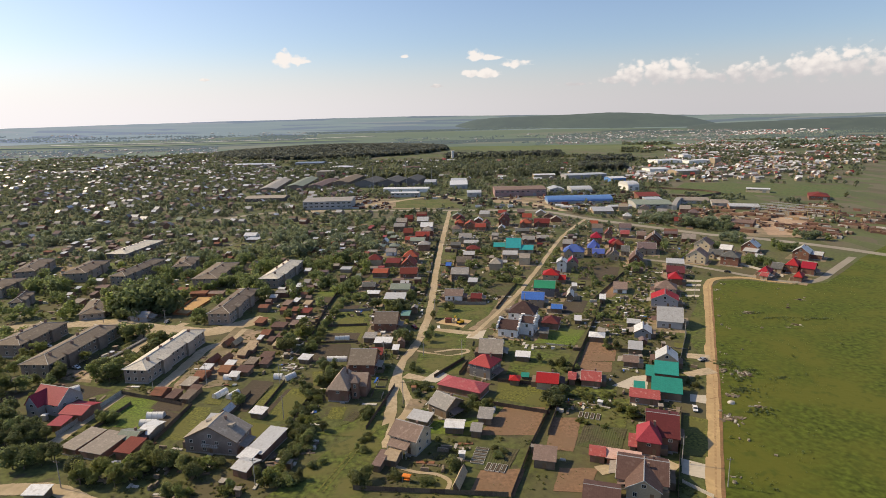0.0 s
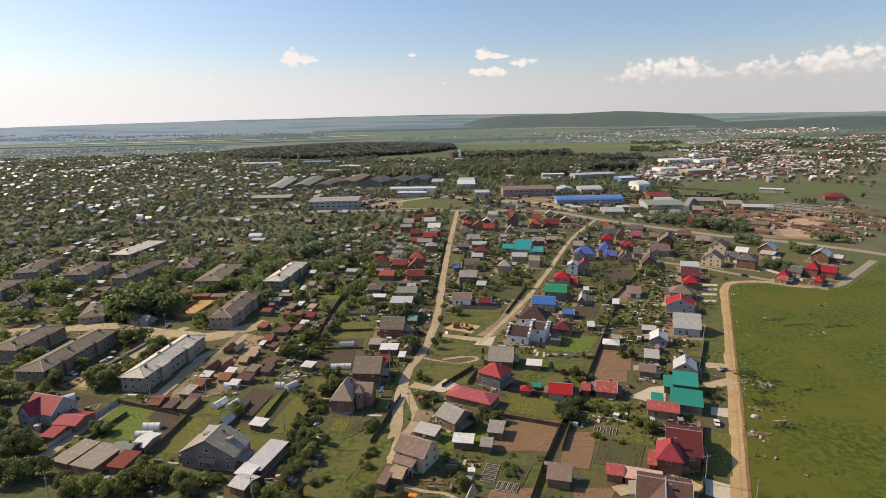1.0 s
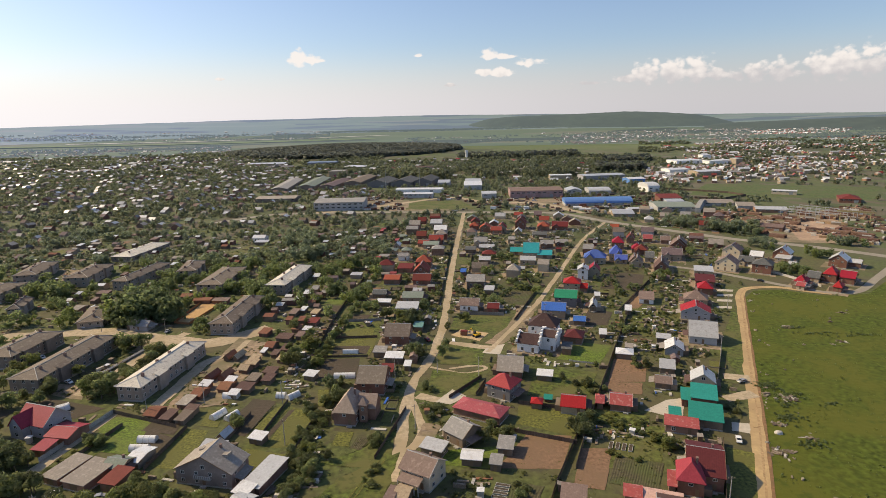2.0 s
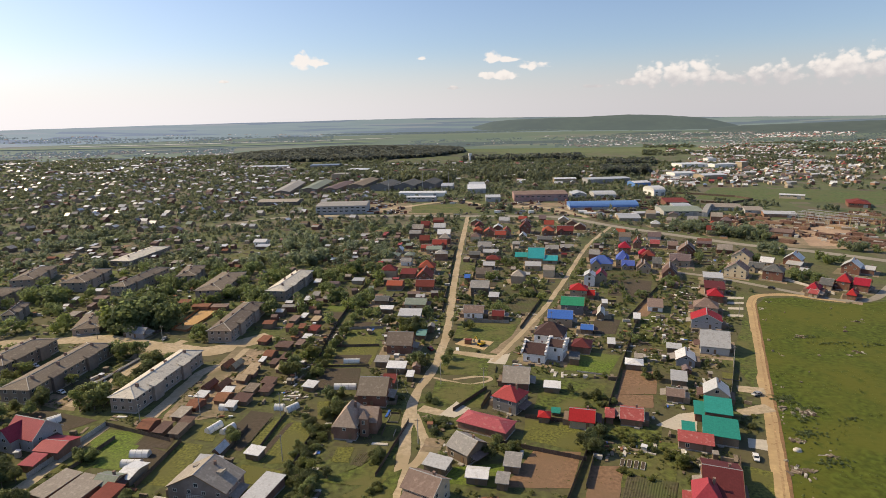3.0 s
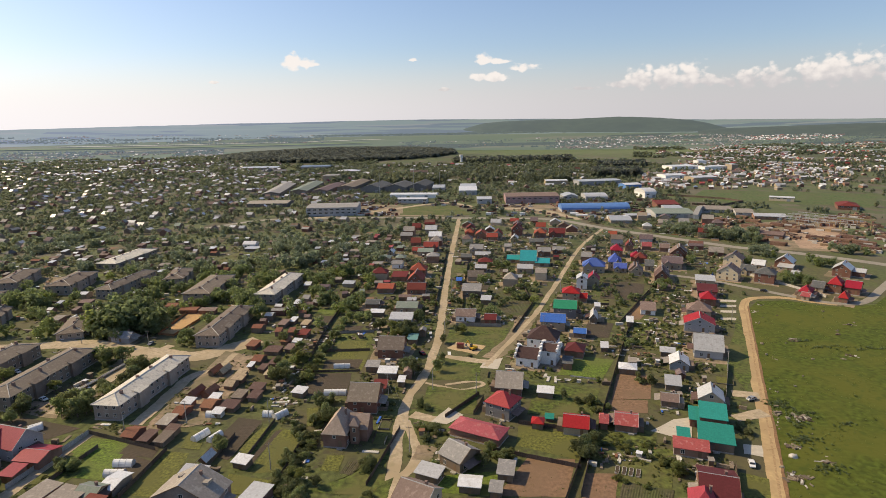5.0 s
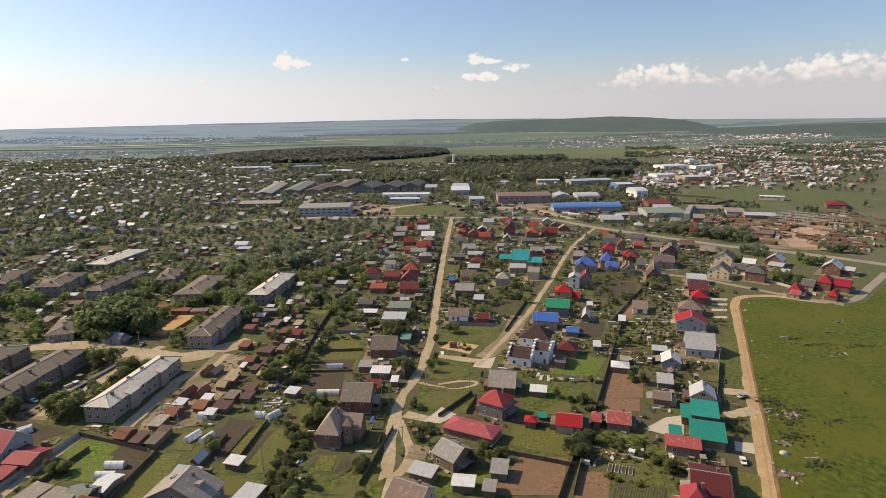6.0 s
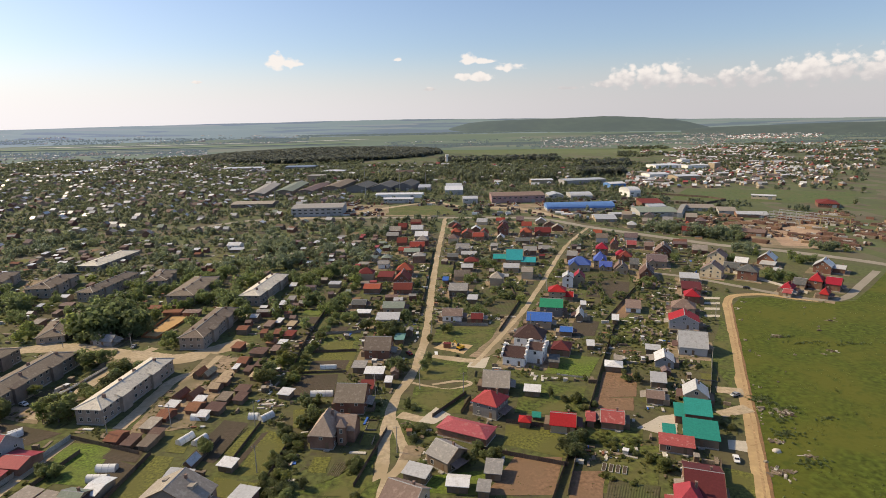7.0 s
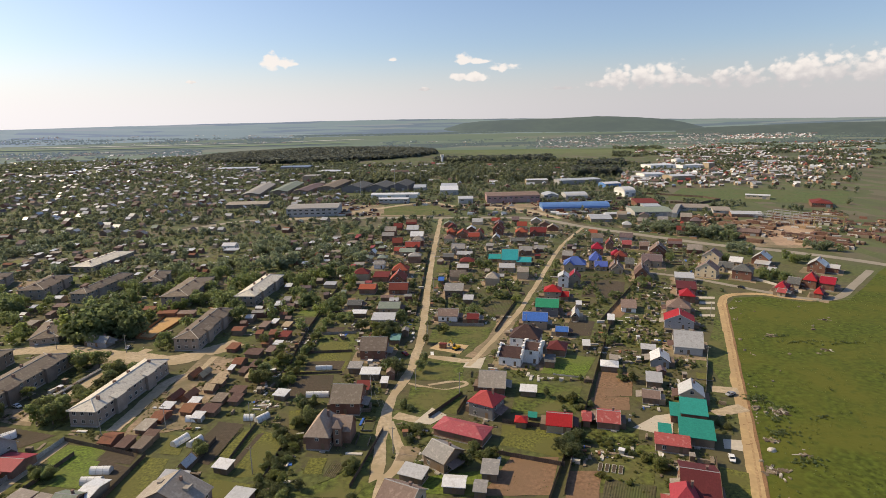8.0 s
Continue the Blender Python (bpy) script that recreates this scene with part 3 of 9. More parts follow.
def roof_bm(w, d, h, kind, rise, over=0.45, thick=0.16):
    bm = bmesh.new()
    if kind in ("gx", "gy"):
        half, run = (d / 2, w / 2) if kind == "gx" else (w / 2, d / 2)
        drop = rise / half * over
        prism(bm, [(-half - over, h - drop), (0, h + rise), (half + over, h - drop), (half + over, h - drop + thick), (0, h + rise + thick), (-half - over, h - drop + thick)],
              -run - over, run + over, "x" if kind == "gx" else "y")
    elif kind == "mono":
        drop = rise / d * over
        prism(bm, [(-d / 2 - over, h - drop), (d / 2 + over, h + rise + drop), (d / 2 + over, h + rise + drop + thick), (-d / 2 - over, h - drop + thick)], -w / 2 - over, w / 2 + over)
    elif kind == "flat":
        box(bm, -w / 2 - 0.15, w / 2 + 0.15, -d / 2 - 0.15, d / 2 + 0.15, h, h + 0.4)
    elif kind == "arch":
        arc = [(-math.cos(i * math.pi / 10) * (d / 2 + 0.2), h + math.sin(i * math.pi / 10) * rise) for i in range(11)]
        prism(bm, arc, -w / 2 - 0.2, w / 2 + 0.2)
    else:
        a, b = w / 2 + over, d / 2 + over
        r = max(w - d, 0) / 2
        s = max(d - w, 0) / 2
        low = [bm.verts.new((x, y, z)) for z in (h - 0.12, h + 0.05) for x, y in ((-a, -b), (a, -b), (a, b), (-a, b))]
        bm.faces.new(low[3::-1])
        for i in range(4):
            bm.faces.new((low[i], low[(i + 1) % 4], low[4 + (i + 1) % 4], low[4 + i]))
        e = low[4:]
        if r < 0.3 and s < 0.3:
            top = bm.verts.new((0, 0, h + rise))
            for i in range(4):
                bm.faces.new((e[i], e[(i + 1) % 4], top))
        elif r >= s:
            p, q = bm.verts.new((-r, 0, h + rise)), bm.verts.new((r, 0, h + rise))
            for f in ((e[0], e[1], q, p), (e[1], e[2], q), (e[2], e[3], p, q), (e[3], e[0], p)):
                bm.faces.new(f)
        else:
            p, q = bm.verts.new((0, -s, h + rise)), bm.verts.new((0, s, h + rise))
            for f in ((e[0], e[1], p), (e[1], e[2], q, p), (e[2], e[3], q), (e[3], e[0], p, q)):
                bm.faces.new(f)
    return bm


def wall_bm(w, d, h, kind, rise):
    bm = bmesh.new()
    a, b = w / 2, d / 2
    if kind == "gx":
        prism(bm, [(-b, 0), (b, 0), (b, h), (0, h + rise), (-b, h)], -a, a)
    elif kind == "gy":
        prism(bm, [(-a, 0), (a, 0), (a, h), (0, h + rise), (-a, h)], -b, b, "y")
    elif kind == "mono":
        prism(bm, [(-b, 0), (b, 0), (b, h + rise), (-b, h)], -a, a)
    else:
        box(bm, -a, a, -b, b, 0, h)
    return bm


WINDOW_MESHES = {}


def window(parent, x, y, z, side, w=1.1, t=1.4, frame_mat=None):
    """A framed window on a wall: side 0 front, 1 right, 2 back, 3 left; z is its sill's height."""
    frame_mat = frame_mat or WHITE_FRAME
    key = (round(w, 1), round(t, 1), frame_mat.name)
    if key not in WINDOW_MESHES:
        bm = bmesh.new()
        e = 0.13
        box(bm, -w / 2, w / 2, -0.07, 0.03, 0, e)
        box(bm, -w / 2, w / 2, -0.07, 0.03, t - e, t)
        box(bm, -w / 2, -w / 2 + e, -0.07, 0.03, e, t - e)
        box(bm, w / 2 - e, w / 2, -0.07, 0.03, e, t - e)
        box(bm, -0.04, 0.04, -0.06, 0.03, e, t - e)
        pane = bmesh.new()
        box(pane, -w / 2 + e, w / 2 - e, -0.03, 0.02, e, t - e)
        WINDOW_MESHES[key] = (mesh_of("window", bm, frame_mat), mesh_of("pane", pane, GLASS))
    f, p = WINDOW_MESHES[key]
    ob = part("window", f, None, parent)
    ob.matrix_basis = pose(x, y, z, 0, 0, (0, 90, 180, -90)[side])
    part("pane", p, None, ob)


def house_label(kind, floors, roof, wall, win, what):
    storeys = "two-storey " if floors == 2 else ""
    return f"{storeys}{WALLWORD[wall]} {what} under a {WORD[roof]} {SHAPE[kind]} roof"


def house(x, y, w, d, rot, h, kind, rise, roof, wall, floors=1, win=1, porch=0, parapet=0):
    shed = not win and w * d < 60
    if h < 2:       # lock-ups
        w, d = w * 0.86, d * 0.86
    name = "shed" if shed else "house" if win else "outbuilding"
    home = tagged(new(name), house_label(kind, floors, roof, wall, win, name), name, "garden sheds" if shed else "village houses")
    home.matrix_world = pose(x, y, 0, 0, 0, rot)
    take_rect(x, y, w + 2, d + 2, rot)
    if win and 225 < y < 520:
        # trodden ground round the house
        c, s = math.cos(radians(rot)), math.sin(radians(rot))
        a, b = w / 2 + random.uniform(2, 4), d / 2 + random.uniform(2, 5)
        plot([(x + u * c - v * s, y + u * s + v * c) for u, v in ((-a, -b), (a, -b), (a, b), (-a, b))], "yard", False)
    part("wall", wall_bm(w, d, h, kind, rise), WALL[wall], home)
    axis = "Y" if kind == "gy" else "X"
    part("roof", roof_bm(w, d, h, kind, rise), ROOF[roof, axis], home)
    if shed:
        bm = bmesh.new()
        box(bm, -0.5, 0.5, -d / 2 - 0.05, -d / 2 + 0.03, 0, min(1.9, h - 0.3))
        part("door", bm, BROWN_FRAME, home)
        return
    bm = bmesh.new()
    box(bm, -w / 2 - 0.08, w / 2 + 0.08, -d / 2 - 0.08, d / 2 + 0.08, -0.05, 0.45)
    part("plinth", bm, CONCRETE, home, "grey concrete plinth")
    if kind in ("gx", "gy"):
        bm = bmesh.new()
        run = (w if kind == "gx" else d) / 2 + 0.47
        prism(bm, [(-0.2, h + rise + 0.06), (0, h + rise + 0.24), (0.2, h + rise + 0.06)], -run, run, "x" if kind == "gx" else "y")
        part("ridge_cap", bm, STEEL, home)
    if not win:
        bm = bmesh.new()
        box(bm, -1.3, 1.3, -d / 2 - 0.06, -d / 2 + 0.03, 0, min(2.3, h - 0.3))
        part("gate", bm, BROWN_FRAME, home)
        return
    # the flank towards the dirt road has the windows
    eastern = math.cos(radians(rot)) * -x + math.sin(radians(rot)) * -y > 0
    flank = (1, d, w / 2) if eastern else (3, d, -w / 2)
    step = h / floors
    frames = BROWN_FRAME if wall in ("beige", "white") and random.random() < 0.3 else WHITE_FRAME
    for fl in range(floors):
        z = fl * step + 0.95
        t = min(1.5, step - 1.35)
        for side, span, off in ((0, w, -d / 2), flank):
            n = max(1, int(span / 3.9))
            for i in range(n):
                s = (i + 0.5) / n * span - span / 2
                if side == 0 and fl == 0 and i == n // 2:
                    continue
                if side == 0:
                    window(home, s, off, z, 0, 1.2, t, frames)
                else:
                    window(home, off, s, z, side, 1.2, t, frames)
    if kind == "gy":
        window(home, 0, -d / 2, h + rise * 0.12, 0, 1.3, min(1.3, rise * 0.45), frames)
    bm = bmesh.new()
    n = max(1, int(w / 3.2))
    s = (n // 2 + 0.5) / n * w - w / 2
    box(bm, s - 0.5, s + 0.5, -d / 2 - 0.06, -d / 2 + 0.03, 0.45, 2.5)
    part("door", bm, BROWN_FRAME, home, "brown front door")
    bm = bmesh.new()
    box(bm, s - 0.9, s + 0.9, -d / 2 - 1.1, -d / 2 - 0.09, 0, 0.42)
    part("step", bm, CONCRETE, home)
    if kind in ("gx", "gy"):
        # pale boards along the gable edges
        half, run = ((d if kind == "gx" else w) / 2 + 0.46, (w if kind == "gx" else d) / 2 + 0.47)
        slope = rise / (half - 0.46)
        for s in (-1, 1):
            bm = bmesh.new()
            for t in (-1, 1):
                pr = [(0, h + rise - 0.05), (0, h + rise + 0.2), (t * half, h + 0.2 - slope * 0.46), (t * half, h - 0.05 - slope * 0.46)]
                prism(bm, pr if t > 0 else pr[::-1], s * run - 0.05, s * run + 0.05, "x" if kind == "gx" else "y")
            part("gable_board", bm, WHITE_FRAME if random.random() < 0.5 else BROWN_FRAME, home)
    if kind == "mono":
        return
    top = h + rise * 0.75
    bm = bmesh.new()
    cx, cy = (w * 0.22, d * 0.1) if kind != "gy" else (w * 0.12, d * 0.2)
    box(bm, cx - 0.3, cx + 0.3, cy - 0.3, cy + 0.3, h, top + 1.2)
    box(bm, cx - 0.38, cx + 0.38, cy - 0.38, cy + 0.38, top + 1.2, top + 1.35)
    part("chimney", bm, CHIMNEY, home, "brick chimney")
    if kind in ("gx", "hip") and w >= 7.5 and 335 < y < 520 and not parapet and not porch and random.random() < 0.6:
        # a lower gabled wing towards the front
        ww, wd, wh = w * random.uniform(0.36, 0.48), d / 2 + 1.9, h * random.uniform(0.82, 0.97)
        at = (random.choice((-0.24, 0.24)) * w, -d / 2 - 1.9 + wd / 2, 0)
        for name, bm, m in (("wing", wall_bm(ww, wd, wh, "gy", rise * 0.62), WALL[wall]), ("wing_roof", roof_bm(ww, wd, wh, "gy", rise * 0.62, 0.35), ROOF[roof, "Y"])):
            bmesh.ops.translate(bm, vec=at, verts=bm.verts)
            part(name, bm, m, home)
        for fl in range(floors):
            window(home, at[0], -d / 2 - 1.9, fl * step + 0.95, 0, 1.2, min(1.4, step - 1.4), frames)
    if y < 330 and not parapet and not porch:
        # a lean-to veranda at the rear flank
        s, v = (-1 if eastern else 1), min(3.0, d * 0.4)
        bm = bmesh.new()
        box(bm, *sorted((s * w / 2, s * (w / 2 + 2.2))), -v, v, 0, 2.2)
        part("veranda", bm, WALL["darkwood" if wall != "darkwood" else "tan"], home, "small wooden lean-to veranda")
        bm = bmesh.new()
        x0, x1 = s * (w / 2 - 0.05), s * (w / 2 + 2.5)
        pr = [(x0, 2.75), (x1, 2.15), (x1, 2.27), (x0, 2.87)]
        prism(bm, pr if s > 0 else pr[::-1], -v - 0.25, v + 0.25, "y")
        part("veranda_roof", bm, ROOF[random.choice(("slategrey", "brown", "darkbrown")), "X"], home)
    if parapet:
        for s in (-1, 1):
            bm = bmesh.new()
            for i in range(5):
                yy = -d / 2 - 0.3 + (d + 0.6) * i / 5
                lift = rise * (1 - abs((yy + d / 10) / (d / 2)))
                box(bm, s * (w / 2 + 0.3) - 0.4, s * (w / 2 + 0.3) + 0.4, yy, yy + d / 5 - 0.25, h - 0.6, h + max(0, lift) + 1.0)
            part("parapet", bm, WALL["white"], home, "stepped white parapet")
    if porch:
        bm = bmesh.new()
        prism(bm, [(-d / 2 - 3.0, 3.1), (-d / 2 - 0.02, 4.2), (-d / 2 - 0.02, 4.34), (-d / 2 - 3.0, 3.24)], -w * 0.42, w * 0.32)
        part("porch_roof", bm, ROOF[roof, "X"], home, "brown lean-to porch roof")
        for s in np.linspace(-w * 0.4, w * 0.3, 6):
            bm = bmesh.new()
            box(bm, s - 0.09, s + 0.09, -d / 2 - 2.85, -d / 2 - 2.67, 0, 3.12)
            part("porch_post", bm, WHITE_FRAME, home, "white porch post")
    return home


def block(x, y, w, d, rot, h, roof, wall):
    """A two-storey block with a hipped roof, its long sides east and west."""
    home = tagged(new("apartment_block"), f"long two-storey {WALLWORD[wall]} apartment block with a {WORD[roof]} roof", "apartment block", "apartment blocks")
    home.matrix_world = pose(x, y, 0, 0, 0, rot)
    take_rect(x, y, w + 3, d + 3, rot)
    part("wall", wall_bm(w, d, h, "hip", 2.6), WALL[wall], home)
    part("roof", roof_bm(w, d, h, "hip", 2.0, 0.6), ROOF[roof, "Y"], home)
    bm = bmesh.new()
    box(bm, -w / 2 - 0.1, w / 2 + 0.1, -d / 2 - 0.1, d / 2 + 0.1, -0.05, 0.6)
    part("plinth", bm, CONCRETE, home, "grey concrete plinth")
    bm = bmesh.new()
    a, b, r = w / 2 + 0.6, d / 2 + 0.6, (d - w) / 2
    for p, q in (((-a, -b, h + 0.1), (0, -r, h + 2.05)), ((a, -b, h + 0.1), (0, -r, h + 2.05)), ((0, -r, h + 2.05), (0, r, h + 2.05)), ((a, b, h + 0.1), (0, r, h + 2.05)), ((-a, b, h + 0.1), (0, r, h + 2.05))):
        tube(bm, p, q, 0.16, 0.16, 5)
    part("ridge_cap", bm, WHITE_FRAME if roof == "slatelight" else FENCE["pale"], home, "pale metal ridge and hip caps")
    floors = 2 if h > 4.5 else 1
    for fl in range(floors):
        z = 1.3 + fl * h / floors
        n = max(3, int(d / 3.3))
        for i in range(n):
            s = (i + 0.5) / n * d - d / 2
            window(home, w / 2, s, z, 1, 1.4, 1.5)
        for i in range(3):
            window(home, (i - 1) * w / 3.2, -d / 2, z, 0, 1.4, 1.5)
    # stairwell bays that rise a little over the eaves on the sunless side
    for k in (-0.22, 0.2):
        bm = bmesh.new()
        box(bm, w / 2 + 0.01, w / 2 + 1.2, d * k - 2.6, d * k + 2.6, 0, h - 0.1)
        part("stair_bay", bm, WALL[wall], home)
        bm = bmesh.new()
        prism(bm, [(w / 2 + 1.5, h + 0.12), (w / 2 - 1.2, h + 0.95), (w / 2 - 1.2, h + 1.08), (w / 2 + 1.5, h + 0.26)], d * k - 3.0, d * k + 3.0, "y")
        bmesh.ops.scale(bm, vec=(-1, 1, 1), verts=bm.verts)
        part("bay_roof", bm, ROOF[roof, "Y"], home)
    for k in (-0.36, -0.08, 0.12, 0.36):
        bm = bmesh.new()
        cx = w * random.uniform(-0.2, 0.2)
        box(bm, cx - 0.55, cx + 0.55, d * k - 0.35, d * k + 0.35, h + 0.3, h + 2.7)
        part("chimney", bm, CHIMNEY, home, "squat brick chimney")


def hall(x, y, w, d, rot, h, kind, rise, roof, wall, strips=0):
    ob = tagged(new("industrial_hall"), f"{WALLWORD[wall]} industrial hall with a {WORD[roof]} {SHAPE[kind]} roof", "industrial hall", "works and depots")
    ob.matrix_world = pose(x, y, land(x, y), 0, 0, rot)
    take_rect(x, y, w + 4, d + 4, rot)
    part("wall", wall_bm(w, d, h, kind, rise), WALL[wall], ob)
    part("roof", roof_bm(w, d, h, kind, rise, 0.4, 0.3), ROOF[roof, "X"], ob)
    bm = bmesh.new()
    box(bm, w * 0.28 - 2, w * 0.28 + 2, -d / 2 - 0.12, -d / 2 + 0.05, 0, min(4.2, h - 1))
    part("gate", bm, STEEL, ob, "grey steel gate")
    for fl in range(2 if strips else 1):
        n = int(w / 6) if y < 760 else 0
        for i in range(n):
            s = (i + 0.5) / n * w - w / 2
            if not strips and abs(s - w * 0.28) < 4:
                continue
            window(ob, s, -d / 2, (h * 0.62 if not strips else h * (0.3 + 0.4 * fl)), 0, 3.6, min(1.6, h * 0.25))


FENCE_WORD = {"dark": "dark weathered board fence", "grey": "grey board fence", "concrete": "pale concrete slab fence", "pale": "pale picket fence", "rink": "orange-brown board wall round a sand rink"}


def fence(pts, h, kind):
    for (x0, y0), (x1, y1) in zip(pts, pts[1:]):
        length = math.hypot(x1 - x0, y1 - y0)
        n = max(1, round(length / 4.2))
        s = length / n
        ob = tagged(new("fence"), FENCE_WORD[kind] + " along a garden plot", "fence", "garden fences")
        ob.matrix_world = pose(x0, y0, 0, 0, 0, math.degrees(math.atan2(y1 - y0, x1 - x0)))
        bm = bmesh.new()
        face = [(0.07 + (s - 0.14) * i / 14, 0.05 if i % 2 else 0.0) for i in range(15)]
        prism(bm, [(p, q) for p, q in face] + [(p, q - 0.04) for p, q in face[::-1]], 0, 1, "x")
        for v in bm.verts:
            up = 0.05 if v.co.x < 0.5 else h - 0.12 * random.random()
            v.co = (v.co.y, v.co.z, up)
        panel = mesh_of("fence_panel", bm, FENCE[kind])
        bm = bmesh.new()
        box(bm, -0.06, 0.06, -0.07, 0.07, -0.2, h + 0.08)
        post = mesh_of("fence_post", bm, FENCE[kind])
        for i in range(n + 1):
            part("fence_post", post, None, ob).location = (i * s, 0, 0)
            if i < n:
                part("fence_panel", panel, None, ob).location = (i * s, 0, 0)


def greenhouse(x, y, length=6, rot=-8, width=2.6):
    length *= 0.85
    ob = tagged(new("greenhouse"), "white film tunnel greenhouse beside vegetable beds", "greenhouse", "garden greenhouses")
    ob.matrix_world = pose(x, y, 0, 0, 0, rot)
    take_rect(x, y, length, width, rot)
    arc = [(-math.cos(i * math.pi / 10) * width / 2, 0.15 + math.sin(i * math.pi / 10) * 1.9) for i in range(11)]
    bm = bmesh.new()
    prism(bm, arc, -length / 2, length / 2)
    part("film_cover", bm, FILM, ob)
    for i in range(4):
        bm = bmesh.new()
        s = -length / 2 + length * i / 3
        out = [(p * 1.03, z + 0.05) for p, z in arc]
        prism(bm, out, s - 0.05, s + 0.05)
        part("hoop", bm, WHITE_FRAME, ob)
    bm = bmesh.new()
    box(bm, -length / 2 - 0.05, length / 2 + 0.05, -width / 2 - 0.06, width / 2 + 0.06, 0, 0.14)
    part("sill_board", bm, WOOD, ob)
    bm = bmesh.new()
    box(bm, -length / 2 - 0.1, -length / 2 - 0.06, -0.45, 0.45, 0.15, 1.75)
    part("door", bm, WHITE_FRAME, ob)


def car(x, y, rot=0, paint="white"):
    ob = tagged(new("car"), {"white": "white", "grey": "grey", "darkred": "dark red", "black": "black", "sand": "sand-coloured"}[paint] + " saloon car parked on bare ground", "car", "parked cars")
    ob.matrix_world = pose(x, y, 0.1, 0, 0, rot) @ Matrix.Scale(0.92, 4)
    take(x, y, 4)
    bm = bmesh.new()
    prism(bm, [(-2.15, 0.35), (2.15, 0.35), (2.2, 0.75), (1.3, 0.95), (0.62, 1.42), (-1.0, 1.45), (-1.6, 1.0), (-2.2, 0.92)], -0.85, 0.85, "y")
    bmesh.ops.bevel(bm, geom=bm.edges[:], offset=0.07, segments=1, affect="EDGES")
    bmesh.ops.rotate(bm, matrix=Matrix.Rotation(math.pi / 2, 3, "Z"), verts=bm.verts)
    part("body", bm, PAINT[paint], ob)
    bm = bmesh.new()
    for s in (-0.87, 0.87):
        prism(bm, [(-1.35, 0.98), (1.1, 0.98), (0.58, 1.34), (-0.95, 1.36)], s - 0.02, s + 0.02, "y")
    bmesh.ops.rotate(bm, matrix=Matrix.Rotation(math.pi / 2, 3, "Z"), verts=bm.verts)
    part("side_window", bm, GLASS, ob)
    bm = bmesh.new()
    prism(bm, [(1.22, 1.03), (0.7, 1.41), (0.74, 1.44), (1.27, 1.05)], -0.7, 0.7, "y")
    bmesh.ops.rotate(bm, matrix=Matrix.Rotation(math.pi / 2, 3, "Z"), verts=bm.verts)
    part("windscreen", bm, GLASS, ob)
    for a in (-1.35, 1.35):
        for b in (-0.8, 0.8):
            bm = bmesh.new()
            tube(bm, (b - 0.1, a, 0.3), (b + 0.1, a, 0.3), 0.31, 0.31, 10)
            part("wheel", bm, TYRE, ob)


POLE_MESHES = []


def utility_pole(x, y):
    if not POLE_MESHES:
        bm = bmesh.new()
        tube(bm, (0, 0, -0.3), (0, 0, 9), 0.16, 0.1, 8)
        arm = bmesh.new()
        box(arm, -0.9, 0.9, -0.05, 0.05, 8.3, 8.42)
        cup = bmesh.new()
        tube(cup, (0, 0, 8.42), (0, 0, 8.62), 0.06, 0.04, 6)
        POLE_MESHES.extend((mesh_of("shaft", bm, CONCRETE), mesh_of("crossarm", arm, WOOD), mesh_of("insulator", cup, WHITE_FRAME)))
    ob = tagged(new("utility_pole"), "slim grey concrete power pole with a wooden crossarm", "utility pole", "power poles")
    ob.matrix_world = pose(x, y, 0, 0, 0, random.uniform(-15, 15))
    part("shaft", POLE_MESHES[0], None, ob)
    part("crossarm", POLE_MESHES[1], None, ob)
    for s in (-0.8, 0, 0.8):
        part("insulator", POLE_MESHES[2], None, ob).location = (s, 0, 0)


def rubble_heap(x, y):
    bm = bmesh.new()
    bmesh.ops.create_icosphere(bm, subdivisions=3, radius=1)
    a, b, c, k = random.uniform(0.6, 1.5), random.uniform(0.5, 1.2), random.uniform(0.4, 0.9), random.uniform(0, 90)
    for v in bm.verts:
        r = 0.75 + 0.5 * noise.noise(v.co * 1.7 + Vector((k, 0, 0))) + 0.45 * noise.noise(v.co * 5 + Vector((0, k, 0)))
        v.co = Vector((v.co.x * a * r, v.co.y * b * r, max(-0.05, v.co.z * c * r)))
    heap = tagged(part("earth_mound", bm, RUBBLE), "low mound of dumped pale earth on grass", "earth mound", "earth mounds on the meadow")
    take(x, y, 3)
    heap.matrix_world = pose(x, y, 0, 0, 0, random.uniform(0, 360))


def storage_tank(x, y, length=9, rot=0):
    ob = tagged(new("storage_tank"), "white horizontal steel storage tank on cradles", "storage tank", "tanks in the depot")
    ob.matrix_world = pose(x, y, 0, 0, 0, rot)
    take_rect(x, y, length, 4, rot)
    bm = bmesh.new()
    tube(bm, (-length / 2, 0, 2.2), (length / 2, 0, 2.2), 1.4, 1.4, 16)
    part("shell", bm, PAINT["white"], ob)
    for s in (-0.3, 0.3):
        bm = bmesh.new()
        box(bm, s * length - 0.3, s * length + 0.3, -1.2, 1.2, 0, 1.2)
        part("cradle", bm, CONCRETE, ob)


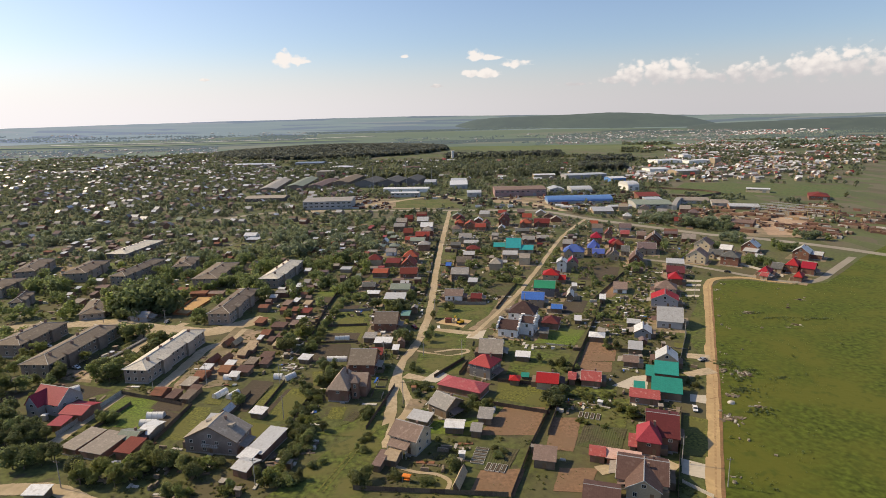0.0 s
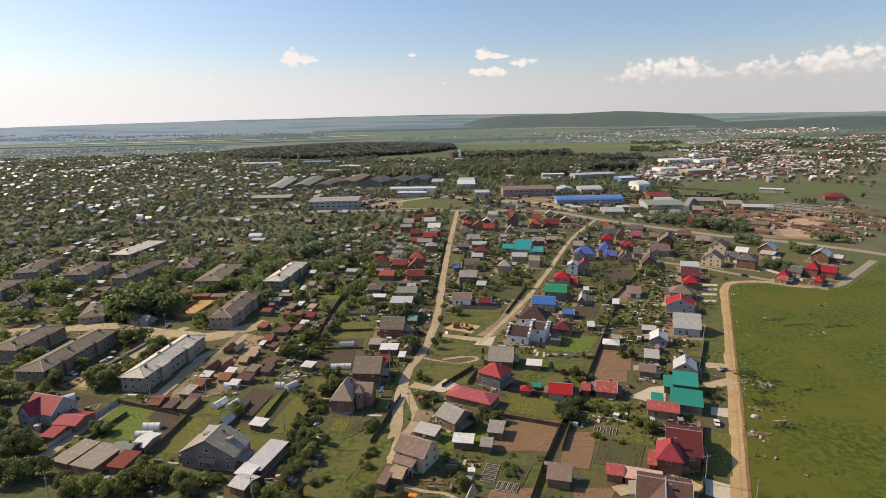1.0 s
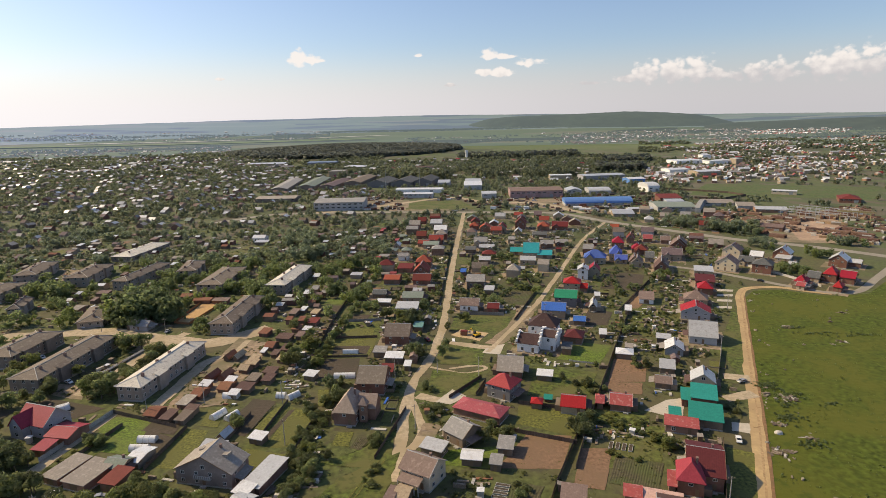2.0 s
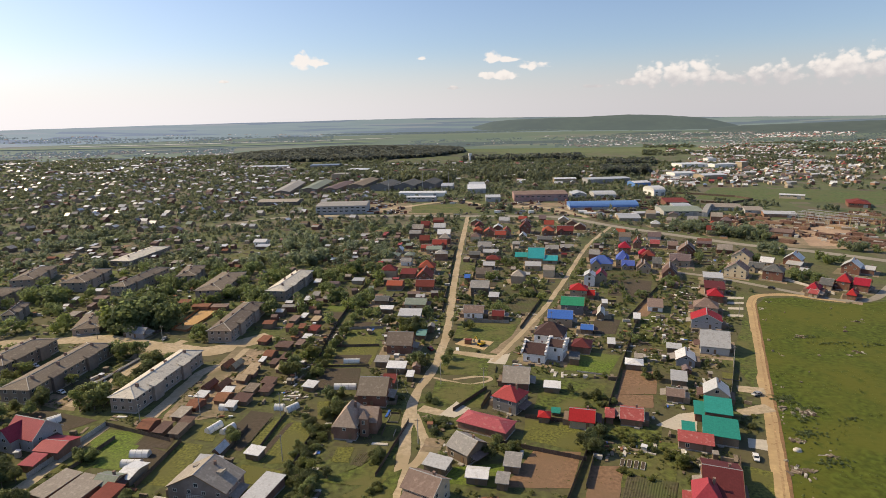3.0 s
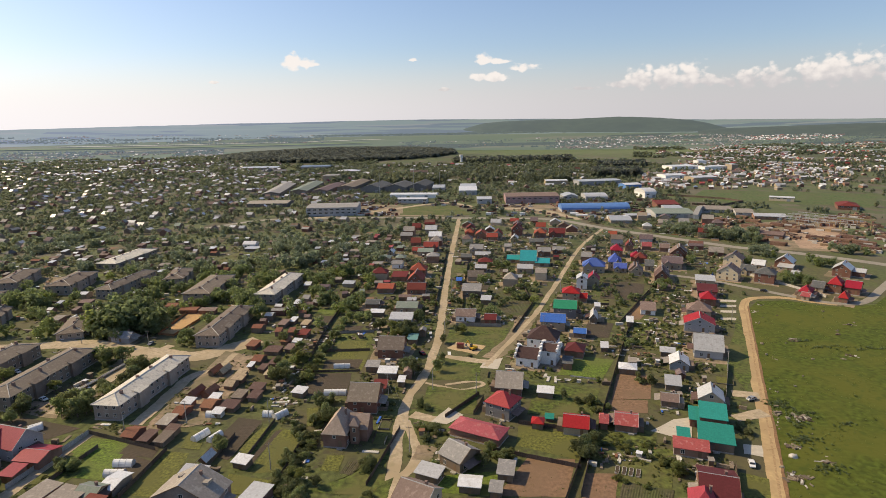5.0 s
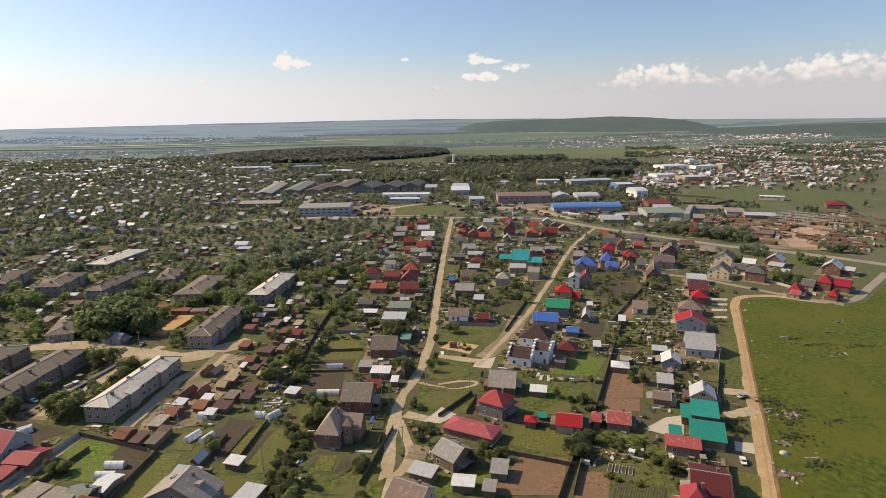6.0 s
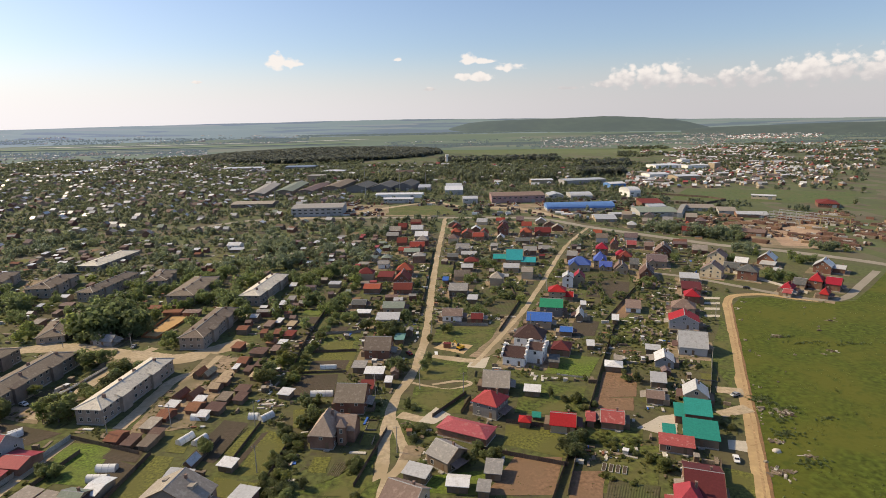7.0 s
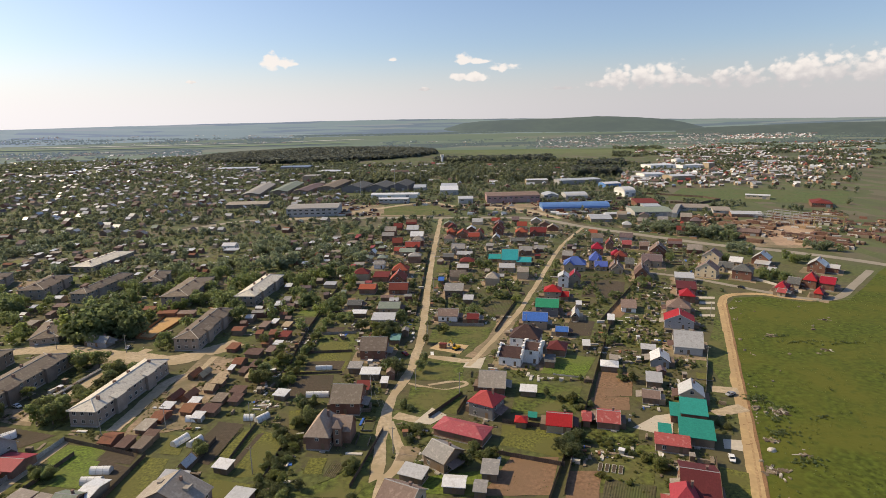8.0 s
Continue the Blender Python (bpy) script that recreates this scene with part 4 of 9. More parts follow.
def truck(x, y, rot=0, paint="white"):
    ob = tagged(new("truck"), "box lorry with a " + ("white" if paint == "white" else "grey") + " body parked in the depot", "truck", "parked lorries")
    ob.matrix_world = pose(x, y, 0.05, 0, 0, rot)
    take_rect(x, y, 8, 3, rot)
    bm = bmesh.new()
    box(bm, -4, 1.6, -1.2, 1.2, 1.0, 3.5)
    part("cargo_box", bm, PAINT[paint], ob)
    bm = bmesh.new()
    prism(bm, [(1.75, 0.6), (4.0, 0.6), (4.0, 1.7), (3.6, 2.7), (1.75, 2.8)], -1.15, 1.15)
    bmesh.ops.rotate(bm, matrix=Matrix.Rotation(-math.pi / 2, 3, "Z"), verts=bm.verts)
    part("cab", bm, PAINT["sand"], ob)
    for a in (-3.0, -1.8, 3.0):
        for b in (-1.05, 1.05):
            bm = bmesh.new()
            tube(bm, (a, b - 0.15, 0.5), (a, b + 0.15, 0.5), 0.5, 0.5, 10)
            part("wheel", bm, TYRE, ob)


def mast(x, y, h=30):
    ob = tagged(new("steel_mast"), "tall thin grey steel mast above the works", "mast", "masts")
    ob.matrix_world = pose(x, y, 0)
    bm = bmesh.new()
    tube(bm, (0, 0, -0.5), (0, 0, h), 0.55, 0.2, 8)
    part("shaft", bm, STEEL, ob)
    bm = bmesh.new()
    box(bm, -1.6, 1.6, -1.6, 1.6, -0.2, 0.8)
    part("footing", bm, CONCRETE, ob)


def water_tower(x, y):
    ob = tagged(new("water_tower"), "white cylindrical water tower at the wood's edge", "water tower")
    ob.matrix_world = pose(x, y, land(x, y))
    bm = bmesh.new()
    tube(bm, (0, 0, -1), (0, 0, 16), 3.0, 2.8, 14)
    part("shaft", bm, WALL["white"], ob)
    bm = bmesh.new()
    tube(bm, (0, 0, 16.01), (0, 0, 22), 3.8, 4.2, 14)
    part("tank", bm, WALL["white"], ob)


def excavator(x, y):
    ob = tagged(new("excavator"), "small yellow tracked excavator on bare sand", "excavator")
    ob.matrix_world = pose(x, y, 0.06, 0, 0, 35)
    yellow = surface("yellow_machine_paint", (0.55, 0.33, 0.03), 0.5, vary=0.12, grain=2)
    for b in (-1.0, 1.0):
        bm = bmesh.new()
        prism(bm, [(-1.7, 0.35), (-1.4, 0.02), (1.4, 0.02), (1.7, 0.35), (1.4, 0.75), (-1.4, 0.75)], b - 0.28, b + 0.28, "y")
        part("track", bm, TYRE, ob)
    bm = bmesh.new()
    prism(bm, [(-1.7, 0.8), (1.2, 0.8), (1.2, 1.5), (-0.9, 1.75), (-1.7, 1.6)], -1.15, 1.15, "y")
    part("body", bm, yellow, ob)
    bm = bmesh.new()
    prism(bm, [(0.1, 1.5), (1.2, 1.5), (1.1, 2.6), (0.2, 2.7)], 0.2, 1.1, "y")
    part("cab", bm, GLASS, ob)
    bm = bmesh.new()
    tube(bm, (-0.3, 1.0, 1.3), (-0.3, 3.6, 3.4), 0.22, 0.18)
    tube(bm, (-0.3, 3.5, 3.4), (-0.3, 4.8, 1.5), 0.18, 0.14)
    part("boom", bm, yellow, ob)
    bm = bmesh.new()
    prism(bm, [(4.4, 0.5), (5.2, 0.5), (5.1, 1.5), (4.6, 1.6)], -0.75, 0.15, "x")
    part("bucket", bm, STEEL, ob, "grey steel bucket")
    take(x, y, 4)


def container(x, y):
    ob = tagged(new("container"), "small rust-red steel container on bare sand", "container")
    ob.matrix_world = pose(x, y, 0.06, 0, 0, -12)
    bm = bmesh.new()
    box(bm, -1.6, 1.6, -1.1, 1.1, 0.1, 2.0)
    part("body", bm, ROOF["rust", "X"], ob)
    bm = bmesh.new()
    box(bm, -1.66, 1.66, -1.16, 1.16, 2.01, 2.12)
    part("roof", bm, ROOF["brownred", "X"], ob)
    bm = bmesh.new()
    box(bm, 1.61, 1.67, -0.9, 0.9, 0.2, 1.9)
    part("door", bm, STEEL, ob)


BED_MESHES = []


def raised_bed(x, y, rot, length=4.0):
    """A planted bed inside a frame of pale boards."""
    if not BED_MESHES:
        bm = bmesh.new()
        for s in (-1, 1):
            box(bm, s * 0.55 - 0.05, s * 0.55 + 0.05, -length / 2, length / 2, 0, 0.34)
            box(bm, -0.49, 0.49, s * length / 2 - 0.1 * (s > 0), s * length / 2 + 0.1 * (s < 0), 0, 0.33)
        earth = bmesh.new()
        box(earth, -0.48, 0.48, -length / 2 + 0.12, length / 2 - 0.12, 0, 0.27)
        BED_MESHES.extend((mesh_of("frame", bm, FENCE["pale"]), mesh_of("earth", earth, SOIL["darksoil"])))
    ob = tagged(new("raised_bed"), "narrow raised vegetable bed framed with pale boards", "garden bed", "raised garden beds")
    ob.matrix_world = pose(x, y, 0.08, 0, 0, rot)
    part("frame", BED_MESHES[0], None, ob)
    part("earth", BED_MESHES[1], None, ob, "dark planted earth")
    take(x, y, 2)


def wheel_track(pts):
    """Two worn wheel lines through grass."""
    for k in (-0.8, 0.8):
        ribbon("wheel_rut", [(x + k, y) for x, y in pts], 0.55, SOIL["drylawn"], "faint worn wheel rut through grass", 0.8)


def garden_swing(x, y):
    ob = tagged(new("garden_swing"), "garden swing seat under a bright orange canopy", "garden swing")
    ob.matrix_world = pose(x, y, 0, 0, 0, -20)
    bm = bmesh.new()
    prism(bm, [(-0.8, 1.8), (0.8, 1.8), (0.7, 2.0), (0, 2.15), (-0.7, 2.0)], -1.2, 1.2)
    part("canopy", bm, ORANGE, ob)
    bm = bmesh.new()
    box(bm, -0.9, 0.9, -0.3, 0.3, 0.45, 0.55)
    box(bm, -0.9, 0.9, 0.25, 0.35, 0.551, 1.0)
    part("seat", bm, ORANGE, ob)
    for s in (-1.1, 1.1):
        for t in (-0.8, 0.8):
            bm = bmesh.new()
            tube(bm, (s, t, 0), (s, 0, 1.79), 0.04, 0.04)
            part("leg", bm, STEEL, ob)


# ---- plants ----
def crown_quads(rng, n, rx, rz, lobes, leaf, conical=False):
    """Corners of n leaf clumps in an uneven crown of several lobes, centred over the origin at its foot."""
    quads = np.zeros((n, 4, 3))
    cs = []
    for i in range(lobes):
        a, r = rng.uniform(0, math.tau), rng.uniform(0.15, 0.8)
        z = rng.uniform(0.2, 0.8) - 0.25 * max(0, r - 0.5)
        cs.append((np.array((math.cos(a) * r * rx, math.sin(a) * r * rx, z * rz)), rng.uniform(0.24, 0.55)))
    cs.append((np.array((0, 0, 0.72 * rz)), 0.5))
    for i in range(n):
        c, s = cs[rng.randint(len(cs))]
        d = rng.normal(size=3)
        d /= np.linalg.norm(d)
        if conical:
            z = rng.uniform(0.05, 1) ** 1.3
            r = rx * (1 - z) * rng.uniform(0.55, 1.05)
            a = rng.uniform(0, math.tau)
            p = np.array((math.cos(a) * r, math.sin(a) * r, z * rz))
            d = np.array((math.cos(a), math.sin(a), 0.5))
        else:
            p = c + d * s * np.array((rx, rx, rz * 0.5)) * rng.uniform(0.7, 1.05)
            p[2] = max(p[2], 0.06 * rz)
        e = d + (0, 0, 0.25) + rng.normal(size=3) * 0.38
        e /= np.linalg.norm(e)
        u = np.cross(e, rng.normal(size=3))
        u /= np.linalg.norm(u)
        v = np.cross(e, u)
        k = leaf * rng.uniform(0.6, 1.3)
        quads[i] = [p - u * k - v * k * 0.7, p + u * k - v * k * 0.6, p + u * k * 0.8 + v * k * 0.7, p - u * k * 0.9 + v * k * 0.6]
    return quads


rng = np.random.RandomState(5)
CROWNS = {}
for kind in ("broad", "fresh", "dark", "pine"):
    CROWNS[kind] = [crown_quads(rng, 1150, 0.45, 0.82, 10, 0.033, kind == "pine") for i in range(3)]
THIN = {kind: [crown_quads(rng, 330, 0.48, 0.92, 8, 0.052, kind == "pine") for i in range(5)] for kind in CROWNS}
MID = {kind: [crown_quads(rng, 54, 0.48, 0.92, 5, 0.12, kind == "pine") for i in range(4)] for kind in CROWNS}
FAR = {kind: [crown_quads(rng, 22, 0.5, 0.95, 3, 0.2) for i in range(4)] for kind in CROWNS}
CROWN_MESHES, TRUNKS = {}, []
for kind, sets in CROWNS.items():
    for q in sets:
        me = bpy.data.meshes.new("crown")
        me.from_pydata((q + (0, 0, 0.2)).reshape(-1, 3).tolist(), [], [tuple(range(i, i + 4)) for i in range(0, len(q) * 4, 4)])
        me.materials.append(LEAF[kind])
        CROWN_MESHES.setdefault(kind, []).append(me)
for i in range(3):
    bm = bmesh.new()
    tube(bm, (0, 0, -0.02), (0.01, 0.0, 0.45), 0.026, 0.016, 7)
    for k in range(4):
        a = k * 1.7 + i
        tube(bm, (0.008, 0, 0.26 + 0.05 * k), (0.2 * math.cos(a), 0.2 * math.sin(a), 0.55 + 0.06 * k), 0.011, 0.004, 5)
    tube(bm, (0.01, 0, 0.44), (0.0, 0.01, 0.85), 0.016, 0.004, 6)
    TRUNKS.append(mesh_of("trunk", bm, BARK))
LOOSE = []          # all trees: x, y, height, kind
TREE_WORD = {"broad": "leafy green garden tree", "fresh": "fresh yellow-green broadleaf tree", "dark": "tall dark green broadleaf tree", "pine": "dark green pine tree"}


def tree(x, y, h, kind):
    LOOSE.append((x, y, h, kind))


def plant(x, y, h, kind):
    low = h < 3.6
    ob = tagged(new("bush" if low else "tree"), "low rounded green bush in rough grass" if low else TREE_WORD[kind] + " with an uneven crown", "bush" if low else "tree",
                "garden bushes" if low else "trees of the village")
    k = random.uniform(0.9, 1.25) * (1.35 if low else 1.0)
    ob.matrix_world = pose(x, y, -0.25 * h if low else 0, 0, 0, random.uniform(0, 360)) @ Matrix.Diagonal((h * k * random.uniform(0.8, 1.2), h * k * random.uniform(0.8, 1.25), h, 1))
    part("trunk", random.choice(TRUNKS), None, ob)
    part("crown", random.choice(CROWN_MESHES[kind]), None, ob)


def grove(x, y, n, spread, kind, low, high):
    for i in range(int(n * 1.5)):
        a, r = random.uniform(0, math.tau), spread * math.sqrt(random.random()) if n > 1 else 0
        px, py = x + math.cos(a) * r, y + math.sin(a) * r
        if free(px, py, 0, True):
            tree(px, py, random.uniform(low, high), kind if random.random() < 0.8 else random.choice(("broad", "dark", "fresh")))


def heating_pipe(pts):
    """Two lagged pipes on short blocks above the ground."""
    for (x0, y0), (x1, y1) in zip(pts, pts[1:]):
        length = math.hypot(x1 - x0, y1 - y0)
        ob = tagged(new("heating_pipe"), "pale lagged heating pipes on concrete blocks", "pipe", "heating mains")
        ob.matrix_world = pose(x0, y0, 0, 0, 0, math.degrees(math.atan2(y1 - y0, x1 - x0)))
        for s in (-0.45, 0.45):
            bm = bmesh.new()
            tube(bm, (0, s, 0.75), (length, s, 0.75), 0.35, 0.35, 8)
            part("pipe", bm, FENCE["concrete"], ob)
        bm = bmesh.new()
        box(bm, -0.2, 0.2, -0.9, 0.9, 0, 0.42)
        post = mesh_of("support", bm, CONCRETE)
        for i in range(int(length / 6) + 1):
            part("support", post, None, ob).location = (0.5 + i * 6, 0, 0)


def log_stack(x, y, length=20, rot=-60):
    length *= 0.5
    bm = bmesh.new()
    for layer in range(6):
        for i in range(14 - layer):
            a = (i - (14 - layer) / 2) * 0.5
            tube(bm, (-length / 2 + random.uniform(-0.6, 0.6), a, 0.25 + layer * 0.42), (length / 2 + random.uniform(-0.6, 0.6), a + random.uniform(-0.1, 0.1), 0.25 + layer * 0.42), 0.26, 0.21, 6)
    ob = tagged(part("log_stack", bm, LOGS), "long stack of brown sawn logs on bare ground", "log stack", "timber yard stacks", kind="stuff")
    ob.matrix_world = pose(x, y, 0.05, 0, 0, rot)
    take_rect(x, y, length, 8, rot)


def gantry_crane(x, y):
    ob = tagged(new("gantry_crane"), "yellowish steel gantry crane over timber stacks", "gantry crane")
    ob.matrix_world = pose(x, y, 0, 0, 0, -35)
    steel = surface("yellow_steel", (0.3, 0.25, 0.13), 0.6, grain=2)
    bm = bmesh.new()
    box(bm, -14, 14, -0.6, 0.6, 10, 11.4)
    part("girder", bm, steel, ob)
    for s in (-11, 11):
        for t in (-3, 3):
            bm = bmesh.new()
            tube(bm, (s, t, 0), (s, 0, 10), 0.4, 0.3)
            part("leg", bm, steel, ob)
    bm = bmesh.new()
    box(bm, 3, 5.4, -0.9, 0.9, 8.4, 9.98)
    part("cab", bm, STEEL, ob)


# ---- the village ----

# houses between the dirt road and the track
house(-3.1, 136.7, 9.5, 9.0, -32, 5.2, "gx", 2.8, "brown", "beige", floors=2, porch=1)
house(9.4, 157.5, 8.1, 9.0, -46, 3.9, "gx", 2.6, "grey", "darkwood")
house(0.2, 150.3, 7.0, 4.5, -28, 2.5, "mono", 0.7, "light", "darkwood")
house(16.7, 172.5, 17.1, 8.0, -31, 3.0, "hip", 1.8, "fadedcrimson", "brick", win=0)
house(26.7, 187.2, 9.2, 9.0, -36, 5.2, "hip", 3.4, "crimson", "slate", floors=2)
house(31.7, 205.6, 9.5, 11.0, -13, 3.3, "gx", 4.0, "slategrey", "redbrick")
house(43.9, 230.0, 9.2, 10.5, -24, 4.3, "gx", 2.8, "deepbrown", "white", parapet=1)
house(53.0, 230.6, 6.4, 9.0, -26, 6.5, "gx", 1.6, "deepbrown", "white", floors=2, parapet=1)
house(53.0, 245.0, 12.7, 11.0, -22, 6.4, "hip", 4.6, "deepbrown", "white", floors=2)
house(65.0, 236.6, 7.6, 8.4, -22, 3.4, "hip", 2.6, "maroon", "brick", win=0)
house(58.7, 224.3, 3.7, 6.0, -16, 2.8, "mono", 0.6, "darkgrey", "brick", win=0)
house(63.3, 271.8, 11.5, 9.0, -15, 4.5, "gx", 2.8, "blue", "tan", floors=2)
house(73.1, 258.5, 5.2, 6.0, -17, 2.8, "gx", 1.4, "blue", "darkwood")
house(73.7, 289.8, 11.3, 10.0, -16, 5.3, "gx", 3.0, "green", "slate", floors=2)
house(83.5, 315.8, 9.3, 9.0, -16, 5.2, "hip", 3.2, "red", "tan", floors=2)
house(89.4, 313.2, 4.6, 7.0, -17, 2.8, "gx", 2.0, "red", "brick")
house(96.3, 340.0, 6.2, 9.0, -17, 6.5, "gy", 2.0, "light", "white", floors=2)
house(105.0, 346.1, 6.9, 9.0, -17, 4.3, "gy", 3.5, "red", "tan")
house(115.1, 379.5, 14.2, 11.0, -17, 4.3, "hip", 4.6, "violet", "tan")
house(131.3, 385.4, 8.1, 11.0, -18, 5.2, "hip", 5.2, "violet", "tan", floors=2)
house(132.1, 376.1, 7.9, 7.0, -19, 3.0, "gx", 2.6, "violet", "tan")
house(138.8, 369.3, 6.2, 10.0, -19, 3.4, "gy", 3.4, "brown", "tan")
house(149.9, 350.9, 8.3, 12.0, -21, 3.4, "gy", 4.6, "darkbrown", "redbrick")
house(153.4, 405.3, 6.9, 9.0, -19, 3.4, "hip", 3.4, "red", "brick")
house(173.0, 389.6, 13.3, 14.0, -21, 3.4, "hip", 4.0, "darkbrown", "brick")
house(184.4, 407.5, 9.5, 11.0, -22, 4.6, "gy", 4.2, "brown", "redbrick", floors=2)
house(144.3, 420.4, 8.4, 10.0, -18, 5.2, "hip", 4.0, "red", "brick", floors=2)
house(160.2, 438.5, 5.8, 10.0, -19, 4.3, "gy", 3.5, "brownred", "brick")
house(75.1, 403.1, 10.8, 13.0, -13, 4.0, "gx", 6.0, "cyan", "tan", floors=1)
house(65.7, 410.6, 8.7, 8.0, -13, 2.8, "gx", 2.4, "cyan", "tan", win=0)
house(84.0, 397.5, 9.5, 8.0, -14, 2.8, "gx", 2.6, "cyan", "tan", win=0)
house(69.1, 382.2, 9.9, 11.0, -13, 3.4, "gx", 1.6, "light", "tan")
house(91.7, 428.7, 9.3, 9.0, -14, 3.9, "gx", 2.0, "grey", "brick")
house(105.0, 436.8, 9.5, 9.0, -15, 2.8, "gx", 1.6, "grey", "brick")
house(59.9, 360.6, 6.2, 5.0, -13, 2.7, "gx", 1.0, "light", "darkwood", win=0)
house(39.6, 386.1, 7.4, 8.0, -11, 3.2, "gx", 1.6, "light", "darkwood")
house(28.8, 332.0, 10.4, 12.0, -11, 4.0, "gx", 2.6, "grey", "darkwood")
house(22.7, 356.5, 3.0, 6.0, -10, 2.8, "gx", 1.4, "blue", "darkwood", win=0)
house(34.9, 314.5, 5.0, 6.0, -12, 2.7, "mono", 0.8, "light", "darkwood", win=0)
house(21.5, 287.2, 9.7, 8.0, -11, 3.4, "gx", 2.6, "brown", "white")
house(33.7, 282.1, 5.5, 7.0, -12, 2.8, "gx", 1.8, "brownred", "redbrick")
house(41.9, 440.9, 9.8, 10.0, -10, 4.7, "gx", 2.6, "grey", "tan", floors=2)
house(45.1, 426.1, 11.0, 7.0, -11, 3.0, "gx", 1.6, "light", "tan")
house(32.4, 420.0, 7.5, 7.0, -10, 3.0, "gx", 1.6, "darkgrey", "darkwood")
house(42.4, 510.0, 7.5, 9.0, -10, 4.3, "hip", 3.0, "tilered", "brick")
house(51.6, 500.7, 9.4, 11.0, -10, 4.3, "gy", 3.0, "tilered", "brick")
house(60.3, 492.1, 9.0, 10.0, -11, 3.4, "gx", 2.6, "tilered", "brick")
house(66.1, 499.2, 7.2, 9.0, -11, 4.3, "gy", 3.5, "tilered", "tan")
house(84.8, 511.4, 9.1, 12.0, -13, 5.6, "gy", 5.0, "brownred", "redbrick", floors=2)
house(67.9, 451.7, 4.7, 8.0, -12, 3.3, "gx", 1.4, "grey", "tan")
house(77.9, 482.1, 5.5, 9.0, -12, 3.4, "gy", 2.6, "light", "tan")
house(103.2, 499.9, 10.0, 12.0, -14, 4.3, "hip", 3.4, "tilered", "brick")
house(118.1, 500.2, 13.6, 12.0, -15, 3.9, "gx", 3.4, "brownred", "redbrick")
house(94.0, 468.7, 11.2, 8.0, -14, 3.0, "gx", 1.6, "darkgrey", "darkwood")

# houses along the track
house(101.1, 188.2, 7.9, 8.0, -23, 3.8, "gy", 2.8, "light", "beige")
house(95.2, 174.9, 7.9, 9.0, -23, 4.0, "mono", 1.2, "teal", "redbrick")
house(89.6, 176.7, 2.4, 8.0, -22, 2.8, "mono", 0.6, "teal", "redbrick", win=0)
house(90.1, 162.6, 9.8, 10.0, -23, 3.2, "mono", 1.0, "teal", "darkwood")
house(80.0, 157.7, 9.6, 5.0, -22, 2.8, "mono", 0.7, "fadedred", "brick")
house(81.0, 165.2, 3.2, 5.0, -21, 2.5, "mono", 0.5, "teal", "darkwood", win=0)
house(76.4, 134.6, 9.1, 17.0, -22, 4.8, "gx", 3.2, "maroon", "redbrick", floors=2)
house(69.8, 128.6, 6.6, 9.0, -22, 4.6, "hip", 4.0, "crimson", "redbrick", floors=2)
house(64.8, 128.5, 1.7, 6.0, -21, 2.7, "mono", 0.6, "fadedred", "brick", win=0)
house(59.5, 121.5, 9.3, 4.0, -21, 2.3, "mono", 0.5, "pink", "brick", win=0)
house(52.7, 124.7, 4.1, 5.0, -19, 2.5, "gx", 0.8, "fadedred", "brick", win=0)
house(60.5, 108.9, 8.6, 11.0, -22, 3.6, "gy", 2.7, "darkbrown", "tan")
house(61.9, 113.4, 13.0, 13.0, -22, 3.4, "gx", 3.0, "darkbrown", "tan")
house(47.7, 105.1, 8.9, 8.0, -20, 2.8, "gx", 1.4, "darkbrown", "brick", win=0)
house(36.6, 123.5, 6.0, 6.0, -17, 2.8, "mono", 0.9, "brown", "darkwood", win=0)
house(122.2, 234.0, 11.2, 14.0, -21, 3.8, "gx", 4.8, "light", "greywall")
house(132.3, 262.9, 13.2, 10.0, -23, 4.3, "gy", 3.2, "red", "greyblue", floors=2)
house(141.1, 282.1, 11.2, 10.0, -23, 4.3, "hip", 3.6, "brown", "tan", floors=2)
house(154.8, 300.5, 7.6, 9.0, -23, 4.3, "hip", 3.2, "red", "redbrick")
house(162.3, 316.8, 10.0, 12.0, -23, 3.8, "mono", 1.2, "maroon", "redbrick")
house(172.2, 339.5, 10.5, 9.0, -23, 3.4, "mono", 1.0, "light", "tan")
house(104.0, 220.9, 7.1, 9.0, -21, 2.8, "gy", 2.2, "pale", "greyblue")
house(93.4, 202.0, 5.2, 7.0, -21, 2.7, "mono", 0.8, "light", "darkwood")
house(86.7, 189.2, 5.4, 6.0, -21, 2.7, "gx", 1.6, "brown", "darkwood")
house(104.2, 232.7, 5.6, 4.0, -21, 2.3, "mono", 0.6, "light", "darkwood", win=0)
house(66.1, 175.2, 6.8, 9.0, -19, 2.8, "gx", 1.8, "fadedred", "brick")
house(49.2, 174.7, 7.7, 9.0, -17, 3.0, "gx", 2.0, "red", "tan")
house(59.1, 176.3, 2.2, 6.0, -18, 2.5, "gx", 1.0, "fadedred", "brick", win=0)
house(81.6, 217.7, 6.4, 6.0, -19, 2.5, "hip", 1.2, "pale", "darkwood", win=0)
house(118.1, 291.0, 7.2, 12.0, -20, 2.7, "mono", 0.8, "brown", "white", win=0)
house(86.0, 280.6, 3.4, 11.0, -17, 2.8, "gy", 2.2, "pale", "darkwood")
house(101.7, 272.1, 2.7, 6.0, -19, 2.5, "mono", 0.8, "pale", "darkwood", win=0)
house(44.1, 199.0, 5.5, 4.0, -15, 2.3, "mono", 0.6, "pale", "darkwood", win=0)
house(153.0, 358.1, 8.3, 12.0, -21, 3.4, "gy", 4.0, "brown", "tan")
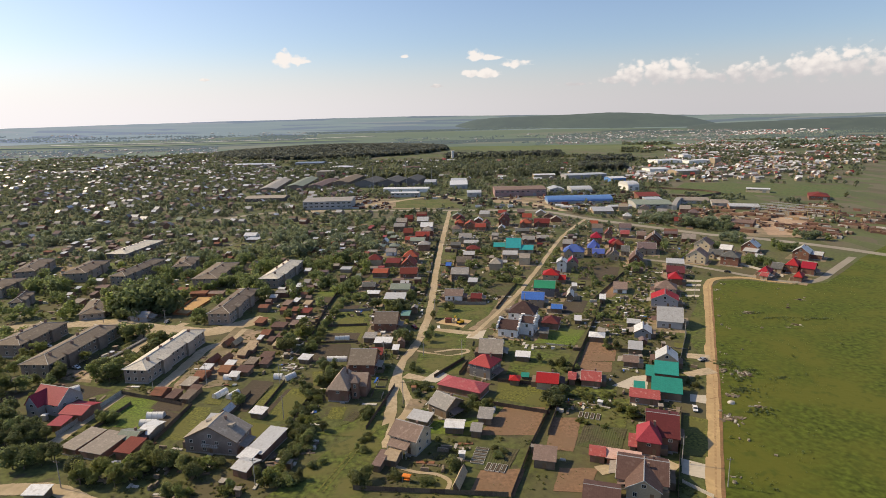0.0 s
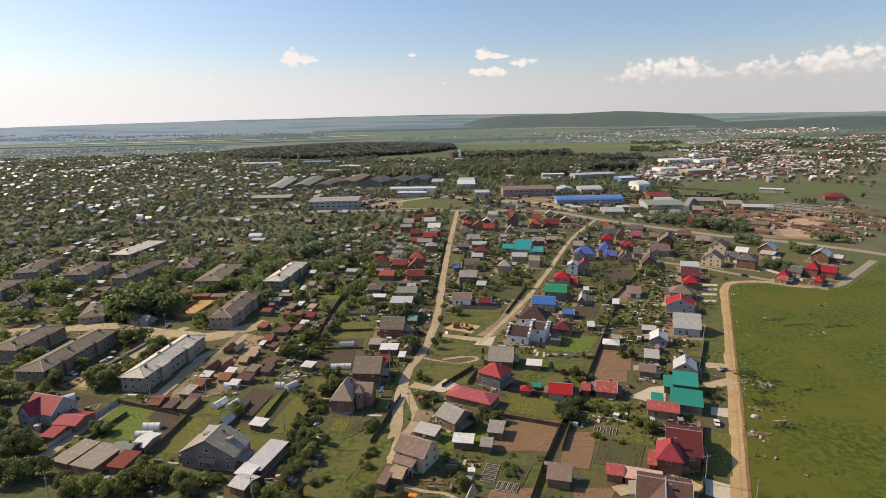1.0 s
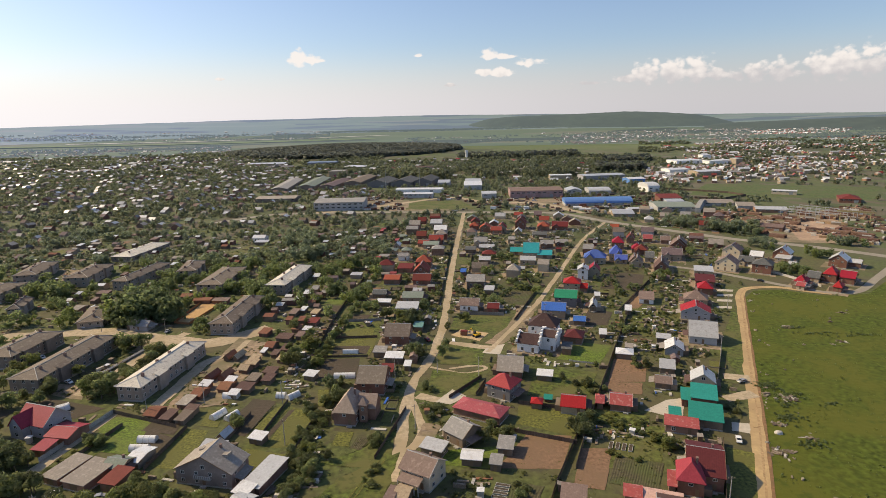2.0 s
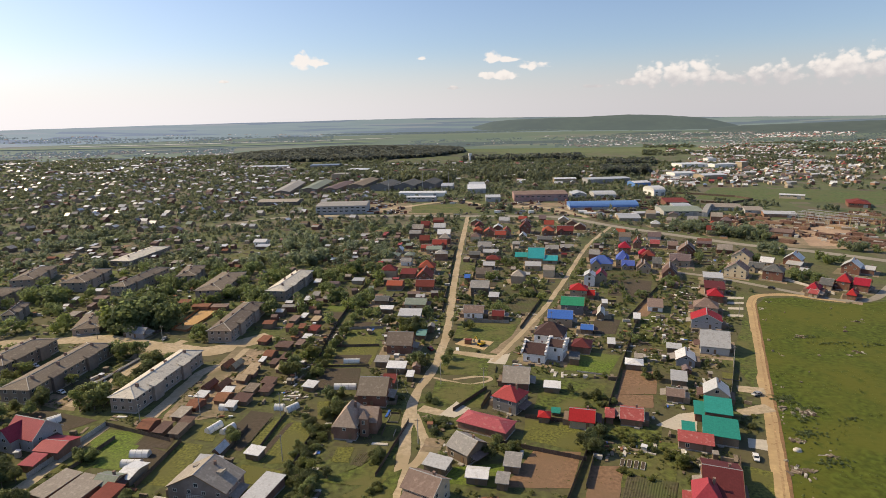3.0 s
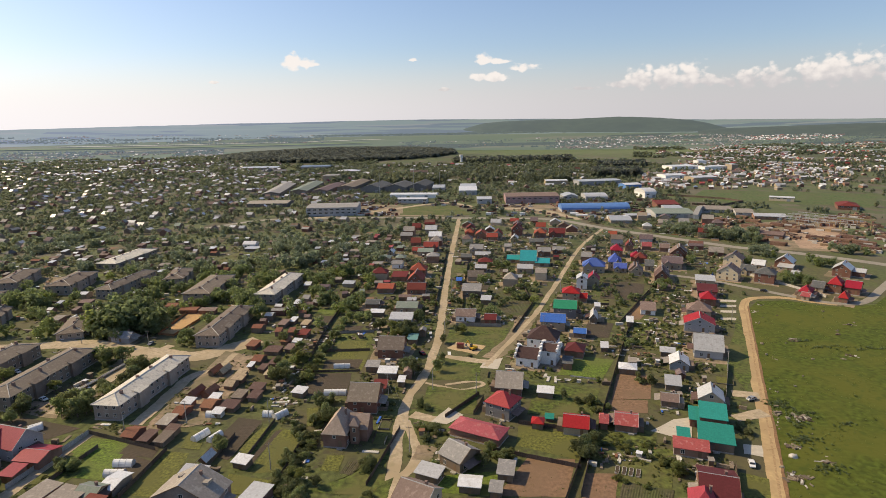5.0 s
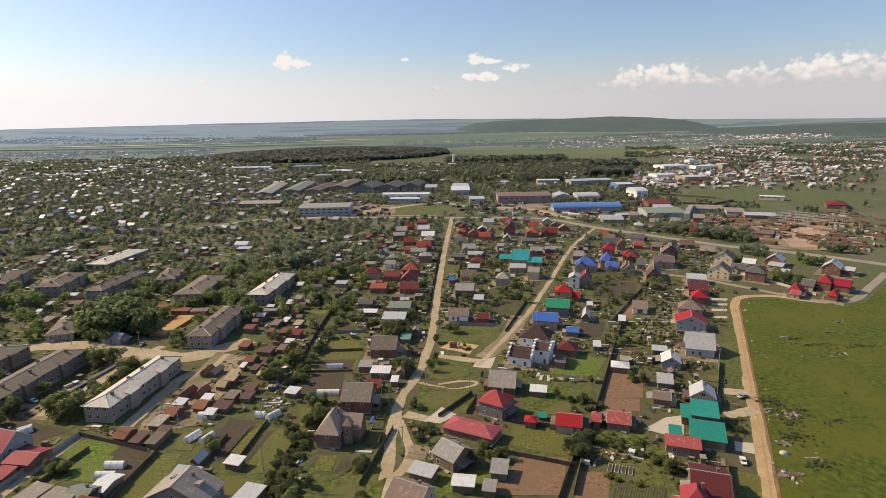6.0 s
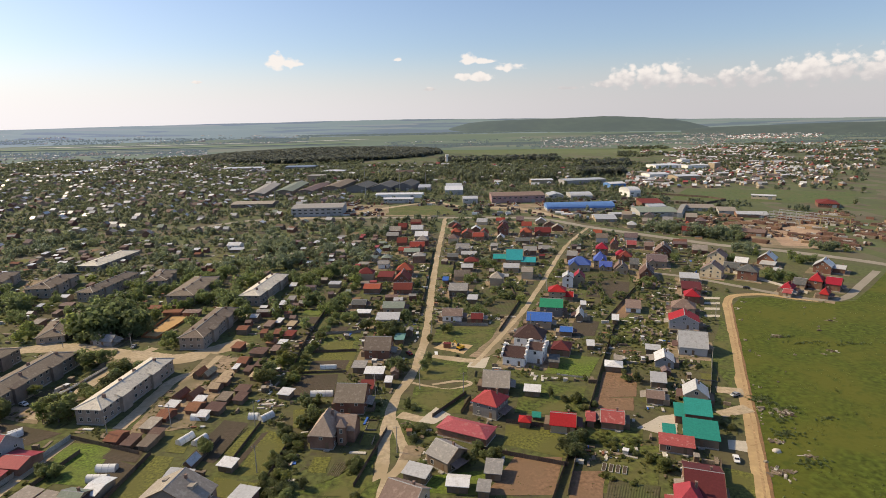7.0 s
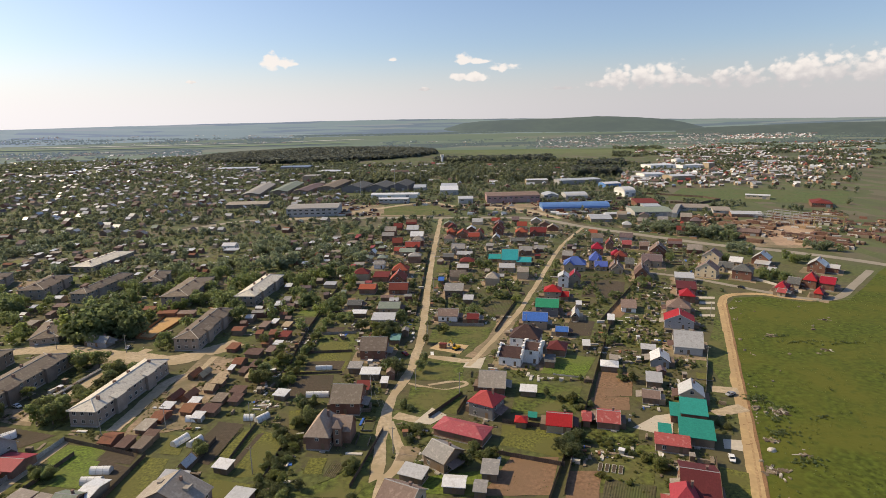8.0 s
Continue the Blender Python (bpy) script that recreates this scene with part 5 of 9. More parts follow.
house(140.0, 367.0, 7.2, 10.0, -19, 3.4, "gy", 3.4, "brown", "tan")
house(154.6, 399.8, 8.3, 10.0, -20, 3.8, "hip", 3.2, "brownred", "brick")
house(152.7, 378.7, 5.3, 9.0, -20, 3.4, "gx", 3.0, "darkgrey", "tan")
house(170.2, 383.0, 12.4, 14.0, -21, 4.3, "gx", 3.0, "purplebrown", "tan")
house(187.4, 410.8, 9.7, 12.0, -22, 5.2, "gy", 4.0, "brown", "redbrick", floors=2)
house(185.4, 417.9, 4.7, 7.0, -22, 2.8, "mono", 0.8, "light", "tan", win=0)
house(174.2, 439.3, 6.6, 9.0, -20, 3.4, "gx", 2.4, "fadedred", "brick")
house(185.2, 431.9, 6.5, 9.0, -21, 3.4, "gx", 2.4, "brown", "brick")
house(192.5, 350.0, 12.3, 11.0, -38, 5.2, "gy", 4.2, "brown", "beige", floors=2)
house(212.9, 382.2, 11.2, 11.0, -40, 5.6, "gy", 4.0, "brown", "beige", floors=2)
house(211.3, 360.8, 8.4, 10.0, -38, 3.2, "gx", 2.4, "darkgrey", "beige")
house(210.8, 340.9, 10.8, 11.0, -38, 6.0, "hip", 3.5, "darkgrey", "redbrick", floors=2)
house(225.4, 373.4, 7.4, 10.0, -38, 3.4, "gx", 2.4, "pale", "tan")
house(244.3, 374.9, 10.4, 12.0, -42, 4.3, "gy", 4.0, "light", "redbrick")
house(239.2, 365.8, 8.4, 8.0, -42, 2.8, "mono", 0.8, "light", "tan")
house(235.6, 349.6, 3.9, 8.0, -42, 2.8, "gx", 1.2, "light", "tan")
house(266.0, 349.6, 9.8, 12.0, -44, 5.2, "gy", 3.6, "light", "redbrick", floors=2)
house(275.4, 347.6, 6.8, 10.0, -44, 3.4, "gx", 1.4, "light", "redbrick")
house(238.3, 316.9, 6.5, 10.0, -44, 5.2, "hip", 4.0, "red", "redbrick", floors=2)
house(245.4, 312.3, 7.2, 10.0, -44, 4.3, "gx", 3.0, "red", "redbrick")
house(229.1, 297.2, 3.9, 8.0, -44, 3.2, "hip", 3.0, "red", "redbrick")
house(216.8, 310.7, 5.7, 10.0, -44, 3.2, "hip", 3.0, "red", "tan")
house(229.8, 319.2, 6.1, 10.0, -44, 3.0, "gx", 2.6, "darkgrey", "tan")
house(212.3, 303.9, 3.9, 7.0, -44, 2.5, "gx", 1.4, "fadedred", "tan")

# houses west of the dirt road
house(-14.5, 244.4, 10.8, 12.0, -8, 4.6, "gx", 3.8, "slatebrown", "redbrick", floors=2)
house(-22.0, 197.0, 10.2, 13.0, -8, 4.8, "gx", 4.0, "slatebrown", "redbrick", floors=2)
villa = house(-28.4, 175.0, 7.4, 13.0, -11, 4.8, "hip", 5.0, "hiptile", "brick", floors=2, parapet=0)
for name, bm, m, at in (("wing", wall_bm(6.0, 7.0, 4.6, "gx", 3.4), WALL["brick"], (6.3, 2.0, 0)), ("wing_roof", roof_bm(6.0, 7.0, 4.6, "gx", 3.4, 0.4), ROOF["hiptile", "X"], (6.3, 2.0, 0)),
                        ("turret", wall_bm(2.6, 2.6, 6.4, "hip", 2.2), WALL["brick"], (5.6, -2.2, 0)), ("turret_roof", roof_bm(2.6, 2.6, 6.4, "hip", 2.4, 0.3), ROOF["hiptile", "X"], (5.6, -2.2, 0))):
    bmesh.ops.translate(bm, vec=at, verts=bm.verts)
    part(name, bm, m, villa)
for z in (1.0, 4.2):
    window(villa, 5.6, -3.5, z, 0, 1.0, 1.5)
house(-21.9, 227.9, 4.9, 5.0, -8, 2.5, "mono", 0.6, "grey", "darkwood", win=0)
house(-15.4, 221.3, 7.2, 5.0, -8, 2.5, "mono", 0.6, "pale", "darkwood", win=0)
house(-9.6, 212.7, 2.2, 4.0, -8, 2.3, "mono", 0.5, "pale", "darkwood", win=0)
house(-5.6, 257.9, 4.0, 6.0, -8, 2.5, "mono", 0.6, "tealgrey", "darkwood", win=0)
house(-8.7, 305.1, 11.0, 11.0, -8, 3.4, "gx", 1.8, "greengrey", "tan")
house(-11.7, 285.7, 11.1, 8.0, -8, 3.2, "mono", 1.0, "light", "greywall")
house(-28.1, 313.6, 7.1, 7.0, -8, 2.8, "gx", 1.6, "darkgrey", "darkwood")
house(-25.0, 298.4, 7.1, 4.0, -8, 2.3, "mono", 0.5, "pale", "darkwood", win=0)
house(-22.4, 343.9, 9.3, 11.0, -8, 3.4, "gx", 1.6, "tilered", "brick", win=0)
house(-15.1, 369.5, 9.4, 10.0, -8, 3.4, "mono", 1.0, "brownred", "brick", win=0)
house(-4.3, 357.2, 9.1, 12.0, -8, 4.7, "gy", 4.2, "tilered", "redbrick", floors=2)
house(-2.9, 380.1, 10.2, 10.0, -8, 4.7, "hip", 4.2, "tilered", "redbrick", floors=2)
house(-4.0, 338.9, 10.6, 8.0, -8, 3.4, "gx", 3.0, "brownred", "redbrick")
house(-17.6, 403.3, 6.9, 8.0, -8, 3.4, "gx", 1.6, "grey", "white")
house(-24.1, 443.7, 4.2, 8.0, -8, 2.8, "gy", 2.4, "pale", "tan")
house(-27.8, 426.0, 8.6, 8.0, -8, 2.8, "hip", 1.8, "greengrey", "tan")
house(-16.1, 424.7, 6.8, 8.0, -8, 2.8, "hip", 1.8, "greengrey", "tan")
house(-3.2, 447.2, 8.1, 9.0, -8, 3.2, "gx", 1.8, "tilered", "brick")
house(2.7, 441.7, 11.2, 11.0, -8, 3.4, "gx", 1.6, "greengrey", "tan")
house(7.1, 456.8, 11.2, 10.0, -8, 4.0, "gx", 3.0, "tilered", "brick")
house(11.8, 498.5, 10.6, 12.0, -8, 4.3, "gx", 3.0, "pale", "tan")
house(8.7, 530.1, 10.2, 10.0, -8, 4.3, "gx", 3.0, "light", "tan")
house(-143.6, 487.4, 10.5, 9.0, -8, 3.4, "gx", 1.8, "pale", "white")
house(-137.9, 471.8, 10.6, 6.0, -8, 2.5, "mono", 0.6, "light", "darkwood", win=0)

# near western gardens
manor = house(-132.0, 174.0, 12.5, 10.0, -20, 4.6, "gx", 4.2, "crimson", "greyblue", floors=2)
for name, bm, m in (("wing", wall_bm(5.8, 8.0, 4.6, "gy", 3.5), WALL["greyblue"]), ("wing_roof", roof_bm(5.8, 8.0, 4.6, "gy", 3.5, 0.4), ROOF["crimson", "Y"])):
    bmesh.ops.translate(bm, vec=(-2.8, -3.6, 0), verts=bm.verts)
    part(name, bm, m, manor)
for z in (1.0, 3.7):
    window(manor, -2.8, -7.6, z, 0, 1.5, 1.3)
house(-120.3, 167.2, 8.4, 9.0, -12, 3.0, "gx", 1.2, "crimson", "brick", win=0)
house(-122.4, 158.7, 4.6, 5.0, -12, 2.5, "mono", 0.6, "crimson", "brick", win=0)
house(-107.8, 145.8, 5.8, 11.0, -22, 2.7, "mono", 0.6, "slategrey", "brick", win=0)
house(-99.7, 142.8, 8.0, 11.0, -20, 2.7, "mono", 0.6, "slategrey", "brick", win=0)
house(-93.6, 147.3, 6.3, 6.0, -14, 2.8, "gx", 1.2, "greengrey", "tan")
house(-90.6, 140.1, 5.2, 7.0, -16, 2.7, "mono", 0.7, "brownred", "brick", win=0)
house(-89.3, 151.7, 4.4, 8.0, -14, 2.5, "gx", 0.7, "pale", "tan", win=0)
big = house(-64.1, 142.3, 17.4, 9.4, -13, 4.9, "gy", 4.5, "slategrey", "brickgrey", floors=2)
for s, at in ((1.0, (4.6, 0.6, 7.0)), (0.7, (-3.6, 1.5, 7.6))):
    bm = bmesh.new()
    prism(bm, [(-1.3 * s, 0), (1.3 * s, 0), (1.3 * s, 0.7 * s), (-1.3 * s, 0.95 * s)], -0.8 * s, 0.8 * s)
    bmesh.ops.translate(bm, vec=at, verts=bm.verts)
    part("roof_hatch", bm, ROOF["slategrey", "X"], big, "low grey roof hatch")
bm = bmesh.new()
box(bm, -2.6, 2.6, -5.6, -4.72, 2.5, 2.7)
part("balcony", bm, CONCRETE, big)
bm = bmesh.new()
for k in range(9):
    box(bm, -2.55 + k * 0.63, -2.45 + k * 0.63, -5.58, -5.5, 2.71, 3.6)
box(bm, -2.6, 2.6, -5.6, -5.48, 3.61, 3.7)
part("balcony_rail", bm, WHITE_FRAME, big, "white balcony railing")
house(-67.6, 151.5, 7.0, 6.0, -13, 3.6, "mono", 0.9, "light", "brickgrey", win=0)
house(-48.3, 139.2, 5.6, 14.0, -20, 2.8, "mono", 0.6, "light", "brick", win=0)
house(-51.9, 131.7, 4.5, 4.0, -26, 2.7, "mono", 0.6, "pale", "brick", win=0)
house(-51.3, 126.8, 5.0, 6.0, -26, 2.7, "gx", 0.8, "light", "brick", win=0)
house(-56.1, 160.5, 4.6, 3.5, -20, 2.1, "mono", 0.5, "pale", "darkwood", win=0)
house(-11.9, 126.6, 2.1, 7.0, -20, 2.3, "mono", 0.5, "brown", "darkwood", win=0)
house(-8.3, 128.7, 3.7, 6.0, -20, 2.3, "gx", 0.8, "tanroof", "darkwood", win=0)
house(10.6, 115.2, 1.5, 8.0, -20, 2.3, "gy", 1.4, "tanroof", "darkwood", win=0)
house(11.5, 144.7, 5.8, 5.0, -12, 2.5, "gx", 0.8, "pale", "darkwood", win=0)
house(18.4, 141.8, 3.0, 5.0, -14, 2.5, "gx", 0.8, "grey", "darkwood", win=0)
house(22.3, 150.0, 4.3, 6.0, -14, 2.5, "mono", 0.6, "grey", "darkwood", win=0)
house(-47.9, 206.6, 4.4, 4.0, -20, 2.1, "mono", 0.5, "pale", "darkwood", win=0)
house(-106.5, 119.5, 5.7, 3.5, -5, 2.3, "mono", 0.4, "pale", "darkwood", win=0)

# two-storey apartment blocks
block(-108.4, 214.1, 9.8, 44.2, -10, 6.0, "slatelight", "stucco")
block(-153.7, 225.1, 12.3, 46.5, -8, 6.0, "slatebrown", "stuccodark")
block(-182.1, 241.2, 13.7, 29.7, -8, 6.0, "slatebrown", "stuccodark")
block(-98.9, 281.2, 11.1, 43.5, -5, 6.0, "slatebrown", "stucco")
block(-87.2, 347.6, 11.4, 46.3, -9, 6.0, "slatelight", "stucco")
block(-130.4, 350.7, 15.4, 41.5, -3, 6.0, "slatebrown", "stucco")
block(-187.7, 366.9, 10.1, 45.7, -9, 6.0, "slatebrown", "stucco")
block(-225.7, 373.5, 14.7, 34.7, 2, 6.0, "slatebrown", "stucco")
block(-267.4, 384.4, 13.6, 36.3, 11, 6.0, "slatebrown", "stucco")
block(-258.4, 336.4, 16.2, 24.4, -0, 6.0, "slatebrown", "stucco")
block(-176.0, 288.6, 11.9, 25.9, 15, 3.4, "slatebrown", "stucco")
block(-226.1, 447.7, 16.0, 49.7, -9, 4.0, "slatelight", "stucco")
block(-161.0, 380.3, 11.7, 26.7, 8, 5.6, "slatebrown", "stucco")
block(-227.1, 306.4, 5.8, 20.6, 15, 5.0, "slatebrown", "stucco")

# works and depots beyond the cross road
hall(-98.6, 664.5, 56.0, 38.0, -1, 9.2, "gx", 1.2, "grey", "panelgrey", strips=1)
hall(-9.0, 792.0, 63.0, 20.0, -9, 5.0, "gx", 1.2, "pale", "white")
hall(-10.0, 739.5, 37.0, 14.0, -9, 5.4, "gx", 1.0, "pale", "greywall")
hall(137.4, 727.8, 64.9, 40.0, -4, 8.4, "gx", 1.4, "brown", "maroonwall")
hall(191.6, 641.1, 73.9, 24.0, -4, 3.0, "arch", 5.2, "skyblue", "greywall")
hall(219.7, 735.0, 27.2, 30.0, -4, 4.3, "arch", 3.2, "light", "greywall")
hall(187.2, 733.1, 18.3, 26.0, -4, 5.8, "gy", 2.4, "light", "greywall")
hall(78.5, 725.3, 17.9, 26.0, -4, 5.8, "gx", 1.6, "light", "greywall")
hall(66.5, 826.6, 24.7, 50.0, -4, 6.5, "gx", 3.2, "pale", "greywall")
hall(72.0, 892.3, 23.5, 40.0, -4, 4.3, "gx", 1.6, "light", "greywall")
hall(-156.8, 1053.9, 26.9, 30.0, -4, 10.1, "flat", 0.8, "grey", "tan")
hall(-190.1, 745.4, 51.0, 30.0, -4, 4.3, "gx", 1.6, "slategrey", "stuccodark")
hall(-214.0, 905.0, 24.0, 140.0, 2, 4.6, "gy", 2.4, "grey", "stuccodark")
hall(-174.0, 915.0, 25.0, 126.0, -2, 5.4, "gy", 2.6, "greengrey", "stuccodark")
hall(-139.0, 898.0, 22.0, 96.0, -8, 5.2, "gy", 2.4, "purplebrown", "stuccodark")
hall(-104.0, 930.0, 26.0, 104.0, -9, 6.4, "gy", 3.0, "slatebrown", "stuccodark")
hall(-66.0, 888.0, 31.0, 62.0, -13, 6.8, "gy", 4.8, "darkgrey", "slate")
hall(-31.0, 886.0, 31.0, 62.0, -13, 6.8, "gy", 4.8, "darkgrey", "slate")
hall(1.0, 893.0, 27.0, 60.0, -13, 7.2, "gy", 4.8, "darkgrey", "slate")
hall(27.3, 868.7, 17.0, 36.0, -6, 5.8, "gx", 2.4, "light", "greyblue")
hall(213.3, 921.1, 33.8, 20.0, -4, 5.8, "gx", 0.8, "pale", "tan")
hall(273.2, 901.1, 65.7, 30.0, 6, 6.5, "gx", 0.8, "light", "greyblue")
hall(304.2, 842.7, 23.9, 24.0, 6, 5.8, "gx", 1.6, "pale", "bluewall")
hall(289.2, 744.4, 15.1, 30.0, 6, 6.5, "arch", 4.8, "pale", "white")
hall(258.7, 595.9, 38.3, 40.0, -8, 4.7, "gx", 1.6, "greengrey", "greywall")
hall(277.5, 652.0, 23.9, 26.0, -8, 4.7, "mono", 1.6, "brownred", "redbrick")
hall(268.2, 613.7, 18.2, 16.0, -8, 5.7, "mono", 0.8, "light", "greywall")
hall(287.5, 592.9, 4.7, 60.0, -30, 4.7, "arch", 2.4, "grey", "greywall")
hall(316.8, 615.3, 28.9, 30.0, -20, 3.6, "gx", 1.6, "slategrey", "greywall")
hall(333.3, 590.6, 16.8, 30.0, -20, 3.6, "gx", 1.6, "slategrey", "greywall")
hall(344.7, 563.3, 28.1, 20.0, -20, 3.1, "gx", 1.6, "light", "brick")
hall(293.8, 473.9, 19.4, 16.0, -40, 3.1, "gx", 1.6, "brown", "brick")
hall(429.3, 678.9, 26.0, 11.0, -34, 4.4, "gx", 0.8, "pale", "beige")
hall(460.5, 612.6, 19.5, 30.0, -30, 4.2, "hip", 3.2, "brownred", "redbrick")
hall(196.4, 569.4, 20.1, 30.0, -10, 2.9, "gx", 1.6, "light", "tan")
hall(221.3, 587.4, 24.6, 12.0, -4, 2.9, "gx", 0.8, "light", "tan")
hall(511.4, 1142.4, 57.0, 40.0, 6, 5.8, "flat", 0.8, "pale", "white")
hall(563.6, 1117.3, 51.5, 30.0, 6, 5.8, "flat", 0.8, "pale", "white")
hall(590.7, 1229.1, 18.2, 20.0, 6, 8.6, "flat", 0.8, "pale", "white")
hall(590.5, 1099.0, 12.7, 20.0, 6, 10.1, "flat", 0.8, "pale", "tan")
hall(417.5, 967.0, 34.8, 30.0, 6, 5.8, "gx", 1.6, "pale", "white")
hall(447.1, 923.8, 39.4, 30.0, 6, 5.8, "gx", 1.6, "pale", "tan")
hall(-353.9, 1338.7, 81.3, 40.0, -4, 5.8, "gx", 1.6, "light", "tan")
hall(-228.2, 1321.3, 62.9, 40.0, -4, 7.2, "gx", 1.6, "bluegrey", "greyblue")
hall(-144.1, 1197.5, 44.7, 30.0, -4, 5.8, "hip", 2.4, "pale", "tan")

# roads
dirt_road([(-12.4, 136.4), (-10.7, 151.5), (-9.8, 171.6), (-9.1, 184.4), (-6.2, 203.5), (-1.5, 218.2), (2.2, 235.0), (6.2, 261.6), (9.3, 294.4), (14.7, 360.9), (22.3, 442.0), (39.4, 606.7)], 3.9)
dirt_road([(-10.9, 147.0), (-5.5, 156.1), (-3.5, 163.9), (-5.4, 174.2), (-7.7, 184.4)], 3.2)
dirt_road([(-5.2, 189.0), (1.3, 185.0), (6.1, 183.5)], 4.5)
dirt_road([(-0.4, 213.9), (7.2, 209.4), (14.7, 206.9), (22.3, 210.4), (18.6, 213.7), (7.3, 211.4)], 1.6)
dirt_road([(8.5, 239.5), (20.4, 233.7), (28.6, 231.9)], 5.0)
dirt_road([(25.0, 227.5), (41.3, 258.9), (59.5, 294.9), (84.7, 354.3), (125.1, 451.0), (169.5, 533.2)], 2.9)
sandy_track([(69.7, 87.1), (75.2, 98.2), (80.4, 108.9), (108.5, 164.6), (125.2, 199.6), (143.7, 237.4), (161.3, 273.2), (172.1, 295.0), (183.0, 307.3), (200.9, 307.9), (211.4, 299.6), (222.2, 292.7)], 4.2)
asphalt_road([(157.1, 363.9), (176.2, 349.6), (193.4, 328.9), (208.2, 309.4), (223.5, 294.6), (240.1, 296.1), (267.2, 318.6), (300.4, 347.1)], 4.6)
asphalt_road([(-215.8, 586.8), (-170.1, 628.9), (-121.7, 629.5), (-66.9, 629.3), (36.1, 610.9), (111.3, 596.6), (142.2, 578.2), (168.5, 533.4), (209.7, 479.8), (244.8, 437.4), (274.6, 414.2), (307.1, 379.2), (330.3, 344.1)], 9.0)
dirt_road([(-123.1, 637.3), (-99.1, 641.7), (-39.1, 683.2), (29.2, 730.4), (67.3, 685.0), (129.0, 657.4), (160.5, 582.6)], 9.0)
dirt_road([(-218.8, 264.0), (-189.7, 267.6), (-161.3, 269.1), (-125.9, 255.8), (-102.8, 248.8), (-88.5, 260.0), (-80.2, 268.2)], 10.5)
dirt_road([(-85.8, 250.9), (-88.2, 235.4), (-96.6, 225.7), (-99.4, 200.5), (-100.9, 188.1)], 5.0)
dirt_road([(-121.2, 142.2), (-118.1, 156.1), (-115.4, 174.4), (-113.8, 183.2)], 4.0)
dirt_road([(-135.1, 198.4), (-130.6, 216.5), (-128.2, 244.3), (-118.8, 263.7)], 5.0)
dirt_road([(-169.5, 198.5), (-153.2, 210.8), (-147.5, 222.8)], 5.0)
dirt_road([(-129.2, 123.9), (-113.8, 124.2), (-103.6, 122.7), (-90.5, 115.6)], 5.0)
dirt_road([(-7.6, 125.8), (-1.8, 122.4), (3.9, 120.8), (7.8, 117.2), (6.7, 112.1)], 1.3)
dirt_road([(51.0, 117.7), (67.7, 122.2), (74.0, 117.3)], 4.5)
plot([(98.7, 161.9), (105.7, 159.8), (102.2, 153.8), (96.0, 156.3)], "concrete")
dirt_road([(104.3, 177.5), (116.8, 180.6)], 5.0)
dirt_road([(113.0, 195.8), (121.7, 192.5)], 5.0)

# plots
plot([(18.3, 140.8), (37.3, 139.3), (44.3, 157.1), (30.1, 158.9)], "soil")
plot([(-119.1, 174.6), (-100.4, 166.4), (-97.1, 176.1), (-111.7, 179.4)], "lawn")
plot([(-53.1, 156.7), (-44.6, 156.3), (-41.0, 177.0), (-49.9, 183.1)], "drylawn")
plot([(-70.6, 168.0), (-61.5, 163.8), (-57.2, 188.2), (-66.5, 191.0)], "darksoil")
plot([(-61.2, 163.4), (-60.6, 166.6), (-56.6, 185.4), (-57.4, 188.0)], "beds")
plot([(-50.9, 180.6), (-48.9, 181.8), (-53.6, 160.9), (-55.4, 163.0)], "darksoil")
plot([(-88.3, 149.1), (-74.2, 145.8), (-75.1, 168.7), (-82.9, 170.5)], "drylawn")
plot([(-100.9, 160.9), (-95.1, 169.9), (-83.9, 164.5), (-85.8, 155.7)], "darksoil")
plot([(-59.3, 148.0), (-45.8, 144.7), (-45.2, 152.1), (-58.9, 156.8)], "drylawn")
plot([(-48.0, 226.0), (-30.5, 225.6), (-30.2, 204.6), (-47.4, 206.4)], "darksoil")
plot([(-46.6, 248.8), (-24.8, 248.4), (-26.8, 228.0), (-47.2, 228.8)], "drylawn")
plot([(-43.4, 240.4), (-27.2, 239.4), (-28.2, 229.5), (-43.6, 230.2)], "darksoil")
plot([(-44.9, 271.6), (-24.6, 271.6), (-24.9, 250.0), (-44.8, 250.2)], "grass")
plot([(-39.0, 262.0), (-27.0, 261.6), (-27.2, 252.0), (-39.6, 252.4)], "drylawn")
plot([(-43.5, 196.1), (-34.5, 196.4), (-35.5, 183.4), (-41.2, 182.9)], "drylawn")
plot([(-31.3, 164.3), (-26.0, 164.0), (-26.6, 155.5), (-32.4, 156.5)], "drylawn")
plot([(-24.7, 162.0), (-19.8, 160.8), (-23.0, 153.1), (-26.2, 155.0)], "beds")
plot([(27.7, 166.0), (45.8, 156.2), (53.0, 169.6), (30.6, 178.2)], "drylawn")
plot([(41.3, 139.5), (48.8, 138.7), (55.0, 147.9), (45.7, 149.8)], "soil")
plot([(50.4, 139.1), (65.4, 137.8), (76.5, 159.9), (62.1, 164.0)], "grass")
plot([(52.5, 164.6), (69.1, 158.8), (76.0, 171.8), (57.0, 176.6)], "grass")
plot([(67.4, 194.2), (81.6, 193.3), (89.3, 213.1), (76.5, 215.5)], "soil")
plot([(62.8, 186.0), (76.6, 183.1), (80.2, 192.5), (66.4, 194.3)], "soil")
plot([(53.0, 217.1), (69.8, 212.3), (79.9, 229.5), (62.5, 236.9)], "lawn")
plot([(34.9, 185.7), (56.7, 182.3), (66.1, 203.5), (42.5, 210.0)], "verge")
plot([(72.8, 256.5), (85.8, 255.5), (94.6, 274.3), (83.3, 279.5)], "darksoil")
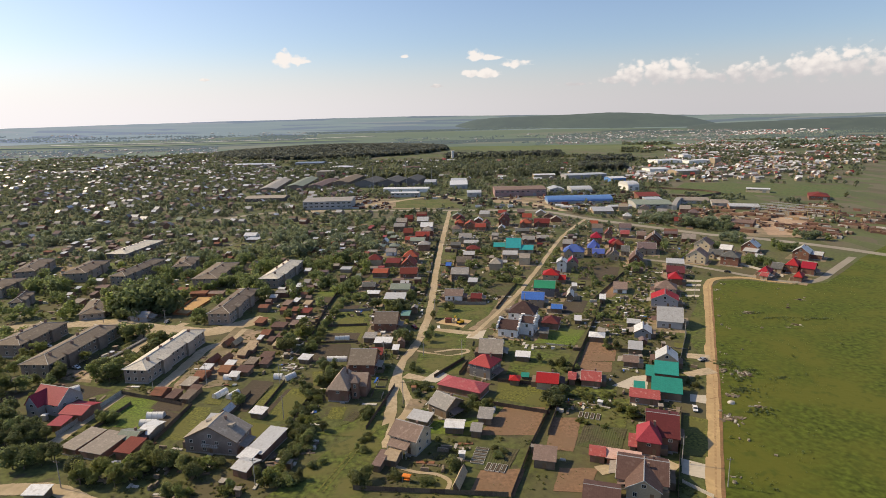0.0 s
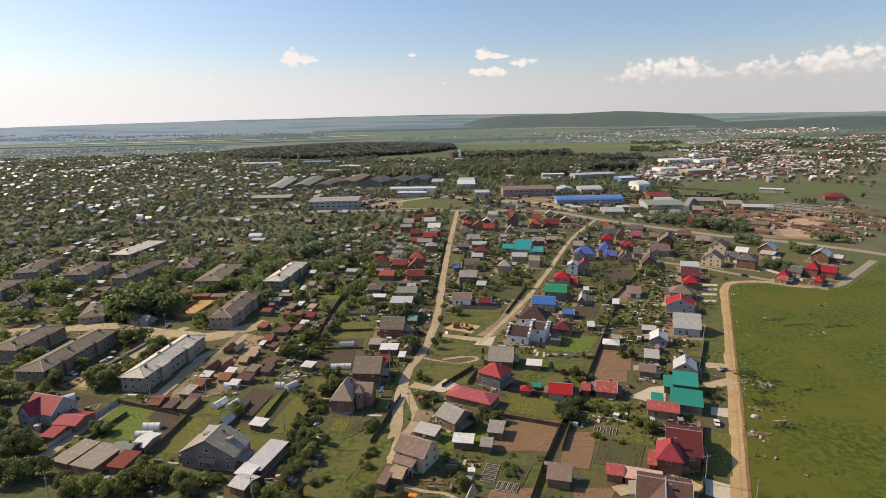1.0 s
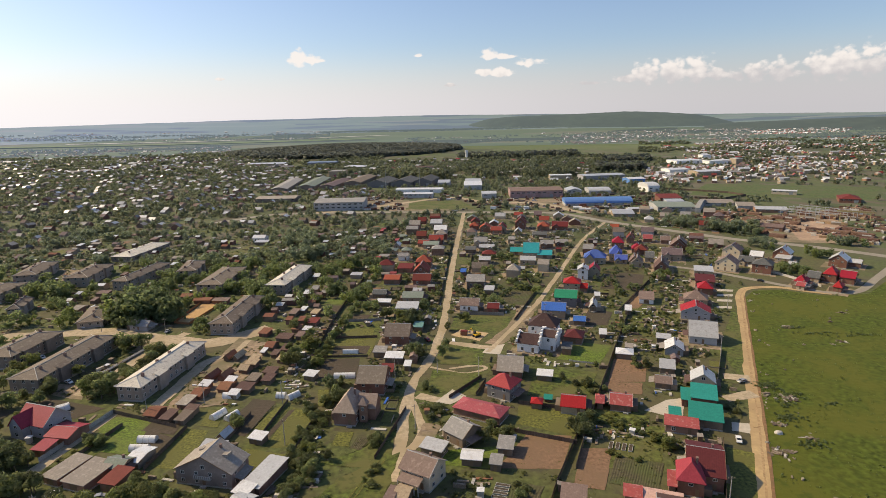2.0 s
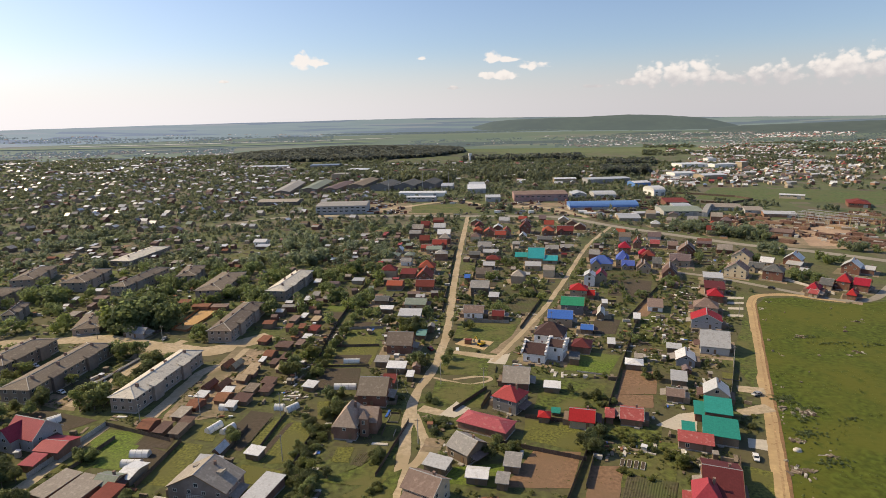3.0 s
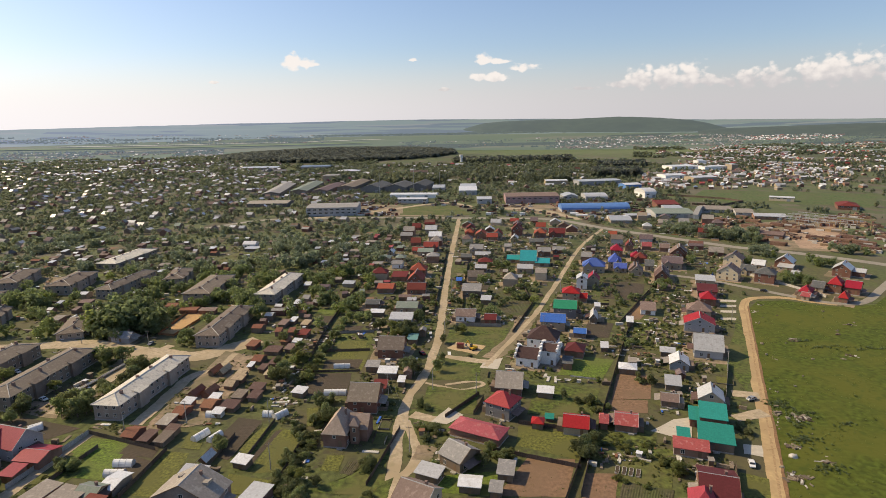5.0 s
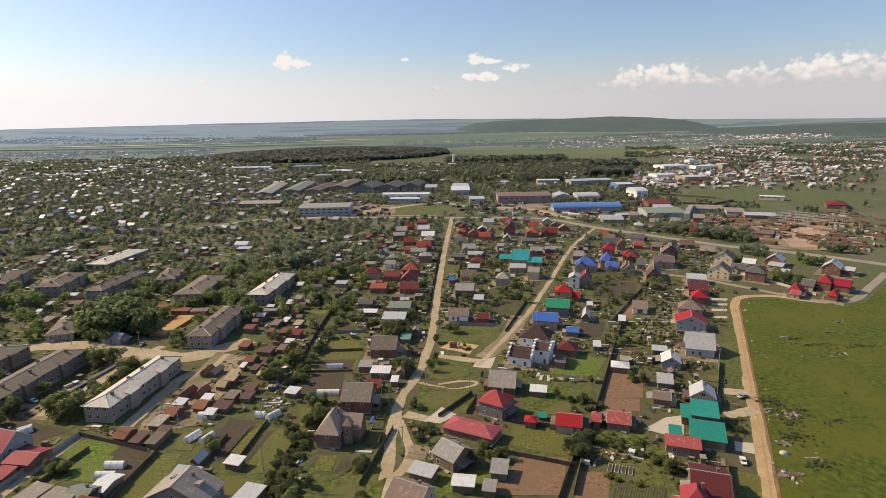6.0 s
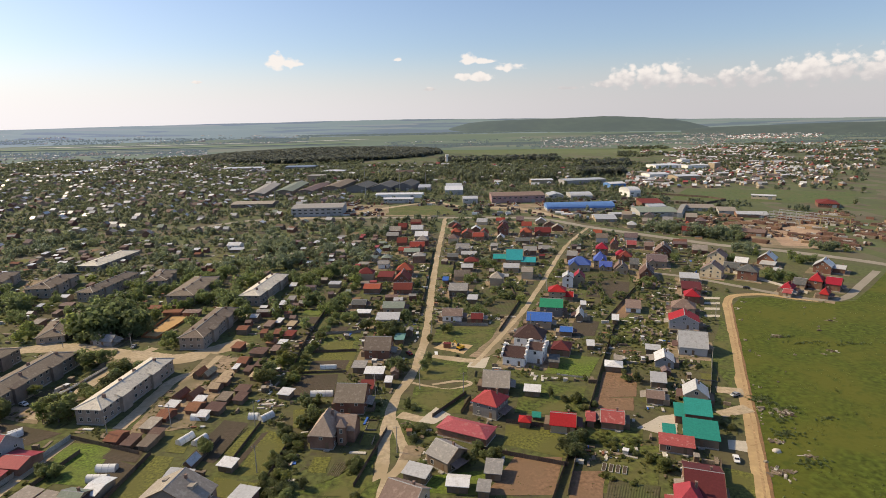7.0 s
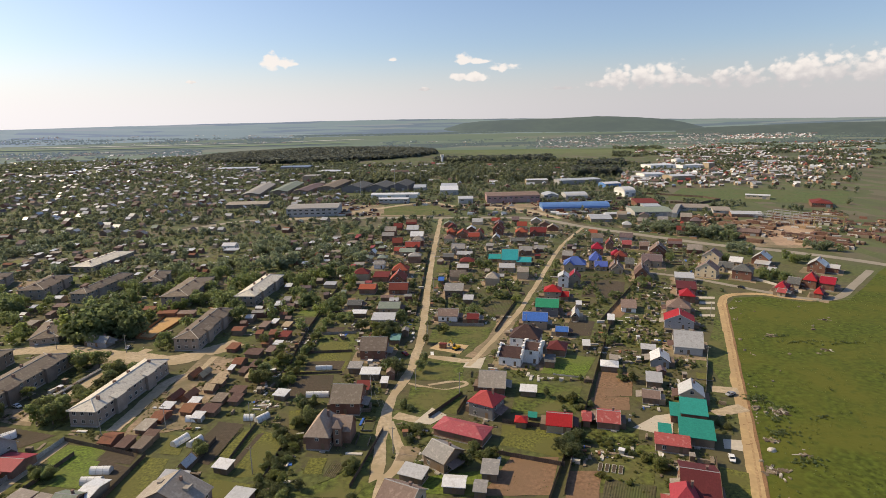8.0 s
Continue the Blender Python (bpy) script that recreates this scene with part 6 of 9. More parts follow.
plot([(100.3, 316.7), (121.9, 309.5), (136.2, 342.9), (115.2, 354.1)], "darksoil")
plot([(103.0, 282.2), (108.5, 277.4), (131.1, 308.7), (123.8, 314.6)], "soil")
plot([(91.3, 241.2), (112.0, 236.5), (130.7, 275.6), (108.6, 281.8)], "grass")
plot([(97.0, 346.6), (136.8, 349.3), (147.8, 373.6), (109.9, 380.4)], "beds")
plot([(32.1, 297.2), (53.7, 290.8), (64.3, 331.2), (40.1, 339.3)], "beds")
plot([(9.2, 255.5), (34.8, 250.8), (42.0, 272.7), (13.0, 278.3)], "verge")
plot([(0.8, 217.0), (20.8, 213.5), (25.2, 233.4), (6.0, 238.4)], "verge")
plot([(-2.6, 192.2), (16.2, 186.9), (20.5, 206.6), (0.7, 210.8)], "verge")
plot([(-35.1, 146.2), (-12.8, 143.0), (-12.3, 165.1), (-26.3, 151.0)], "verge")
plot([(-149.8, 193.1), (-126.2, 180.3), (-118.9, 187.3), (-144.3, 196.9)], "darksoil")
plot([(-131.6, 280.7), (-123.9, 277.7), (-118.1, 310.7), (-128.8, 314.5)], "rinksand")
plot([(9.5, 249.0), (22.5, 240.5), (27.5, 250.0), (15.0, 257.0)], "sand")
plot([(49.5, 291.0), (58.0, 287.5), (43.5, 249.5), (36.0, 254.0)], "yard")
plot([(38.0, 258.5), (44.5, 251.0), (31.0, 233.5), (24.5, 238.0)], "yard")
plot([(24.6, 232.2), (33.6, 236.0), (29.6, 224.3), (22.5, 226.5)], "concrete")
excavator(21.5, 246.2)
container(15.9, 249.0)
plot([(-0.3, 143.8), (16.7, 140.9), (21.4, 152.6), (4.8, 151.5)], "lawn")
plot([(77.3, 122.2), (84.7, 117.5), (81.3, 110.7), (74.0, 115.1)], "concrete")
plot([(-42.7, 113.4), (-16.4, 111.2), (-10.2, 151.9), (-27.6, 138.7)], "verge")
plot([(-1.1, 110.3), (15.5, 107.4), (21.4, 116.5), (4.7, 119.3)], "grass")
plot([(12.8, 110.6), (24.9, 108.6), (30.4, 121.2), (17.2, 121.8)], "soil")
plot([(15.6, 122.5), (25.2, 120.3), (30.6, 131.7), (18.6, 134.4)], "beds")
plot([(36.0, 110.1), (45.1, 108.8), (51.5, 119.3), (40.3, 120.9)], "soil")
plot([(38.4, 131.0), (46.6, 128.7), (54.9, 148.7), (45.5, 149.6)], "soil")
plot([(48.3, 131.7), (61.0, 127.3), (67.4, 140.1), (54.8, 144.9)], "beds")
plot([(78.0, 124.2), (86.8, 121.9), (97.4, 142.7), (89.5, 147.2)], "drylawn")
plot([(123.7, 220.5), (119.1, 195.4), (138.2, 225.3), (161.4, 281.9)], "verge")

# fences
fence([(41.2, 139.1), (50.7, 161.4), (64.7, 192.2), (81.8, 229.3), (102.8, 273.7)], 1.8, 'dark')
fence([(20.2, 163.2), (44.7, 152.1)], 1.6, 'dark')
fence([(30.8, 179.3), (54.5, 171.3)], 1.6, 'dark')
fence([(57.6, 215.0), (68.5, 210.4)], 0.7, 'pale')
fence([(-47.6, 227.4), (-27.4, 226.8)], 1.1, 'dark')
fence([(-47.0, 249.5), (-25.0, 249.2)], 1.3, 'dark')
fence([(-47.2, 272.6), (-24.8, 272.6)], 1.4, 'grey')
fence([(-49.7, 216.2), (-50.3, 245.0), (-49.4, 275.9), (-44.9, 324.0), (-36.8, 395.1), (-30.3, 468.7)], 1.6, 'dark')
fence([(15.8, 278.1), (38.1, 274.7)], 1.8, 'grey')
fence([(101.9, 179.5), (124.6, 220.5)], 1.8, 'grey')
fence([(16.2, 186.9), (20.9, 198.1)], 1.6, 'dark')
fence([(-113.8, 183.2), (-86.7, 171.1)], 1.6, 'dark')
fence([(-113.8, 183.2), (-117.8, 166.4), (-120.9, 153.0)], 1.8, 'concrete')
fence([(-112.7, 147.8), (-106.0, 173.9)], 1.5, 'dark')
fence([(-68.2, 150.6), (-63.8, 178.4)], 1.4, 'dark')
fence([(-86.2, 146.4), (-83.0, 170.8)], 1.6, 'dark')
fence([(-44.7, 143.7), (-40.1, 176.9)], 1.6, 'dark')
fence([(-56.7, 160.8), (-52.8, 187.1)], 1.3, 'dark')
fence([(42.4, 266.4), (60.2, 309.6), (61.8, 356.4)], 1.4, 'dark')
fence([(65.4, 457.8), (54.7, 357.1), (54.3, 332.1)], 1.4, 'concrete')
fence([(6.2, 185.5), (19.6, 201.9)], 1.5, 'dark')
fence([(-9.3, 178.7), (-17.9, 147.9)], 1.5, 'dark')
fence([(97.3, 274.1), (147.1, 348.4)], 1.5, 'dark')
fence([(19.7, 293.5), (26.2, 359.8), (36.6, 440.4)], 1.4, 'dark')
fence([(4.8, 294.8), (12.3, 375.1), (20.2, 463.0)], 1.4, 'dark')
fence([(208.5, 356.0), (219.1, 326.6), (225.0, 305.7)], 1.6, 'pale')
fence([(-19.1, 115.4), (23.3, 108.7)], 1.6, 'dark')
fence([(24.0, 108.2), (34.4, 133.0), (46.4, 157.5)], 1.6, 'dark')
fence([(68.2, 104.3), (78.4, 125.7), (89.5, 149.2)], 2.2, 'dark')
fence([(77.4, 103.5), (72.3, 110.7)], 1.2, 'pale')

# greenhouses, cars, poles, heaps
greenhouse(-92.8, 158.1, length=7, rot=-4)
greenhouse(-92.7, 163.4, length=7, rot=-4)
greenhouse(-133.9, 180.7, length=6, rot=50)
greenhouse(-134.0, 186.3, length=6, rot=50)
greenhouse(-75.0, 178.3, length=7, rot=62)
greenhouse(-69.8, 176.9, length=6, rot=62)
greenhouse(-75.1, 192.6, length=7, rot=-6)
greenhouse(-51.6, 190.7, length=6, rot=50)
greenhouse(-56.2, 191.4, length=4, rot=-6)
greenhouse(-35.2, 231.0, length=8, rot=-2, width=1.5)
greenhouse(-34.6, 206.6, length=10, rot=-3, width=2.6)
car(94.9, 150.3, rot=-20, paint='white')
car(-106.2, 135.5, rot=-50, paint='white')
car(-97.6, 135.0, rot=-80, paint='grey')
car(-92.9, 133.7, rot=-70, paint='grey')
car(117.2, 190.1, rot=-70, paint='grey')
car(-1.4, 242.8, rot=30, paint='darkred')
car(-145.2, 210.2, rot=60, paint='white')
car(-172.6, 237.2, rot=60, paint='white')
car(-175.8, 277.0, rot=0, paint='white')
car(197.9, 320.3, rot=40, paint='black')
car(-129.6, 266.0, rot=0, paint='grey')
car(-94.9, 281.1, rot=20, paint='white')
car(-135.6, 260.0, rot=5, paint='sand')
utility_pole(-5.8, 164.7)
utility_pole(2.4, 207.8)
utility_pole(9.4, 261.3)
utility_pole(16.6, 335.5)
utility_pole(27.9, 462.1)
utility_pole(18.6, 201.9)
utility_pole(-100.6, 180.6)
utility_pole(-54.5, 186.1)
utility_pole(121.4, 215.1)
utility_pole(152.0, 269.7)
utility_pole(57.3, 265.2)
utility_pole(80.7, 329.7)
utility_pole(-128.1, 260.8)
utility_pole(-163.3, 269.2)
utility_pole(-83.2, 187.8)
utility_pole(-102.7, 123.5)
utility_pole(-47.0, 119.4)
utility_pole(-47.1, 157.8)
utility_pole(76.4, 119.9)
utility_pole(83.7, 107.9)
utility_pole(-14.4, 204.1)
utility_pole(126.1, 438.5)
rubble_heap(102.2, 129.9)
rubble_heap(86.5, 109.5)
rubble_heap(104.5, 145.8)
rubble_heap(103.2, 148.8)
rubble_heap(125.2, 178.9)
rubble_heap(146.0, 229.6)
rubble_heap(169.1, 245.6)
rubble_heap(151.5, 242.1)
rubble_heap(122.1, 176.4)
rubble_heap(128.3, 177.1)
rubble_heap(113.9, 159.4)
rubble_heap(195.0, 254.5)
rubble_heap(210.9, 265.0)
rubble_heap(207.5, 282.6)
rubble_heap(162.3, 223.6)
rubble_heap(174.8, 222.7)
garden_swing(-4.2, 118.2)
for i in range(5):
    raised_bed(16.6 + i * 0.6, 125.4 + i * 1.75, 72)
for i in range(4):
    raised_bed(19.6 + i * 1.5, 122.9 - i * 0.5, -24)
for i in range(4):
    raised_bed(55.0 + i * 1.8, 150.5 - i * 0.7, -24)

# groves and single trees
grove(-162.1, 286.3, 5, 6.0, "dark", 10.0, 14.0)
grove(-149.8, 281.3, 6, 6.0, "dark", 13.0, 17.0)
grove(-138.2, 282.4, 5, 5.0, "dark", 11.0, 15.0)
grove(-153.7, 298.6, 6, 9.0, "dark", 11.0, 16.0)
grove(-236.7, 340.7, 5, 7.0, "broad", 7.0, 11.0)
grove(-220.9, 328.4, 4, 6.0, "dark", 7.0, 11.0)
grove(-228.8, 314.0, 4, 7.0, "broad", 6.0, 9.0)
grove(-179.5, 268.2, 5, 7.0, "fresh", 6.0, 9.0)
grove(-193.2, 273.0, 4, 8.0, "fresh", 6.0, 9.0)
grove(-187.4, 248.5, 3, 5.0, "broad", 5.0, 8.0)
grove(-137.1, 244.9, 4, 5.0, "broad", 6.0, 8.0)
grove(-141.3, 212.4, 4, 5.0, "broad", 5.0, 8.0)
grove(-125.9, 200.0, 5, 6.0, "broad", 6.0, 9.0)
grove(-148.5, 215.3, 3, 4.0, "broad", 5.0, 7.0)
grove(-150.6, 197.3, 5, 7.0, "broad", 5.0, 8.0)
grove(-158.8, 206.5, 4, 6.0, "dark", 5.0, 8.0)
grove(-105.8, 200.9, 2, 2.0, "broad", 5.0, 6.0)
grove(-102.4, 207.5, 2, 2.0, "broad", 4.0, 5.0)
grove(-120.3, 237.6, 6, 9.0, "broad", 4.0, 6.0)
grove(-119.2, 215.8, 6, 7.0, "broad", 4.0, 6.0)
grove(-92.9, 293.7, 5, 6.0, "dark", 7.0, 10.0)
grove(-125.0, 374.2, 6, 8.0, "fresh", 6.0, 9.0)
grove(-121.6, 336.2, 5, 8.0, "broad", 6.0, 9.0)
grove(-107.9, 335.0, 5, 8.0, "broad", 6.0, 9.0)
grove(-93.3, 317.6, 4, 5.0, "dark", 6.0, 9.0)
grove(-129.2, 320.6, 4, 6.0, "fresh", 5.0, 8.0)
grove(-138.3, 375.4, 5, 8.0, "broad", 6.0, 9.0)
grove(-163.1, 364.3, 5, 8.0, "dark", 7.0, 10.0)
grove(-157.0, 407.2, 6, 10.0, "fresh", 6.0, 9.0)
grove(-166.5, 340.2, 4, 8.0, "broad", 6.0, 9.0)
grove(-116.1, 263.5, 4, 4.0, "broad", 4.0, 6.0)
grove(-114.9, 270.8, 3, 4.0, "broad", 4.0, 6.0)
grove(-91.2, 417.1, 7, 12.0, "broad", 8.0, 12.0)
grove(-108.0, 477.6, 10, 14.0, "broad", 7.0, 11.0)
grove(-116.4, 419.7, 8, 14.0, "fresh", 5.0, 8.0)
grove(-74.3, 369.3, 4, 8.0, "broad", 6.0, 9.0)
grove(-57.2, 319.7, 5, 8.0, "dark", 5.0, 8.0)
grove(-59.4, 367.9, 4, 12.0, "broad", 4.0, 6.5)
grove(-57.9, 413.7, 5, 14.0, "broad", 4.0, 6.5)
grove(-51.3, 471.1, 5, 14.0, "broad", 4.0, 6.5)
grove(-61.7, 300.2, 3, 9.0, "broad", 4.0, 6.5)
grove(-62.9, 266.7, 3, 7.0, "broad", 3.5, 5.5)
grove(-57.9, 239.3, 3, 7.0, "broad", 3.5, 6.0)
grove(-57.6, 222.8, 4, 5.0, "broad", 4.0, 7.0)
grove(-43.3, 179.0, 3, 3.0, "dark", 3.0, 4.5)
grove(-43.0, 162.1, 5, 2.0, "broad", 2.5, 4.0)
grove(-42.4, 151.9, 5, 3.0, "broad", 2.5, 4.2)
grove(-42.8, 145.3, 5, 3.0, "broad", 2.5, 4.0)
grove(-41.3, 173.5, 4, 2.0, "dark", 3.0, 4.0)
grove(-109.3, 160.8, 5, 4.0, "broad", 3.0, 4.5)
grove(-70.4, 156.3, 2, 3.0, "broad", 3.0, 4.0)
grove(-65.3, 171.5, 3, 4.0, "broad", 3.0, 5.0)
grove(-36.9, 186.2, 3, 4.0, "broad", 4.0, 6.0)
grove(-36.6, 196.5, 3, 4.0, "dark", 4.0, 6.0)
grove(-20.3, 156.4, 2, 3.0, "broad", 3.0, 5.0)
grove(-6.1, 223.9, 4, 3.0, "dark", 5.0, 7.0)
grove(-8.1, 266.4, 5, 5.0, "dark", 5.0, 8.0)
grove(-5.5, 286.6, 5, 4.0, "dark", 5.0, 7.0)
grove(3.2, 226.1, 3, 3.0, "fresh", 4.0, 6.0)
grove(4.7, 234.8, 4, 3.0, "broad", 4.0, 6.0)
grove(6.5, 254.3, 4, 3.0, "broad", 4.0, 6.0)
grove(9.2, 277.0, 3, 3.0, "broad", 4.0, 5.0)
grove(-12.0, 263.0, 4, 5.0, "dark", 5.0, 8.0)
grove(-21.1, 279.4, 3, 5.0, "broad", 4.0, 7.0)
grove(-33.4, 288.9, 3, 7.0, "broad", 4.0, 7.0)
grove(-39.4, 318.2, 5, 6.0, "broad", 4.0, 7.0)
grove(-0.6, 193.3, 2, 2.0, "dark", 3.0, 4.0)
grove(-3.6, 176.6, 5, 3.0, "broad", 2.0, 3.5)
grove(1.1, 176.3, 5, 4.0, "broad", 2.0, 3.5)
grove(-0.8, 171.1, 3, 3.0, "dark", 2.0, 3.5)
grove(47.9, 157.9, 4, 3.0, "dark", 4.0, 6.0)
grove(50.7, 164.7, 3, 3.0, "broad", 3.0, 5.0)
grove(71.7, 147.0, 2, 2.0, "fresh", 3.0, 4.2)
grove(56.1, 146.5, 3, 4.0, "fresh", 1.2, 2.2)
grove(66.2, 160.5, 4, 5.0, "fresh", 1.4, 2.6)
grove(102.3, 168.4, 2, 2.0, "broad", 2.0, 3.0)
grove(111.4, 179.7, 4, 3.0, "dark", 2.0, 3.0)
grove(83.7, 207.3, 3, 4.0, "broad", 3.0, 5.0)
grove(91.1, 248.0, 4, 6.0, "broad", 3.0, 4.0)
grove(59.0, 190.4, 4, 6.0, "broad", 2.0, 4.0)
grove(53.0, 190.8, 4, 8.0, "broad", 2.0, 4.0)
grove(20.3, 157.0, 4, 6.0, "broad", 3.0, 5.0)
grove(15.5, 160.3, 3, 5.0, "dark", 3.0, 5.0)
grove(46.7, 231.8, 2, 3.0, "broad", 3.0, 4.0)
grove(78.7, 368.7, 5, 4.0, "broad", 4.0, 6.0)
grove(68.5, 384.6, 4, 4.0, "broad", 4.0, 6.0)
grove(61.7, 309.5, 4, 5.0, "broad", 4.0, 6.0)
grove(34.5, 292.3, 4, 5.0, "broad", 4.0, 6.0)
grove(55.5, 402.0, 4, 6.0, "broad", 4.0, 6.0)
grove(38.7, 358.6, 4, 6.0, "broad", 4.0, 6.0)
grove(18.0, 268.3, 2, 3.0, "broad", 4.0, 5.0)
grove(133.8, 450.0, 6, 6.0, "broad", 4.0, 7.0)
grove(109.1, 422.9, 4, 5.0, "broad", 4.0, 6.0)
grove(150.3, 482.1, 5, 8.0, "broad", 4.0, 7.0)
grove(142.2, 336.1, 5, 8.0, "broad", 4.0, 6.0)
grove(190.6, 396.4, 6, 10.0, "broad", 4.0, 6.0)
grove(220.6, 384.9, 6, 8.0, "broad", 5.0, 7.0)
grove(249.7, 407.7, 8, 9.0, "broad", 6.0, 9.0)
grove(228.0, 340.7, 6, 9.0, "broad", 4.0, 7.0)
grove(272.2, 379.6, 6, 10.0, "broad", 5.0, 7.0)
grove(221.0, 506.7, 7, 11.0, "broad", 7.0, 11.0)
grove(232.0, 497.3, 7, 11.0, "broad", 7.0, 11.0)
grove(242.7, 483.2, 8, 11.0, "dark", 7.0, 12.0)
grove(252.7, 469.8, 8, 11.0, "broad", 7.0, 12.0)
grove(262.3, 457.0, 7, 11.0, "fresh", 6.0, 10.0)
grove(285.9, 477.9, 6, 9.0, "broad", 7.0, 10.0)
grove(280.7, 404.3, 8, 14.0, "broad", 6.0, 9.0)
grove(307.6, 401.4, 8, 14.0, "broad", 6.0, 9.0)
grove(230.8, 334.0, 6, 10.0, "broad", 4.0, 6.0)
grove(-48.5, 218.2, 3, 2.4, "broad", 2.8, 4.8)
grove(-47.8, 225.0, 3, 2.4, "broad", 2.8, 4.8)
grove(-47.0, 232.1, 3, 2.4, "broad", 2.8, 4.8)
grove(-46.2, 239.7, 3, 2.4, "broad", 2.8, 4.8)
grove(-45.3, 247.7, 3, 2.4, "broad", 2.8, 4.8)
grove(-44.4, 256.3, 3, 2.4, "broad", 2.8, 4.8)
grove(-43.4, 265.4, 3, 2.4, "broad", 2.8, 4.8)
grove(-42.4, 275.1, 3, 2.4, "broad", 2.8, 4.8)
grove(-41.3, 285.5, 3, 2.4, "broad", 2.8, 4.8)
grove(-40.1, 296.6, 3, 2.4, "broad", 2.8, 4.8)
grove(-38.8, 308.6, 3, 2.4, "broad", 2.8, 4.8)
grove(-37.4, 321.5, 3, 2.4, "broad", 2.8, 4.8)
grove(-35.9, 335.5, 3, 2.4, "broad", 2.8, 4.8)
grove(-34.3, 350.7, 3, 2.4, "broad", 2.8, 4.8)
grove(-32.5, 367.2, 3, 2.4, "broad", 2.8, 4.8)
grove(-30.6, 385.3, 3, 2.4, "broad", 2.8, 4.8)
grove(-159.3, 186.9, 6, 7.0, "broad", 5.0, 8.0)
grove(-144.7, 166.0, 6, 7.0, "dark", 5.0, 8.0)
grove(-128.3, 153.2, 5, 6.0, "broad", 4.0, 7.0)
grove(-171.3, 208.8, 5, 8.0, "broad", 5.0, 8.0)
grove(-152.3, 204.1, 4, 6.0, "broad", 5.0, 8.0)
grove(-137.7, 152.3, 6, 7.0, "dark", 5.0, 8.0)
grove(-111.6, 133.9, 5, 5.0, "broad", 4.0, 7.0)
grove(-89.7, 126.3, 5, 5.0, "fresh", 4.0, 7.0)
grove(-75.2, 130.7, 5, 5.0, "broad", 4.0, 6.0)
grove(-36.5, 144.6, 4, 3.0, "broad", 2.0, 3.4)
grove(-37.8, 136.4, 4, 3.0, "broad", 2.0, 3.4)
grove(-41.8, 143.4, 3, 3.0, "dark", 2.0, 3.4)
grove(-119.7, 137.6, 7, 5.0, "broad", 5.0, 8.0)
grove(-96.4, 126.9, 7, 5.0, "fresh", 5.0, 8.0)
grove(-83.1, 129.6, 5, 4.0, "fresh", 4.0, 6.5)
grove(-83.6, 138.7, 2, 2.0, "broad", 4.0, 5.0)
grove(-66.5, 127.0, 5, 4.0, "broad", 4.0, 6.0)
grove(-86.1, 127.4, 4, 4.0, "fresh", 4.0, 6.0)
grove(-130.6, 148.2, 5, 6.0, "dark", 5.0, 8.0)
grove(-113.7, 145.0, 3, 3.0, "broad", 3.0, 5.0)
grove(-64.7, 115.3, 3, 4.0, "fresh", 3.0, 4.5)
grove(-71.2, 116.4, 3, 4.0, "broad", 3.0, 4.5)
grove(-51.1, 137.6, 3, 3.0, "broad", 3.0, 5.0)
grove(-37.5, 139.6, 4, 4.0, "broad", 3.0, 4.5)
grove(-35.3, 148.0, 4, 4.0, "dark", 3.0, 4.5)
grove(-42.1, 132.1, 3, 4.0, "broad", 3.0, 4.5)
grove(-44.0, 122.3, 4, 4.0, "fresh", 3.0, 5.0)
grove(-37.8, 119.1, 4, 5.0, "broad", 2.5, 4.0)
grove(-31.0, 126.7, 2, 3.0, "broad", 2.0, 3.0)
grove(-15.9, 137.6, 6, 4.0, "broad", 2.0, 3.5)
grove(-14.4, 142.5, 4, 3.0, "broad", 2.0, 3.5)
grove(-17.0, 118.6, 4, 4.0, "broad", 3.0, 5.0)
grove(72.1, 152.9, 3, 3.0, "fresh", 2.5, 3.8)
grove(47.8, 159.5, 5, 3.0, "dark", 4.0, 6.0)
grove(60.0, 113.1, 3, 4.0, "broad", 2.0, 4.0)
grove(0.4, 153.9, 3, 3.0, "broad", 3.0, 4.0)
grove(-9.2, 121.9, 4, 4.0, "broad", 2.0, 3.5)
grove(3.8, 118.1, 3, 4.0, "broad", 2.0, 3.0)
grove(11.5, 122.9, 3, 4.0, "broad", 3.0, 5.0)
grove(20.8, 131.0, 4, 5.0, "broad", 2.0, 3.0)
grove(60.0, 146.3, 5, 6.0, "fresh", 1.0, 2.0)
grove(60.4, 160.4, 5, 6.0, "fresh", 1.4, 2.4)
plot([(-5.2, 160.3), (1.0, 158.7), (3.3, 166.1), (-3.2, 168.5)], "yard")
plot([(318.7, 692.9), (495.6, 617.8), (575.0, 715.0), (392.0, 800.0)], "pasture")
plot([(141.3, 393.1), (149.8, 384.2), (178.3, 415.4), (176.0, 430.9)], "grass")
plot([(-237.5, 360.9), (-217.8, 354.2), (-244.8, 400.2), (-262.5, 405.0)], "yard")
plot([(-146.3, 200.0), (-131.4, 194.8), (-134.2, 204.5), (-148.4, 210.0)], "yard")
plot([(-157.5, 438.4), (-135.5, 428.8), (-125.3, 454.2), (-147.3, 469.0)], "grass")
plot([(-123.1, 374.0), (-107.2, 369.7), (-110.4, 396.2), (-127.3, 401.0)], "yard")
plot([(-249.8, 330.9), (-234.4, 329.6), (-248.3, 353.3), (-262.9, 354.6)], "yard")
plot([(-141.0, 245.2), (-122.8, 239.0), (-119.7, 253.4), (-137.2, 258.0)], "yard")
house(-129.2, 313.0, 9.3, 4.0, -4, 2.1, "mono", 0.4, "rust", "brick", win=0)
house(-118.3, 311.1, 8.6, 4.0, -4, 2.1, "mono", 0.4, "brown", "brick", win=0)
